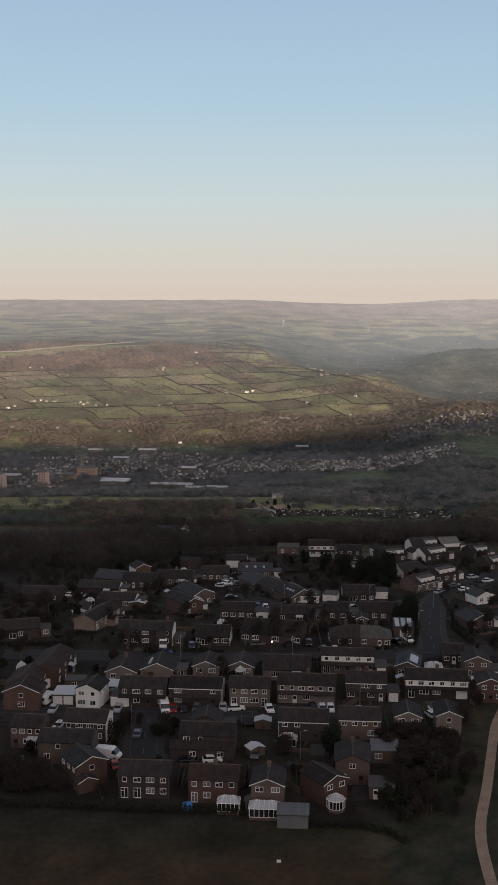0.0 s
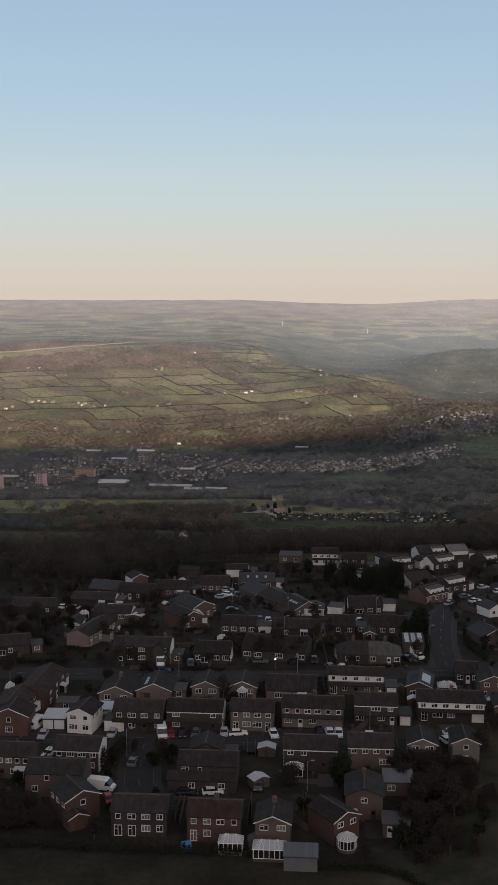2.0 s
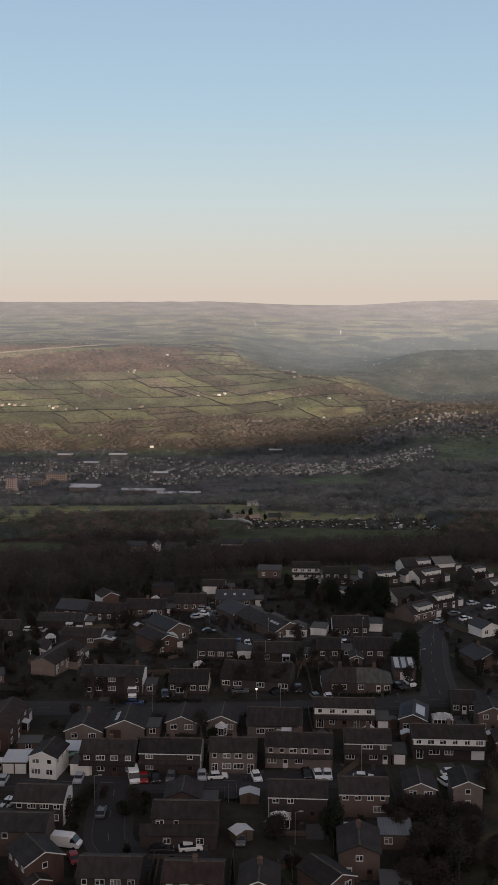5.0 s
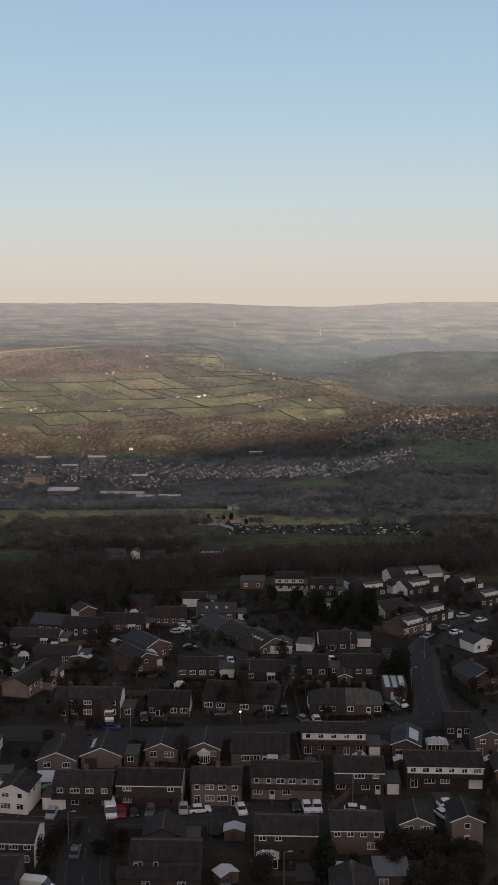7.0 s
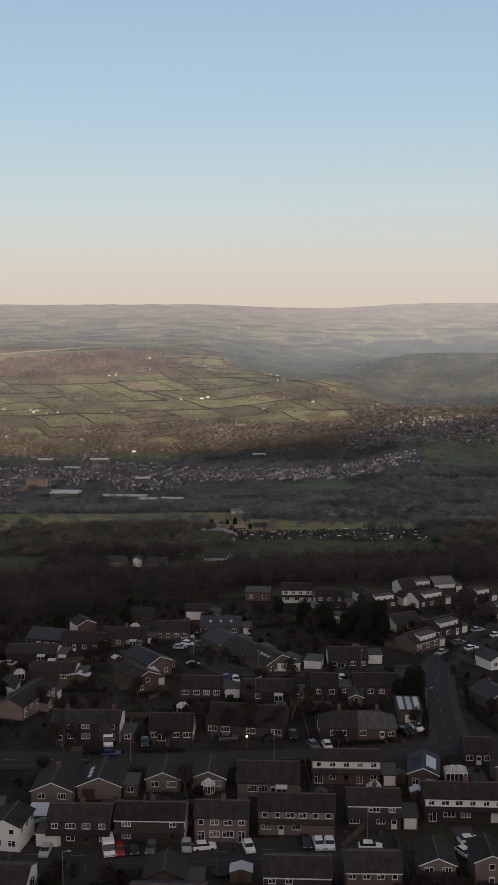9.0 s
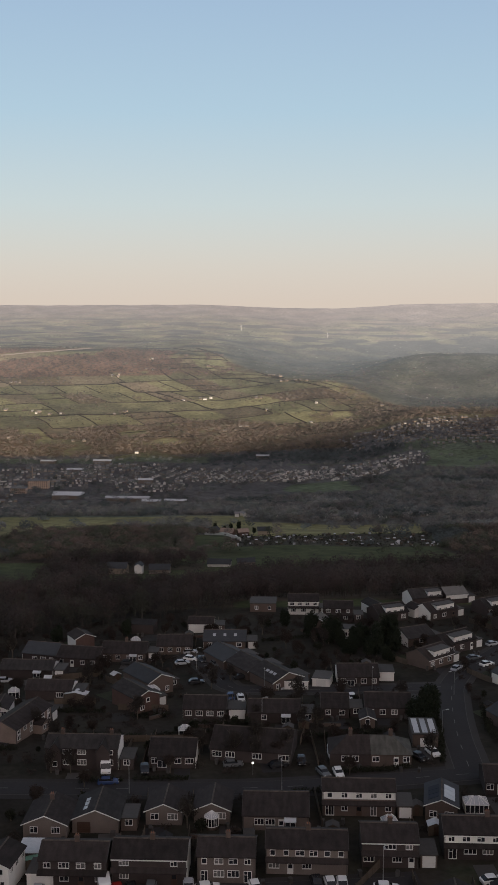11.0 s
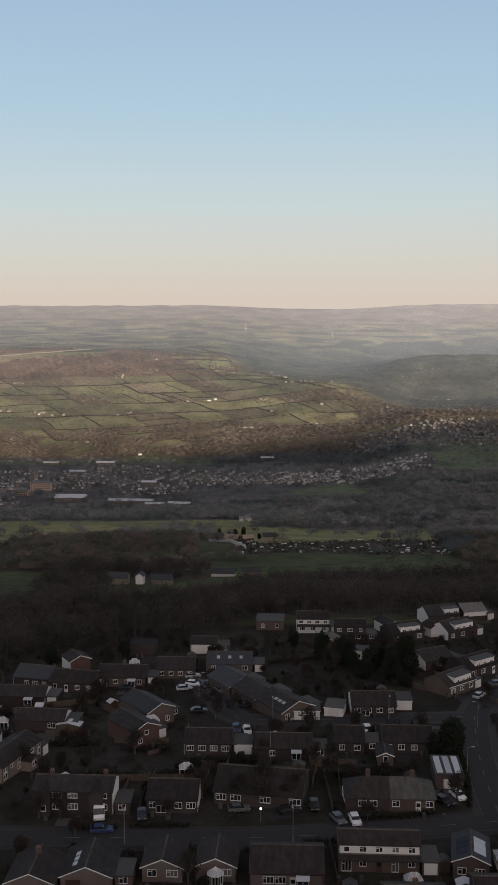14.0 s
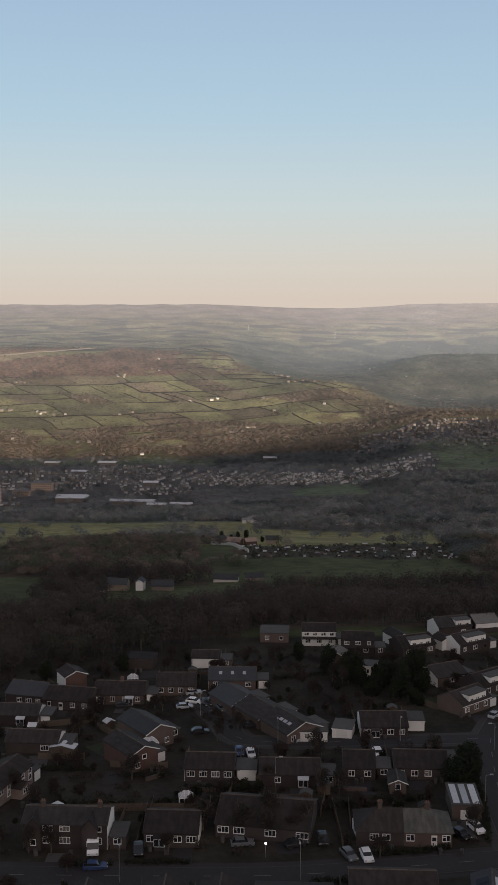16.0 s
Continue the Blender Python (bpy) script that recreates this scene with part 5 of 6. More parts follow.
for cx, cy, cyaw, col in ((-35.9, 363.2, 4, "white"), (-7.5, 369.2, 15, "silver"), (-5.5, 340.5, 5, "black"), (-4.3, 360.6, -70, "black"), (14.8, 334.6, -55, "silver"), (32.7, 325.4, -85, "white"), (-22.4, 277.6, 4, "blue"), (-11.3, 286.6, 6, "red"), (3.1, 327.2, -85, "blue"), (5.5, 326.0, -85, "white"), (20.6, 279.8, -70, "grey"), (-0.5, 356.0, -70, "grey")):
    car(cx, cy, cyaw, col)
for cx, cy, cyaw, col in ((-42.1, 227.3, -110, "white"), (-45.1, 236.9, -95, "silver"), (-50.5, 241, -95, "silver"), (-27, 206.6, -70, "red"), (-7.4, 209.8, 8, "white"), (-12.4, 209.3, 0, "black"), (1.4, 212.3, -95, "grey"), (84, 366.0, 30, "white"), (80, 372.0, 25, "silver"), (73, 352.0, 30, "white"), (71, 358.0, 20, "grey"), (94, 392.0, 25, "silver")):
    car(cx, cy, cyaw, col)

for cx, cy, cyaw, col in ((-0.3, 374.0, 5, "white"), (-2.9, 362.0, 60, "grey"), (-9.5, 358.5, 10, "silver"), (6.2, 343.6, 20, "black"), (-7.2, 362.2, -20, "white"), (-24.5, 361.0, 5, "black"), (-15.5, 283.0, -85, "black"), (2.5, 284.5, 5, "grey"), (64.0, 348.5, 50, "silver"), (-56.0, 349.0, 6, "silver"), (-60.0, 350.5, 2, "white")):
    car(cx, cy, cyaw, col)

# ---- flat-roofed garages beside the houses, where there is room
def room_for(px, py, reach, skip=None):
    """Whether a small building would stand clear of the houses and the roads."""
    if any(math.hypot(px - a, py - b) < 3.4 + 0.5 * reach for a, b in VEHICLES):
        return False
    for n, (hx, hy, yaw, w, d) in enumerate(PLOTS):
        c, q = math.cos(radians(yaw)), math.sin(radians(yaw))
        a, b = (px - hx) * c + (py - hy) * q, -(px - hx) * q + (py - hy) * c
        if n != skip and abs(a) < w / 2 + reach and abs(b) < d / 2 + reach + 0.8:
            return False
    lanes = [p for _, pts, _ in ROADS for p in zip(pts, pts[1:])]
    for (x0, y0), (x1, y1) in lanes:
        t = max(0, min(1, ((px - x0) * (x1 - x0) + (py - y0) * (y1 - y0)) / ((x1 - x0) ** 2 + (y1 - y0) ** 2)))
        if math.hypot(px - x0 - t * (x1 - x0), py - y0 - t * (y1 - y0)) < 4.5 + reach:
            return False
    return True


garages = []
for k, (hx, hy, yaw, w, d) in enumerate(list(PLOTS)):
    for side in (1, -1):
        a, b = side * (w / 2 + 1.75), -0.1 * d
        px, py = hx + math.cos(radians(yaw)) * a - math.sin(radians(yaw)) * b, hy + math.sin(radians(yaw)) * a + math.cos(radians(yaw)) * b
        if (k * 5 + side) % 5 == 1 and w > 6 and hy > 215 and room_for(px, py, 1.5, k) and all(math.hypot(px - g[0], py - g[1]) > 5 for g in garages):
            garages.append((px, py))
            house('F', px, py, yaw, 2.8, 5.4, 2.3, (BRICK_DARK, BRICK)[k % 2], FLAT, front=['|', ('g2.2', 'w1.4', 'g2.2')[k % 3]])
            break

# ---- street lamps
for lx, ly, la in ((-25.8, 226.7, 0), (-17.9, 273.0, 90), (11.7, 272.4, 90), (38.8, 333.0, -90), (58.2, 327.0, 180), (49.0, 298.9, 0), (10.8, 211.2, 0), (26.1, 239.6, -90), (9.8, 309.5, 0), (11.6, 331.0, 90), (-5.6, 352.9, 0)):
    street_lamp(lx, ly, la)

LIT = bpy.data.materials.new("lit_lamp_globe")
LIT.use_nodes = True
LIT.node_tree.nodes["Principled BSDF"].inputs["Emission Color"].default_value = (1.0, 0.95, 0.85, 1)
LIT.node_tree.nodes["Principled BSDF"].inputs["Emission Strength"].default_value = 1.2
lamp = thing("garden_lamp", 6.4, 280.4, 0, "lit white globe lamp on a short post in a front garden", "lamp")
bm = bmesh.new()
tube(bm, (0, 0, -0.3), (0, 0, 2.3), 0.05, 0.04, 8)
part("post", bm, STEEL, lamp)
bm = bmesh.new()
bmesh.ops.create_icosphere(bm, subdivisions=2, radius=0.24, matrix=Matrix.Translation((0, 0, 2.5)))
part("globe", bm, LIT, lamp)

# ---- trees, shrubs and hedges
BARE = [bare_tree(11 + k, hgt, spr, m, lab) for k, (hgt, spr, m, lab) in enumerate(((7.5, 3.2, TWIG, "bare brown winter tree in a garden"), (6.0, 2.8, TWIG_RED, "bare russet winter tree in a garden"), (9.0, 3.8, TWIG, "tall bare brown winter tree")))]
DARK = [leafy_tree(31, 6.5, 3.4, EVERGREEN, "dense dark evergreen tree beside a house"), leafy_tree(32, 9.5, 3.2, EVERGREEN, "tall dark conifer beside houses"), leafy_tree(33, 2.2, 1.8, HEDGE, "rounded dark garden shrub", "shrub", "garden shrubs", 420), leafy_tree(34, 3.2, 2.4, TWIG_RED, "straggly russet garden bush", "shrub", "garden shrubs", 900, 0.42, 0.18)]
used = set()


def plant(proto, x, y, s=1.0, yaw=0.0):
    """Puts a tree or shrub on the ground; the first one of each kind is moved, the next ones are copies."""
    m = pose(x, y, ground(x, y), 0, 0, yaw) @ Matrix.Diagonal((s, s, s, 1))
    if proto.name in used:
        c = copy_thing(proto, Matrix())
        c.matrix_basis = m
    else:
        used.add(proto.name)
        proto.matrix_basis = m


plant(DARK[0], 16.8, 212.5, 1.2, 90)
plant(DARK[1], 32.7, 376.0, 0.9, 10)
plant(DARK[1], 44.5, 362.0, 1.0, 100)
plant(DARK[1], 48.9, 374.0, 1.0, 200)
plant(DARK[1], 46.0, 370.0, 0.85, 250)
plant(DARK[1], 27.5, 385.0, 0.7, 70)
plant(DARK[0], 36.0, 380.0, 1.1, 15)
plant(DARK[0], 40.0, 372.0, 1.2, 75)
plant(DARK[0], 49.5, 366.0, 1.1, 130)
plant(DARK[0], 42.0, 361.0, 0.9, 200)
plant(DARK[0], 30.0, 392.0, 0.9, 250)
plant(DARK[0], 22.0, 396.0, 0.9, 290)
plant(DARK[1], 52.0, 378.0, 0.9, 20)
plant(DARK[0], -52.0, 318.0, 0.8, 20)
plant(DARK[0], -27.0, 392.0, 0.9, 60)
plant(DARK[0], -48.0, 386.0, 1.0, 120)
for k, (bx, by, bs) in enumerate(((-33, 342.6, 0.8), (-30.9, 347.4, 0.75), (-1.6, 335.6, 0.7), (-4.4, 290.1, 0.8), (-26.9, 276.2, 0.6), (8.2, 290.6, 0.85), (13.6, 288.4, 0.75), (25.9, 279.5, 0.6), (-19.0, 314.6, 0.7), (-36, 300, 0.7), (12, 320, 0.85), (19, 322, 0.8), (22, 305, 0.7), (-55, 330, 1.0), (-62, 322, 1.0), (-68, 300, 1.1), (-60, 272, 0.9), (-80, 330, 1.1), (-72, 365, 1.1), (-66, 352, 1.0), (-58, 372, 0.9), (35, 209, 0.8), (36, 218, 0.8), (37, 200, 0.8), (38, 206, 0.75), (43, 216, 0.8), (47, 225, 0.8), (31, 203, 0.7), (52, 236, 0.9), (70, 300, 0.8), (66, 275, 0.9), (76, 322, 0.8), (74, 260, 1.0), (62, 234, 1.0), (20, 372, 0.8), (52, 384, 0.8), (14, 388, 0.8), (60, 372, 0.6))):
    plant(BARE[k % 3], bx, by, bs, 47 * k)
rng = random.Random(5)
for bx, by, bs in ((34.9, 208.8, 1.2), (25.9, 189.5, 1.6), (29, 190, 1.4), (35.5, 191.5, 1.2), (33, 196, 1.5), (42.5, 198.7, 1.2), (33.8, 218.6, 1.3), (19.1, 185.7, 0.9), (-30.4, 221.3, 1.3), (-28, 223.5, 1.4), (-19.2, 222.4, 1.2), (-18.5, 225.5, 1.3), (-27.6, 227.2, 1.1), (-16.1, 226.5, 1.2), (31, 186, 1.1), (28, 184, 1.0), (38, 187, 0.9), (45, 206, 1.1), (40, 212, 1.3)):
    plant(DARK[2 + int(bs * 10) % 2], bx, by, bs, 60 * bs)
def clear(bx, by):
    """Whether a spot in the estate is free of houses and roads."""
    if abs(bx) > 0.29 * by or any(math.hypot(bx - hx, by - hy) < hr + 1.2 for hx, hy, hr in HOUSES):
        return False
    return not (any(abs(by - ry) < 5.5 for ry in (237, 275.5)) or (abs(by - 334) < 5 and bx > -5) or (abs(bx - 54) < 8 and 275 < by < 350))


DOME = [leafy_tree(41, 7.0, 5.2, EVERGREEN, "dense rounded black-green evergreen tree by a garage", n=9000, size=0.32), leafy_tree(42, 5.0, 6.0, BUSH, "wide dense bare brown bush at the field edge", "shrub", "garden shrubs", 6500, 0.5, 0.14), leafy_tree(43, 4.5, 5.2, BUSH, "broad tangled olive-brown bush", "shrub", "garden shrubs", 5500, 0.46, 0.16)]
plant(DOME[0], 47.3, 308.8, 1.3)
for k, (bx, by, bs) in enumerate(((-41.5, 199.0, 1.1), (-46.5, 200.5, 1.15), (-38.0, 198.0, 0.85), (-50.5, 199.0, 1.0), (-44.0, 196.5, 0.9), (-49.0, 204.0, 1.0), (8.0, 214.5, 0.95), (33.0, 207.0, 1.1), (38.0, 203.0, 1.0), (29.5, 196.0, 1.0), (41.0, 211.0, 1.0), (34.0, 192.0, 0.9), (42.0, 217.0, 0.9))):
    plant(DOME[1 + (k % 3 == 2)] if by < 213 or bx > 20 else DOME[2], bx, by, bs, 70 * k)
for k, (bx, by, bs) in enumerate(((-68, 352, 1.1), (-75, 338, 1.1), (-60, 356, 0.9), (-52, 344, 0.8), (-78, 312, 1.0), (-66, 318, 0.9), (-56, 302, 0.8), (-70, 290, 0.9), (38, 366, 1.0), (43, 376, 1.0), (36, 374, 0.9), (47, 358, 0.8))):
    plant(DOME[1] if bx < 0 and k % 3 else DOME[2] if bx < 0 else DOME[0], bx, by, bs * 0.8, 50 * k)
for k, (bx, by) in enumerate(((-3, 880), (4, 884), (10, 878), (16, 886), (-10, 874), (22, 880), (34, 872))):
    plant(DARK[k % 2], bx, by, 0.8 + 0.1 * (k % 3), 50 * k)
for k, (bx, by, bs) in enumerate(((2.8, 287.4, 0.8), (7.1, 286.4, 0.75), (11.8, 287.1, 0.7), (-30.4, 282.6, 0.6), (-34.5, 283.6, 0.6), (-10.3, 282.1, 0.6), (18.3, 305.6, 0.6), (8.3, 310.4, 0.55), (32.1, 299.4, 0.5), (-40.8, 307.7, 0.7))):
    plant(BARE[(2, 0, 1)[k % 3]], bx, by, bs, 75 * k)
count = 0
while count < 250:
    bx, by = rng.uniform(-80, 95), rng.uniform(192, 405)
    if not clear(bx, by):
        continue
    count += 1
    if count % 4 == 0 and by > 255:
        plant(BARE[count // 4 % 3], bx, by, rng.uniform(0.4, 0.75), rng.uniform(0, 360))
    else:
        plant(DARK[2 + count % 2], bx, by, rng.uniform(0.5, 1.25), rng.uniform(0, 360))
v, f = [], []
count = 0
while count < 680:
    bx, by = rng.uniform(-85, 100), rng.uniform(240, 412)
    if clear(bx, by):
        count += 1
        r = rng.uniform(0.6, 2.0)
        twigs(v, f, bx, by, ground(bx, by) + r * 0.4, r, r * 0.7, int(70 * r), 0.32, rng, 0.45)
for _ in range(110):
    bx, by = rng.uniform(25, 43), rng.uniform(184, 226)
    if clear(bx, by) and bx > 27 + 0.1 * (by - 184) and bx < 36 + 0.2 * (by - 184):
        r = rng.uniform(1.0, 2.6)
        twigs(v, f, bx, by, ground(bx, by) + r * 0.6, r, r * 1.1, int(110 * r), 0.36, rng, 0.35)
tagged(raw("thicket", v, f, BUSH), "tangled dark winter shrubs and undergrowth between gardens", "shrubs", kind="stuff")
for k in range(30):
    plant((DARK[3], DARK[2], BARE[1], DARK[3])[k % 4], rng.uniform(26, 41), rng.uniform(186, 226), rng.uniform(0.5, 0.95) * (1.5 if k % 4 < 2 else 0.8), rng.uniform(0, 360))
hedge([(-60, 190.5), (-40, 190), (-23, 188.2), (-12, 187.4), (0, 186.6)], 1.4, 1.8, 1, "dark overgrown hedge along the field edge")
hedge([(10, 182.6), (20, 182.4), (25, 180), (28, 176)], 1.3, 1.3, 2, "dark overgrown hedge along the field edge")
hedge([(-28, 278.5), (-19.5, 278.6)], 1.0, 1.3, 3)
hedge([(-17, 279.0), (-7, 278.8)], 0.9, 1.1, 4)
hedge([(24.5, 280.2), (32, 280.6), (39, 282.2)], 1.2, 1.2, 5)
hedge([(14, 271.5), (22, 272)], 1.2, 1.2, 6)
hedge([(-34, 228.5), (-29, 225)], 1.2, 1.5, 7)
hedge([(62, 286), (60, 300), (63, 318)], 1.6, 1.6, 8)
hedge([(46, 284.5), (49, 300), (50.5, 312)], 1.0, 1.2, 9)
for k, (x0, y0, x1, y1) in enumerate(((-40, 303, -18, 302), (-14, 302, 4, 302), (6, 300, 26, 299), (28, 301, 44, 302), (-42, 322, -27, 320), (-20, 316, -2, 315), (24, 346, 44, 348), (-30, 374, -12, 376), (14, 380, 30, 384), (-60, 300, -44, 296), (-64, 335, -48, 333), (-6, 308, 12, 307), (20, 312, 40, 313), (64, 352, 72, 364), (-70, 286, -48, 285))):
    steps = [(x0 + (x1 - x0) * q / 6, y0 + (y1 - y0) * q / 6) for q in range(7)]
    run = [p for p in steps if clear(*p)]
    if len(run) > 2 and all(math.hypot(a[0] - b[0], a[1] - b[1]) < 5 for a, b in zip(run, run[1:])):
        hedge(run, 1.1, 1.2 + 0.1 * (k % 4), 20 + k)
for a in ((21, 236, 30.5, 250), (31, 226, 31, 240), (39, 222, 40.5, 238), (13, 284, 13.5, 299), (20, 283, 20, 300), (-16, 284, -15, 300), (-15, 247, -14, 257), (-6.4, 247, -6, 257), (5.5, 247, 5.5, 257), (19.6, 250, 20, 258), (33.5, 249, 34, 258), (-13, 198, -12.6, 206), (0, 198, 0, 207), (9.5, 198, 9.8, 208), (-24, 322, -12, 320), (-30, 300, -6, 299), (6, 312, 24, 311), (-40, 328, -30, 327), (-44, 349, -31, 351), (-14, 262, -14.2, 272), (-5.6, 262, -5.4, 271), (-27, 262, -27, 272), (18, 258, 18, 271)):
    fence(*a)


# ---- gardens: lawns, patios, side fences and low front walls
def garden_wall(x0, y0, x1, y1, height=0.8):
    l = math.hypot(x1 - x0, y1 - y0)
    ob = thing("garden_wall", x0, y0, math.degrees(math.atan2(y1 - y0, x1 - x0)), "low brick garden wall with a pale coping beside a drive", "wall", "garden walls")
    z = ground(x1, y1) - ground(x0, y0)
    for name, m, half, lo, hi in (("wall", BRICK, 0.11, -0.5, height), ("coping", KERB, 0.16, height, height + 0.08)):
        bm = bmesh.new()
        prism(bm, [(0, lo), (l, lo + z), (l, hi + z), (0, hi)], -half, half, "y")
        part(name, bm, m, ob)


fenced = []
for k, (hx, hy, yaw, w, d) in enumerate(PLOTS):
    if hy > 405 or abs(hx) > 0.27 * hy:
        continue
    c, q = math.cos(radians(yaw)), math.sin(radians(yaw))
    at = lambda a, b: (hx + c * a - q * b, hy + q * a + c * b)
    back = 6.5 + 2.5 * (k * 7 % 5) / 4
    if clear(*at(0, d / 2 + 4.5)):
        strip("patio_%d" % (k + 1), [at(-w * 0.42, d / 2 + 1.3), at(w * 0.42, d / 2 + 1.3)], 2.4, (PAVING, KERB, PAVING)[k % 3], 0.03 + 0.0003 * k, label="paved garden patio behind a house", category="patio")
        strip("lawn_%d" % (k + 1), [at(0, d / 2 + 2.6), at(0, d / 2 + back)], w * 0.85, LAWN, 0.025 + 0.0003 * k, label="small back garden lawn", category="lawn")
    for side in (-1, 1):
        a, b = at(side * (w / 2 + 0.7), d / 2 - 1), at(side * (w / 2 + 0.7), d / 2 + back)
        mid = ((a[0] + b[0]) / 2, (a[1] + b[1]) / 2)
        if clear(*b) and clear(*mid) and all(math.hypot(mid[0] - p[0], mid[1] - p[1]) > 3.2 for p in fenced):
            fenced.append(mid)
            fence(*a, *b, 1.6)
    p = at((0.34, -0.3, 0.1)[k % 3] * w, d / 2 + back - 1.5)
    if k % 4 != 3 and room_for(*p, 1.4):
        if k % 12 == 5:
            conservatory(*p, yaw + 10, 2.6, 1.9)
        else:
            shed(*p, yaw + 90 * (k % 2), 2.2, 1.8, (FLAT, SHED_ROOF, TILE_GREY)[k % 3], ("felt-roofed timber shed at the end of a garden", "pale-roofed timber shed at the end of a garden", "dark timber shed at the end of a garden")[k % 3])
    a, b = at(-w * 0.5, -d / 2 - 5.6), at(w * 0.18, -d / 2 - 5.6)
    if clear(*a) and clear(*b) and hy > 205:
        garden_wall(*a, *b)


# ---- drives, bins and low walls in the front gardens
rng = random.Random(23)
for k, (hx, hy, hr) in enumerate(HOUSES):
    if hr < 4.4 or hy > 400 or hy < 202:
        continue
    a = hx + rng.uniform(-0.5, 0.5) * hr
    strip("drive_%d" % (k + 1), [(a, hy - 5.0), (a + rng.uniform(-0.6, 0.6), hy - 5.0 - rng.uniform(4, 7))], rng.uniform(2.8, 4.5), rng.choice((PAVING, ASPHALT, KERB)), 0.035 + 0.0004 * k, label="short paved drive in front of a house", category="drive")
    for _ in range(2):
        bx, by = hx + rng.uniform(-1, 1) * hr, hy - 5.4 - rng.uniform(0, 1.5)
        ob = thing("wheelie_bin", bx, by, rng.uniform(-30, 30), "plastic wheelie bin beside a house", "bin", "wheelie bins")
        tone = rng.choice(("bin_dark", "bin_pale"))
        shared("body", cached((tone,), lambda bm: box(bm, -0.29, 0.29, -0.36, 0.36, 0.0, 1.0), LEAD if tone == "bin_dark" else KERB), ob, Matrix())
        shared("lid", cached((tone + "_lid",), lambda bm: prism(bm, [(-0.42, 1.0), (0.38, 1.0), (0.38, 1.08), (-0.42, 1.05)], -0.31, 0.31, "x"), LEAD), ob, Matrix())


# ---- woods, in one sheet of trees each
class Plants:
    """Many trees or hedges gathered into one mesh: crowns of small leaf-sized faces, and other pieces beside them."""

    def __init__(self, seed):
        self.dice, self.rng = random.Random(seed), np.random.default_rng(seed)
        self.trees, self.v, self.f, self.col = [], [], [], []

    def crown(self, x, y, z, r, h, n, size, tone, calm=0.0):
        self.trees.append((x, y, z, r, h, n, size, *tone, calm))

    def piece(self, verts, faces, colour):
        k = len(self.v)
        self.v += verts
        self.col += [(*colour, 1.0)] * len(verts)
        self.f += [tuple(k + i for i in q) for q in faces]

    def leaves(self):
        """Corners and colours of the crowns' faces, and the tree that each face belongs to."""
        t, g = np.array(self.trees, dtype=np.float64), self.rng
        of = np.repeat(np.arange(len(t)), t[:, 5].astype(int))
        n = len(of)
        lobes = np.stack([g.uniform(-0.45, 0.45, (len(t), 4)), g.uniform(-0.45, 0.45, (len(t), 4)), g.uniform(0.35, 0.8, (len(t), 4)), g.uniform(0.45, 0.7, (len(t), 4))], axis=2)
        lobe = lobes[of, g.integers(0, 4, n)]
        q = t[of]
        r, h, size, calm = q[:, 3:4], q[:, 4:5], q[:, 6:7], q[:, 10:11]
        unit = lambda w: w / np.maximum(1e-6, np.linalg.norm(w, axis=1, keepdims=True))
        d = unit(g.normal(0, 1, (n, 3)) * (1, 1, 0.9) + (0, 0, 0.25))
        reach = np.concatenate([r, r, h], axis=1)
        p = q[:, :3] + lobe[:, :3] * reach + d * lobe[:, 3:4] * reach * (1, 1, 0.45)
        d = unit(d * (1 - 0.35 * calm) + g.normal(0, 1, (n, 3)) * (0.45 - 0.2 * calm) + calm * np.array((0, -0.35, 0.5)))
        a = unit(np.cross(d, g.normal(0, 1, (n, 3)))) * size * g.uniform(0.5, 1.2, (n, 1))
        b = np.cross(d, a)
        corners = np.stack([p + a, p - a * 0.5 + b * 0.7, p - a * 0.5 - b * 0.7], axis=1).reshape(-1, 3)
        colours = np.repeat(np.concatenate([q[:, 7:10] * g.uniform(0.88, 1.12, (n, 1)), np.ones((n, 1))], axis=1), 3, axis=0)
        return corners, colours, np.repeat(of, 3)

    def mesh(self, name, far, label, category="woodland"):
        corners, colours, of = self.leaves()
        k = len(corners)
        verts = np.concatenate([corners, np.array(self.v, dtype=np.float64).reshape(-1, 3)])
        cols = np.concatenate([colours, np.array(self.col, dtype=np.float64).reshape(-1, 4)])
        index = list(range(k)) + [k + i for q in self.f for i in q]
        total = np.array([3] * (k // 3) + [len(q) for q in self.f])
        me = bpy.data.meshes.new(name)
        me.vertices.add(len(verts))
        me.vertices.foreach_set("co", verts.astype(np.float32).ravel())
        me.loops.add(len(index))
        me.loops.foreach_set("vertex_index", np.array(index, dtype=np.int32))
        me.polygons.add(len(total))
        me.polygons.foreach_set("loop_start", (np.cumsum(total) - total).astype(np.int32))
        me.update(calc_edges=True)
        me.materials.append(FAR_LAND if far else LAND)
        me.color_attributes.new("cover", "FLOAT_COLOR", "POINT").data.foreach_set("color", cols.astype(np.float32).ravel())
        # far trees glow as well, for the haze before them
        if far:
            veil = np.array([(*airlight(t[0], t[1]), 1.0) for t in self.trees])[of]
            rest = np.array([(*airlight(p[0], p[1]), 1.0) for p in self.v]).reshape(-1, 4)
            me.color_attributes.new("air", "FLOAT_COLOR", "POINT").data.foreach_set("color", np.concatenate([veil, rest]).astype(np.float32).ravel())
        return tagged(new(name, me), label, category, kind="stuff")


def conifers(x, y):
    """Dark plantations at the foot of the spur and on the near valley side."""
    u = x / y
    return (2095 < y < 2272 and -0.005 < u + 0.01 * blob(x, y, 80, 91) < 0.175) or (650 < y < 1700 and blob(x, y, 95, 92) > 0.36)


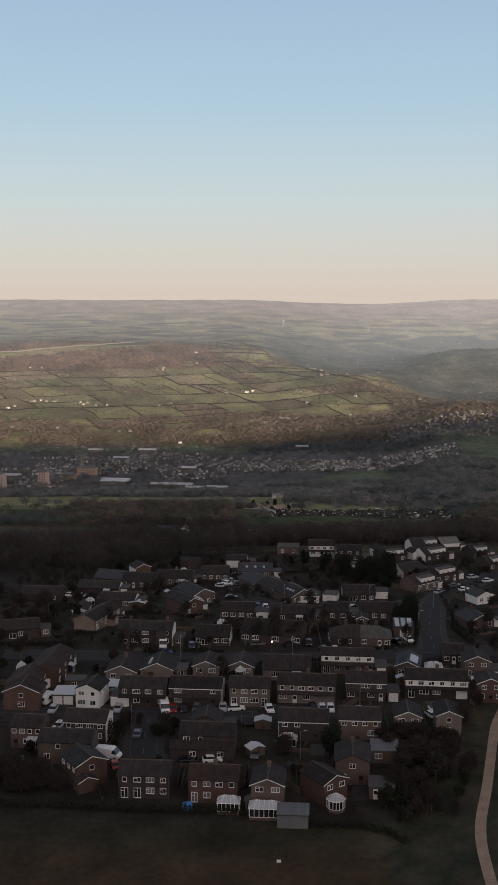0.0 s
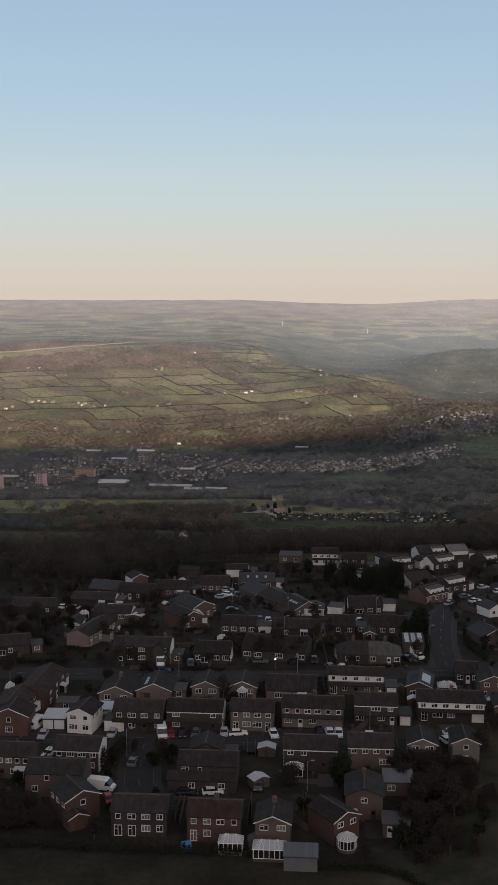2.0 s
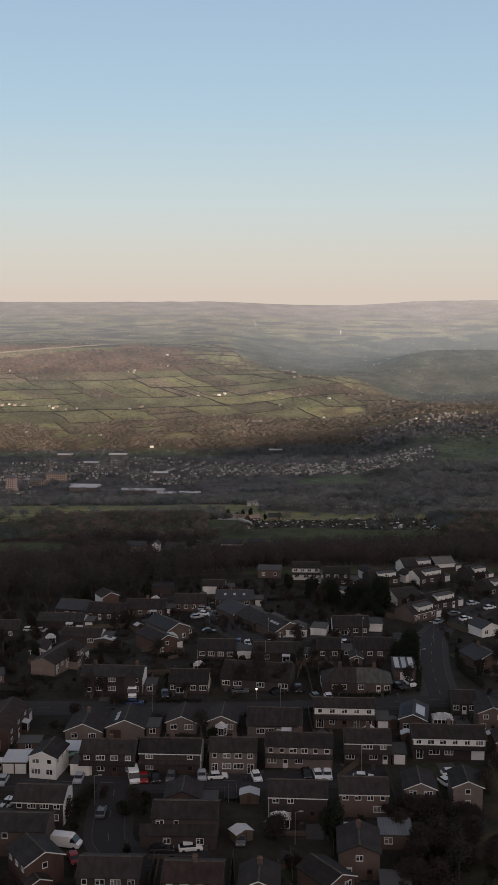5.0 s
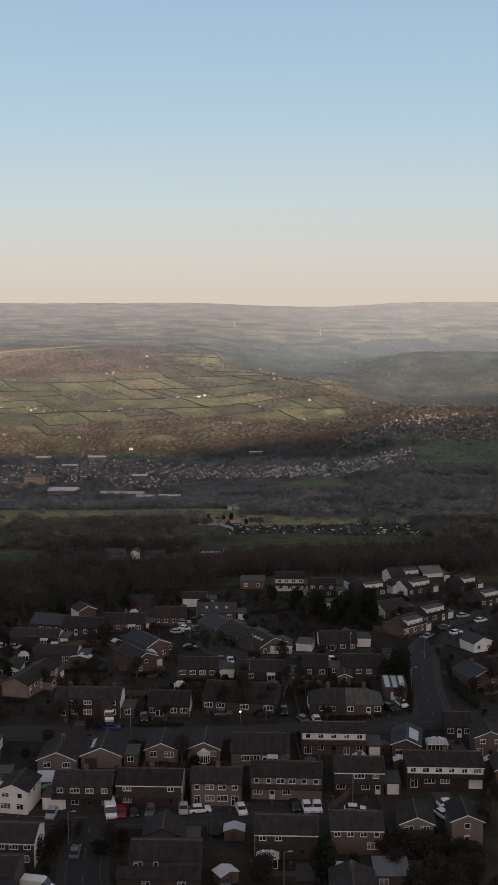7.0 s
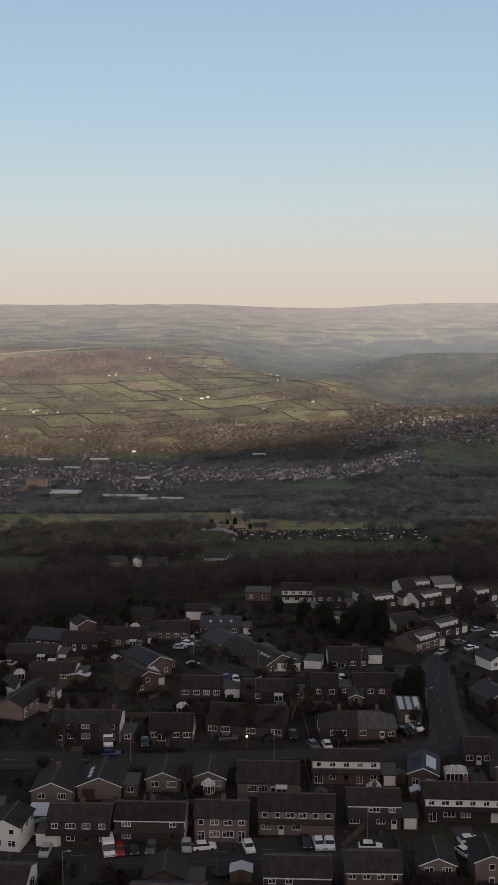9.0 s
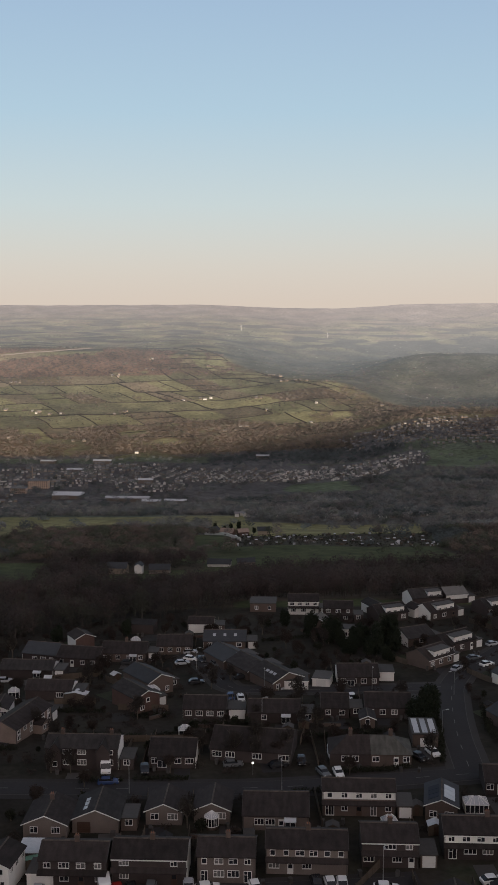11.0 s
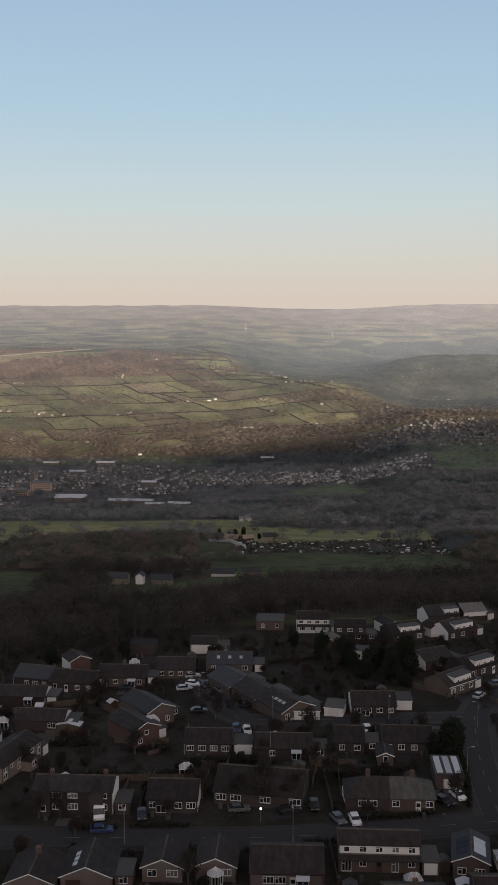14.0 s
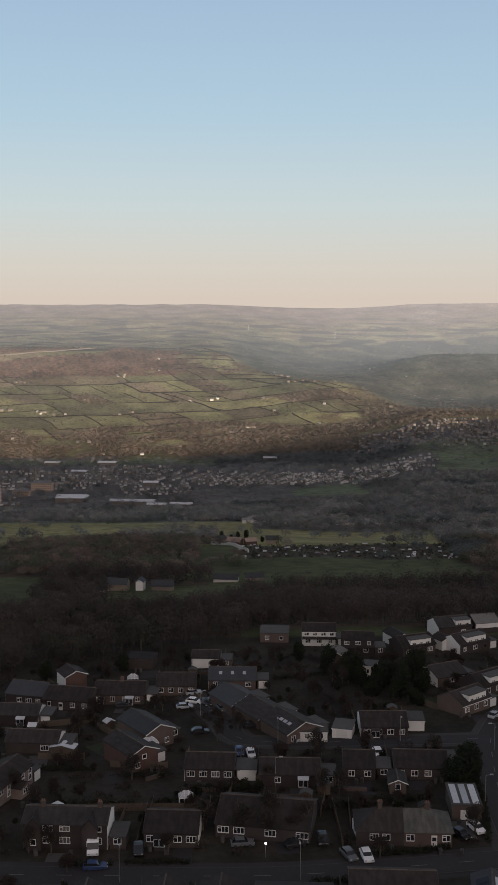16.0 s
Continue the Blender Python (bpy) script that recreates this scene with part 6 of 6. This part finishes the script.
def woods(name, y0, y1, step, r, tall, n, size, tones, label, trunks=False, seed=1, need=0.0, top=0.29, far=False, calm=1.0):
    plants = Plants(seed)
    rng = plants.dice
    y = y0
    while y < y1:
        x = -top * y
        while x < top * y:
            px, py = x + rng.uniform(-0.6, 0.6) * step, y + rng.uniform(-0.6, 0.6) * step
            w = wooded(px, py)
            if rng.random() < w and w > need:
                z, h, s = ground(px, py), tall * rng.uniform(0.6, 1.2), rng.uniform(0.7, 1.25)
                t = rng.choice(tones)
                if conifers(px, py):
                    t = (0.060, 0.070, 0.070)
                k = rng.uniform(0.85, 1.15) * (1 + 0.4 * blob(px, py, 60, 51))
                plants.crown(px, py, z, r * s, h, n, size * s, [c * k for c in t], calm)
                if trunks:
                    plants.piece([(px - 0.09, py, z - 1), (px + 0.09, py, z - 1), (px + 0.05, py, z + h * 0.7), (px - 0.05, py, z + h * 0.7)], [(0, 1, 2, 3)], (0.05, 0.043, 0.038))
            x += step
        y += step * 0.9
    return plants.mesh(name, far, label)


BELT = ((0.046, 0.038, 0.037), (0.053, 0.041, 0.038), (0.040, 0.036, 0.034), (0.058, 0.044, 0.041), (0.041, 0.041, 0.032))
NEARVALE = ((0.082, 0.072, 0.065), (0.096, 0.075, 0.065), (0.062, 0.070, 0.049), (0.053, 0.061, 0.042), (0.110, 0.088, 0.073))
# valley trees greyed and lightened in colour to stand in for haze
HAZY_VALE = ((0.122, 0.122, 0.122), (0.136, 0.130, 0.126), (0.108, 0.116, 0.118), (0.096, 0.108, 0.094), (0.150, 0.141, 0.130), (0.085, 0.097, 0.097))
HILL = ((0.076, 0.062, 0.053), (0.086, 0.068, 0.057), (0.068, 0.058, 0.050), (0.062, 0.060, 0.045), (0.096, 0.078, 0.065))
MOOR = ((0.066, 0.047, 0.043), (0.072, 0.052, 0.046), (0.058, 0.046, 0.042), (0.053, 0.048, 0.040))
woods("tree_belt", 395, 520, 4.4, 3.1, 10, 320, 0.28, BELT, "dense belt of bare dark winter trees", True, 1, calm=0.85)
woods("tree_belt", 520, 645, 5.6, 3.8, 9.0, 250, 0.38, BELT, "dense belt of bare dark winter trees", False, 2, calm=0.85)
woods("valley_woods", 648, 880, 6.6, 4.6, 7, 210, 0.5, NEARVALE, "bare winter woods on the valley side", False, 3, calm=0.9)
woods("valley_woods", 880, 1250, 9.0, 5.4, 9, 130, 0.75, HAZY_VALE, "bare winter woods on the valley side", False, 13)
woods("valley_woods", 1250, 1850, 12.0, 7.0, 10, 120, 0.95, HAZY_VALE, "bare winter woods on the valley side", False, 4)
woods("valley_woods", 1850, 2270, 13.0, 6.5, 9, 110, 0.95, HAZY_VALE, "bare winter woods on the valley floor", False, 5)
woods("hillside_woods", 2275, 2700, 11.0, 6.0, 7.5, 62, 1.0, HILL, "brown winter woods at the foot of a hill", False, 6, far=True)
woods("hillside_woods", 2700, 3170, 12.0, 5.5, 6.5, 50, 1.05, HILL, "brown copses between fields on a hill", False, 7, need=0.3, far=True)
woods("moor_woods", 3170, 3490, 12.0, 6.5, 6.0, 50, 1.2, MOOR, "russet winter woods along the edge of the moor", False, 8, need=0.3, far=True)


def far_copses():
    """Dark shelter belts, hedges and pale specks of houses on the far hills."""
    plants = Plants(12)
    rng = plants.dice
    for _ in range(520):
        y = rng.uniform(3500, 4560)
        x = rng.uniform(-0.28, 0.28) * y
        a, l = rng.gauss(0.12, 0.35), rng.uniform(3, 22)
        for k in range(int(l)):
            px, py = x + k * 9 * math.cos(a) + rng.uniform(-5, 5), y + k * 9 * math.sin(a) + rng.uniform(-6, 6)
            # belts behind the spur are painted darker for the shade there
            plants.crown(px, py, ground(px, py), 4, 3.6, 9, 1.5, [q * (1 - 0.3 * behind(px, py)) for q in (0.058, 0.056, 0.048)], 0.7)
    for _ in range(420):
        y = rng.uniform(2550, 3950)
        x, a, l = rng.uniform(-0.02, 0.28) * y, rng.gauss(0.25, 0.45), rng.uniform(4, 20)
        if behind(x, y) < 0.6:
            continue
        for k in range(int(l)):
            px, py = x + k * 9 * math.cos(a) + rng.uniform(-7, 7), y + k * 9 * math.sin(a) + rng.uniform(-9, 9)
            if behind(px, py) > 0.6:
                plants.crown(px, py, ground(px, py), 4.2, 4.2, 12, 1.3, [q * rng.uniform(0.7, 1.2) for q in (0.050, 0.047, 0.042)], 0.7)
    for _ in range(260):
        y = rng.uniform(2900, 4400)
        x = rng.gauss(rng.choice((-0.18, -0.05, 0.05, 0.13, 0.17, 0.2)), 0.02) * y
        if y > 3450 or behind(x, y) > 0.6:
            plants.crown(x, y, ground(x, y), 4, 3.5, 4, 1.5, rng.choice(((0.26, 0.25, 0.23), (0.20, 0.185, 0.17))))
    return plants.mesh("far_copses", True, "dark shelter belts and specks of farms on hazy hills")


far_copses()


def walls_on_hill():
    """Dark field walls along the edges of the walled fields, with hedge trees here and there."""
    plants = Plants(3)
    rng = plants.dice
    lines = []
    for j in range(18, 33):
        wide = strip_width(j)
        for i in range(-30, 46):
            a, b = i * wide - 31 * j, j * DEEP
            lines.append(((a, b), (a + wide, b)))
            lines.append(((a, b), (a, b + DEEP)))
            if (i * 7 + j * 13) % 5 == 0:
                lines.append(((a + wide * 0.5, b), (a + wide * 0.42, b + DEEP)))
            elif (i * 7 + j * 13) % 5 == 2:
                lines.append(((a, b + DEEP * 0.45), (a + wide, b + DEEP * 0.5)))
    for (a0, b0), (a1, b1) in lines:
        x, y = ungrain((a0 + a1) / 2, (b0 + b1) / 2)
        if abs(x) > 0.28 * y or not 2440 < y < 3560 or behind(x, y) > 0.3 or (y > 3190 and x < -0.03 * y) or rng.random() < 0.28:
            continue
        n = max(2, int(math.hypot(a1 - a0, b1 - b0) / 11))
        pts = [ungrain(a0 + (a1 - a0) * k / n, b0 + (b1 - b0) * k / n) for k in range(n + 1)]
        px, py = -(pts[-1][1] - pts[0][1]), pts[-1][0] - pts[0][0]
        s = rng.uniform(0.7, 1.6) / math.hypot(px, py)
        px, py, h, hedge_line = px * s, py * s, rng.uniform(1.2, 3.0), rng.random() < 0.55
        verts, tone = [], rng.uniform(0.6, 1.1)
        for x, y in pts:
            z = ground(x, y)
            verts += [(x - px, y - py, z - 0.5), (x, y, z + h * rng.uniform(0.7, 1.2)), (x + px, y + py, z - 0.5)]
        plants.piece(verts, [q for k in range(n) for q in ((3 * k, 3 * k + 1, 3 * k + 4, 3 * k + 3), (3 * k + 1, 3 * k + 2, 3 * k + 5, 3 * k + 4))], (0.030 * tone, 0.026 * tone, 0.022 * tone))
        if hedge_line:
            for x, y in pts:
                if rng.random() < 0.75:
                    plants.crown(x + rng.uniform(-4, 4), y + rng.uniform(-3, 3), ground(x, y) - 0.5, rng.uniform(2, 3.6), rng.uniform(3, 6), 18, 1.0, [q * rng.uniform(0.8, 1.3) for q in (0.048, 0.040, 0.033)], 0.6)
    for _ in range(900):
        y = rng.uniform(2560, 3420)
        x = rng.uniform(-0.26, 0.2) * y
        if behind(x, y) < 0.3 and wooded(x, y) < 0.3:
            for _ in range(rng.choice((1, 1, 2, 4, 7))):
                px, py = x + rng.gauss(0, 12), y + rng.gauss(0, 9)
                plants.crown(px, py, ground(px, py) - 0.4, rng.uniform(2, 3.4), rng.uniform(3.5, 6), 16, 1.0, [q * rng.uniform(0.8, 1.3) for q in (0.050, 0.043, 0.034)], 0.6)
    return plants.mesh("field_walls", True, "dark dry-stone walls and hedges between fields", "field wall")


walls_on_hill()


# ---- buildings in the valley
def cottage(v, f, idx, x, y, yaw, w, d, h, m_wall, m_roof):
    """Adds a gabled building to lists: walls and roof with overhang."""
    c, s, z = math.cos(yaw), math.sin(yaw), ground(x, y)
    r = d * 0.33
    pts = [(-w / 2, -d / 2, -3), (w / 2, -d / 2, -3), (w / 2, d / 2, -3), (-w / 2, d / 2, -3), (-w / 2, -d / 2, h), (w / 2, -d / 2, h), (w / 2, d / 2, h), (-w / 2, d / 2, h), (-w / 2, 0, h + r), (w / 2, 0, h + r)]
    e = 0.4
    pts += [(-w / 2 - e, -d / 2 - e, h - 0.2), (w / 2 + e, -d / 2 - e, h - 0.2), (w / 2 + e, 0, h + r + 0.15), (-w / 2 - e, 0, h + r + 0.15), (w / 2 + e, d / 2 + e, h - 0.2), (-w / 2 - e, d / 2 + e, h - 0.2)]
    k = len(v)
    v += [(x + c * a - s * b, y + s * a + c * b, z + q) for a, b, q in pts]
    for q, m in (((0, 1, 5, 4), m_wall), ((1, 2, 6, 9, 5), m_wall), ((2, 3, 7, 6), m_wall), ((3, 0, 4, 8, 7), m_wall), ((10, 11, 12, 13), m_roof), ((13, 12, 14, 15), m_roof)):
        f.append(tuple(k + i for i in q))
        idx.append(m)


WALL_PALE = mat("pale_rendered_walls", (0.42, 0.40, 0.37), 0.85, var=0.3, island=True)
TOWN_MATS = (STONE_DARK, STONE, WALL_PALE, ROOF_FAR)


def settlement(name, label, rows, seed, pale=0.0, gaps=0.2, walls=(0, 1, 2, 2)):
    """Rows of houses: each row has a bearing, a distance, a length, a heading and a number of lines."""
    rng = random.Random(seed)
    v, f, idx = [], [], []
    for u, y0, length, yaw, lines, gap in rows:
        a = radians(yaw)
        for line in range(lines):
            for k in range(int(length / 8)):
                if rng.random() < gaps:
                    continue
                p, q = (k * 8 - length / 2), (line - lines / 2) * gap
                x, y = u * y0 + p * math.cos(a) - q * math.sin(a) + rng.uniform(-2, 2), y0 + p * math.sin(a) + q * math.cos(a) + rng.uniform(-3, 3)
                # a share of roofs take the pale wall colour, for sky sheen on slate
                cottage(v, f, idx, x, y, a + rng.choice((0, 0, 0, 1.57)) + rng.uniform(-0.1, 0.1), rng.uniform(3.6, 6.5), rng.uniform(3.6, 5), rng.uniform(2.4, 3.6), 2 if rng.random() < pale else rng.choice(walls), 2 if rng.random() < 0.45 * pale else 3)
    ob = raw(name, v, f, TOWN_MATS[0])
    for m in TOWN_MATS[1:]:
        ob.data.materials.append(m)
    ob.data.polygons.foreach_set("material_index", idx)
    return tagged(ob, label, "houses", kind="stuff")


settlement("valley_town", "stone terraced houses filling the valley floor", [(-0.24, 1560, 130, 10, 9, 26), (-0.19, 1600, 150, 5, 7, 24), (-0.14, 1640, 140, 0, 4, 26), (-0.22, 1850, 180, 12, 8, 30), (-0.15, 2020, 190, 5, 8, 30), (-0.08, 2080, 150, -10, 9, 28), (-0.02, 2040, 150, 70, 9, 26), (0.02, 1985, 130, 68, 8, 22), (-0.05, 1900, 120, 10, 5, 26)], 1)
settlement("housing_estate", "pale houses of an estate in the valley", [(0.05, 1960, 130, 62, 8, 24), (0.09, 1935, 120, 58, 8, 26), (0.125, 1950, 110, 55, 7, 24), (0.16, 1990, 120, 10, 5, 26), (0.185, 2050, 70, 5, 3, 26)], 2, 0.55)
settlement("housing_estate", "houses of an estate at the foot of the spur", [(0.155, 2330, 150, -4, 6, 28), (0.19, 2300, 150, 3, 8, 28), (0.225, 2290, 170, 6, 10, 28), (0.26, 2300, 170, 6, 10, 28)], 3, 0.04, 0.42, (0, 1, 1, 3))
settlement("roadside_cottages", "cottages and sheds beyond the fields", [(0.12, 1120, 220, 2, 2, 26), (0.19, 1130, 160, 2, 2, 26)], 6)


def farm(px, py, n, seed):
    rng = random.Random(seed)
    for k in range(n):
        x, y, yaw = px + rng.uniform(-9, 9) + (k - n / 2) * 14, py + rng.uniform(-14, 14), rng.uniform(-0.8, 0.8)
        v, f, idx = [], [], []
        w, d, h = rng.uniform(5, 10), rng.uniform(4.5, 6), rng.uniform(2.2, 3.6)
        ob = thing("farmhouse", x, y, 0, "pale stone farmhouse on the sunlit hillside", "farmhouse", "farms on the hill", z=0)
        ob.matrix_basis = Matrix()
        cottage(v, f, idx, x, y, yaw, w, d, h, 0, 1)
        for nm, m, which in (("wall", rng.choice((STONE, STONE, WALL_PALE)), 0), ("roof", ROOF_FAR, 1)):
            raw(nm, v, [q for q, i in zip(f, idx) if i == which], m, ob)


farm(-571, 2794, 3, 0)
farm(-512, 2794, 4, 1)
farm(-426, 2766, 3, 2)
farm(-373, 2750, 2, 3)
farm(-205, 2750, 3, 4)
farm(-539, 2472, 2, 5)
farm(-443, 2466, 1, 6)
farm(-280, 2446, 2, 7)
farm(-526, 3110, 3, 8)
farm(-635, 3206, 3, 9)
farm(-252, 3172, 3, 10)
farm(-163, 3236, 2, 11)
farm(-222, 2306, 1, 12)
farm(59, 2520, 2, 13)
farm(101, 2564, 2, 14)
farm(243, 2588, 1, 15)
farm(7, 2904, 3, 16)
farm(283, 2750, 1, 17)
farm(250, 3064, 5, 18)
farm(201, 3196, 3, 19)
farm(135, 2858, 2, 20)
farm(-136, 2306, 1, 21)
farm(-607, 2722, 2, 22)
farm(-62, 2870, 1, 23)
farm(16, 3276, 2, 24)
farm(157, 2704, 1, 25)
farm(442, 2740, 1, 26)
farm(-159, 3340, 2, 27)
farm(-327, 2112, 1, 28)
farm_trees = Plants(44)
for ob in list(bpy.data.objects):
    if ob.name.startswith("farmhouse"):
        c = ob.children[0].data.vertices[0].co
        for _ in range(5):
            x, y = c.x + farm_trees.dice.uniform(-22, 22), c.y + farm_trees.dice.uniform(-8, 16)
            farm_trees.crown(x, y, ground(x, y), 4.2, 6.0, 34, 0.95, farm_trees.dice.choice(HILL), 0.6)
farm_trees.mesh("farm_trees", True, "bare trees sheltering farms on the hill")


def big_shed(x, y, yaw, w, d, h, label, roof=None, wall=None):
    ob = thing("industrial_shed", x, y, yaw, label, "industrial shed", "valley works")
    bm = bmesh.new()
    box(bm, -w / 2, w / 2, -d / 2, d / 2, -4, h)
    part("wall", bm, wall or STONE_DARK, ob)
    bm = bmesh.new()
    n = max(1, int(d / 14))
    for k in range(n):
        a, b = -d / 2 + d * k / n, -d / 2 + d * (k + 1) / n
        prism(bm, [(a - 0.2, h), ((a + b) / 2, h + (b - a) * 0.16), (b + 0.2, h)], -w / 2 - 0.4, w / 2 + 0.4, "x")
    part("roof", bm, roof or SHED_ROOF, ob)
    return ob


def block(x, y, yaw, w, d, h, rows, cols, label, name, wall):
    """A tall building with rows of windows."""
    ob = thing(name, x, y, yaw, label, name.replace("_", " "), "valley works")
    bm = bmesh.new()
    box(bm, -w / 2, w / 2, -d / 2, d / 2, -5, h)
    part("wall", bm, wall, ob)
    bm = bmesh.new()
    box(bm, -w / 2 - 0.4, w / 2 + 0.4, -d / 2 - 0.4, d / 2 + 0.4, h, h + 0.9)
    part("roof", bm, ROOF_FAR, ob)
    for r in range(rows):
        for c in range(cols):
            wd = w / cols * 0.5
            shared("window", cached(("far_window", round(wd, 1), round(h / rows, 1)), lambda bm: box(bm, -wd / 2, wd / 2, -0.08, 0.05, 0, h / rows * 0.5), GLASS), ob, pose(-w / 2 + w * (c + 0.5) / cols, -d / 2, h * (r + 0.3) / rows))
    return ob


# both wall colours are lightened and warmed to stand in for low sun
MILL = mat("sunlit_mill_stone", (0.42, 0.31, 0.24), 0.85, var=0.2)
TOWER = mat("sunlit_tower_brick", (0.50, 0.37, 0.32), 0.85, var=0.2)


def farm_wall(x0, y0, x1, y1):
    l = math.hypot(x1 - x0, y1 - y0)
    ob = thing("farm_wall", x0, y0, math.degrees(math.atan2(y1 - y0, x1 - x0)), "long white rendered wall beside a farm lane", "wall")
    bm = bmesh.new()
    zs = [ground(x0 + (x1 - x0) * k / 6, y0 + (y1 - y0) * k / 6) - ground(x0, y0) for k in range(7)]
    prism(bm, [(l * k / 6, zs[k] - 2.0) for k in range(7)] + [(l * k / 6, zs[k] + 2.2) for k in range(6, -1, -1)], -0.3, 0.3, "y")
    part("wall", bm, WALL_PALE, ob)


def mill_chimney(x, y, h):
    ob = thing("mill_chimney", x, y, 0, "tall tapering stone mill chimney", "chimney")
    bm = bmesh.new()
    tube(bm, (0, 0, -3), (0, 0, h), 1.9, 1.1, 12)
    part("shaft", bm, STONE, ob)
    bm = bmesh.new()
    tube(bm, (0, 0, h), (0, 0, h + 1), 1.5, 1.5, 12)
    part("cap", bm, STONE_DARK, ob)


big_shed(-224, 1778, -6, 48, 26, 7, 'large works shed with a pale flat roof')
big_shed(-127, 1748, -6, 70, 16, 6, 'long works shed with a pale roof')
big_shed(-88, 1720, -6, 30, 14, 5, 'pale-roofed works shed in the valley')
big_shed(-51, 1720, -6, 34, 14, 5, 'pale-roofed works shed in the valley')
big_shed(-109, 1932, -6, 26, 14, 6, 'pale-roofed works shed in the valley')
big_shed(-210, 2202, -6, 36, 16, 7, 'grey works shed in the valley')
big_shed(-414, 1842, -6, 34, 18, 7, 'pale-roofed works shed in the valley')
big_shed(-251, 2088, -6, 30, 14, 5, 'grey works shed in the valley')
big_shed(-320, 2220, -6, 30, 14, 5, 'grey works shed in the valley')
big_shed(112, 2224, -6, 26, 12, 6, 'long pale building beside a housing estate')
block(-340, 1754, -20, 13, 13, 24, 8, 4, 'tower block of flats, walls tinted pink for low sun', 'tower_block', TOWER)
block(-406, 1730, -20, 13, 13, 24, 8, 4, 'tower block of flats, walls tinted pink for low sun', 'tower_block', TOWER)
block(-287, 1882, -8, 34, 14, 14, 4, 10, 'tall buff stone textile mill', 'mill', MILL)
block(-312, 1830, -8, 26, 14, 9, 2, 8, 'lower stone wing of a textile mill', 'mill', MILL)
farm_wall(-4, 871, 19, 741)
mill_chimney(-302, 1910, 34)


def mast(x, y, h):
    """A slim white turbine at rest on the far hills."""
    ob = thing("wind_turbine", x, y, 0, "slim pale wind turbine on the far moor", "wind turbine", "far wind turbines")
    bm = bmesh.new()
    tube(bm, (0, 0, -2), (0, 0, h), 0.55, 0.3, 8)
    part("tower", bm, UPVC, ob)
    for k in range(3):
        bm = bmesh.new()
        a = radians(90 + 120 * k + x)
        tube(bm, (0, -1.2, h), (h * 0.42 * math.cos(a), -1.2, h + h * 0.42 * math.sin(a)), 0.25, 0.12, 4)
        part("blade", bm, UPVC, ob)


for mx, my, mh in ((135, 4201, 21), (459, 4137, 19)):
    mast(mx, my, mh)


# ---- allotments and the farm in the fields below the tree belt
rng = random.Random(17)
for k in range(130):
    x, y = rng.uniform(14, 150), rng.choice((712, 724, 737, 750, 765, 780, 793)) + rng.uniform(-4, 4)
    ob = thing("allotment_shed", x, y, rng.uniform(-20, 20), "small pale shed or glasshouse on an allotment plot", "shed", "allotment sheds")
    w, d, h = rng.uniform(0.9, 2.3), rng.uniform(1.0, 1.8), rng.uniform(0.7, 1.4)
    bm = bmesh.new()
    box(bm, -w / 2, w / 2, -d / 2, d / 2, -1, h)
    part("wall", bm, rng.choice((FENCE, FENCE, LEAD, CONSERV)), ob)
    bm = bmesh.new()
    prism(bm, [(-d / 2 - 0.1, h), (0, h + 0.45), (d / 2 + 0.1, h)], -w / 2 - 0.1, w / 2 + 0.1, "x")
    part("roof", bm, rng.choice((SHED_ROOF, CONSERV, FLAT, FLAT, FENCE)), ob)
v, f = [], []
for k in range(700):
    x, y = rng.uniform(14, 155), rng.uniform(706, 800)
    twigs(v, f, x, y, ground(x, y) + 0.5, 1.6, 0.9, 12, 0.6, rng, 0.4)
tagged(raw("allotment_beds", v, f, HEDGE), "dark hedges and beds between allotment plots", "allotment", kind="stuff")
for x, y, yaw, w, d, h, wall in ((13, 852, -22, 10, 7, 3.5, BRICK_RED), (24, 850, 15, 8, 6, 3.5, BRICK_RED), (2, 868, 40, 9, 7, 4, STONE_DARK), (40, 858, 0, 9, 7, 4, STONE), (4, 625, -8, 12, 6, 2.0, WALL_PALE), (18, 627, 4, 9, 5, 2.0, STONE_DARK), (-47, 600, -10, 9.5, 6.5, 3.6, STONE), (-36.5, 599, 84, 6.0, 3.6, 4.4, WHITE), (-26, 597, -4, 10, 6, 2.8, STONE_DARK), (-55, 592, 12, 6, 4, 2.2, STONE_DARK)):
    v, f, idx = [], [], []
    ob = new("farm_building")
    tagged(ob, "stone and brick farm building in the fields below the wood", "farm building", "farm buildings")
    cottage(v, f, idx, x, y, radians(yaw), w, d, h, 0, 1)
    raw("wall", v, [q for q, i in zip(f, idx) if i == 0], wall, ob)
    raw("roof", v, [q for q, i in zip(f, idx) if i == 1], SLATE if wall is not BRICK_RED else BRICK_BUFF, ob)
strip("path_2", [(-12, 850), (0, 832), (16, 822), (30, 826), (80, 836), (150, 846)], 4.0, TRACK, 0.12, label="pale farm lane between fields", category="lane")
strip("path_3", [(-22, 872), (-6, 850), (9, 838)], 3.0, TRACK, 0.16, label="pale farm lane beside a wall", category="lane")
strip("path_4", [(-40, 960), (-28, 985), (0, 1000), (20, 985)], 5.0, TRACK, 0.2, label="pale curving farm lane in a field", category="lane")
strip("moor_road", [(-774, 3352), (-676, 3372), (-573, 3398), (-470, 3424), (-391, 3444), (-321, 3470)], 12.0, GRIT, 1.5, label="pale road along the edge of the moor", category="lane")
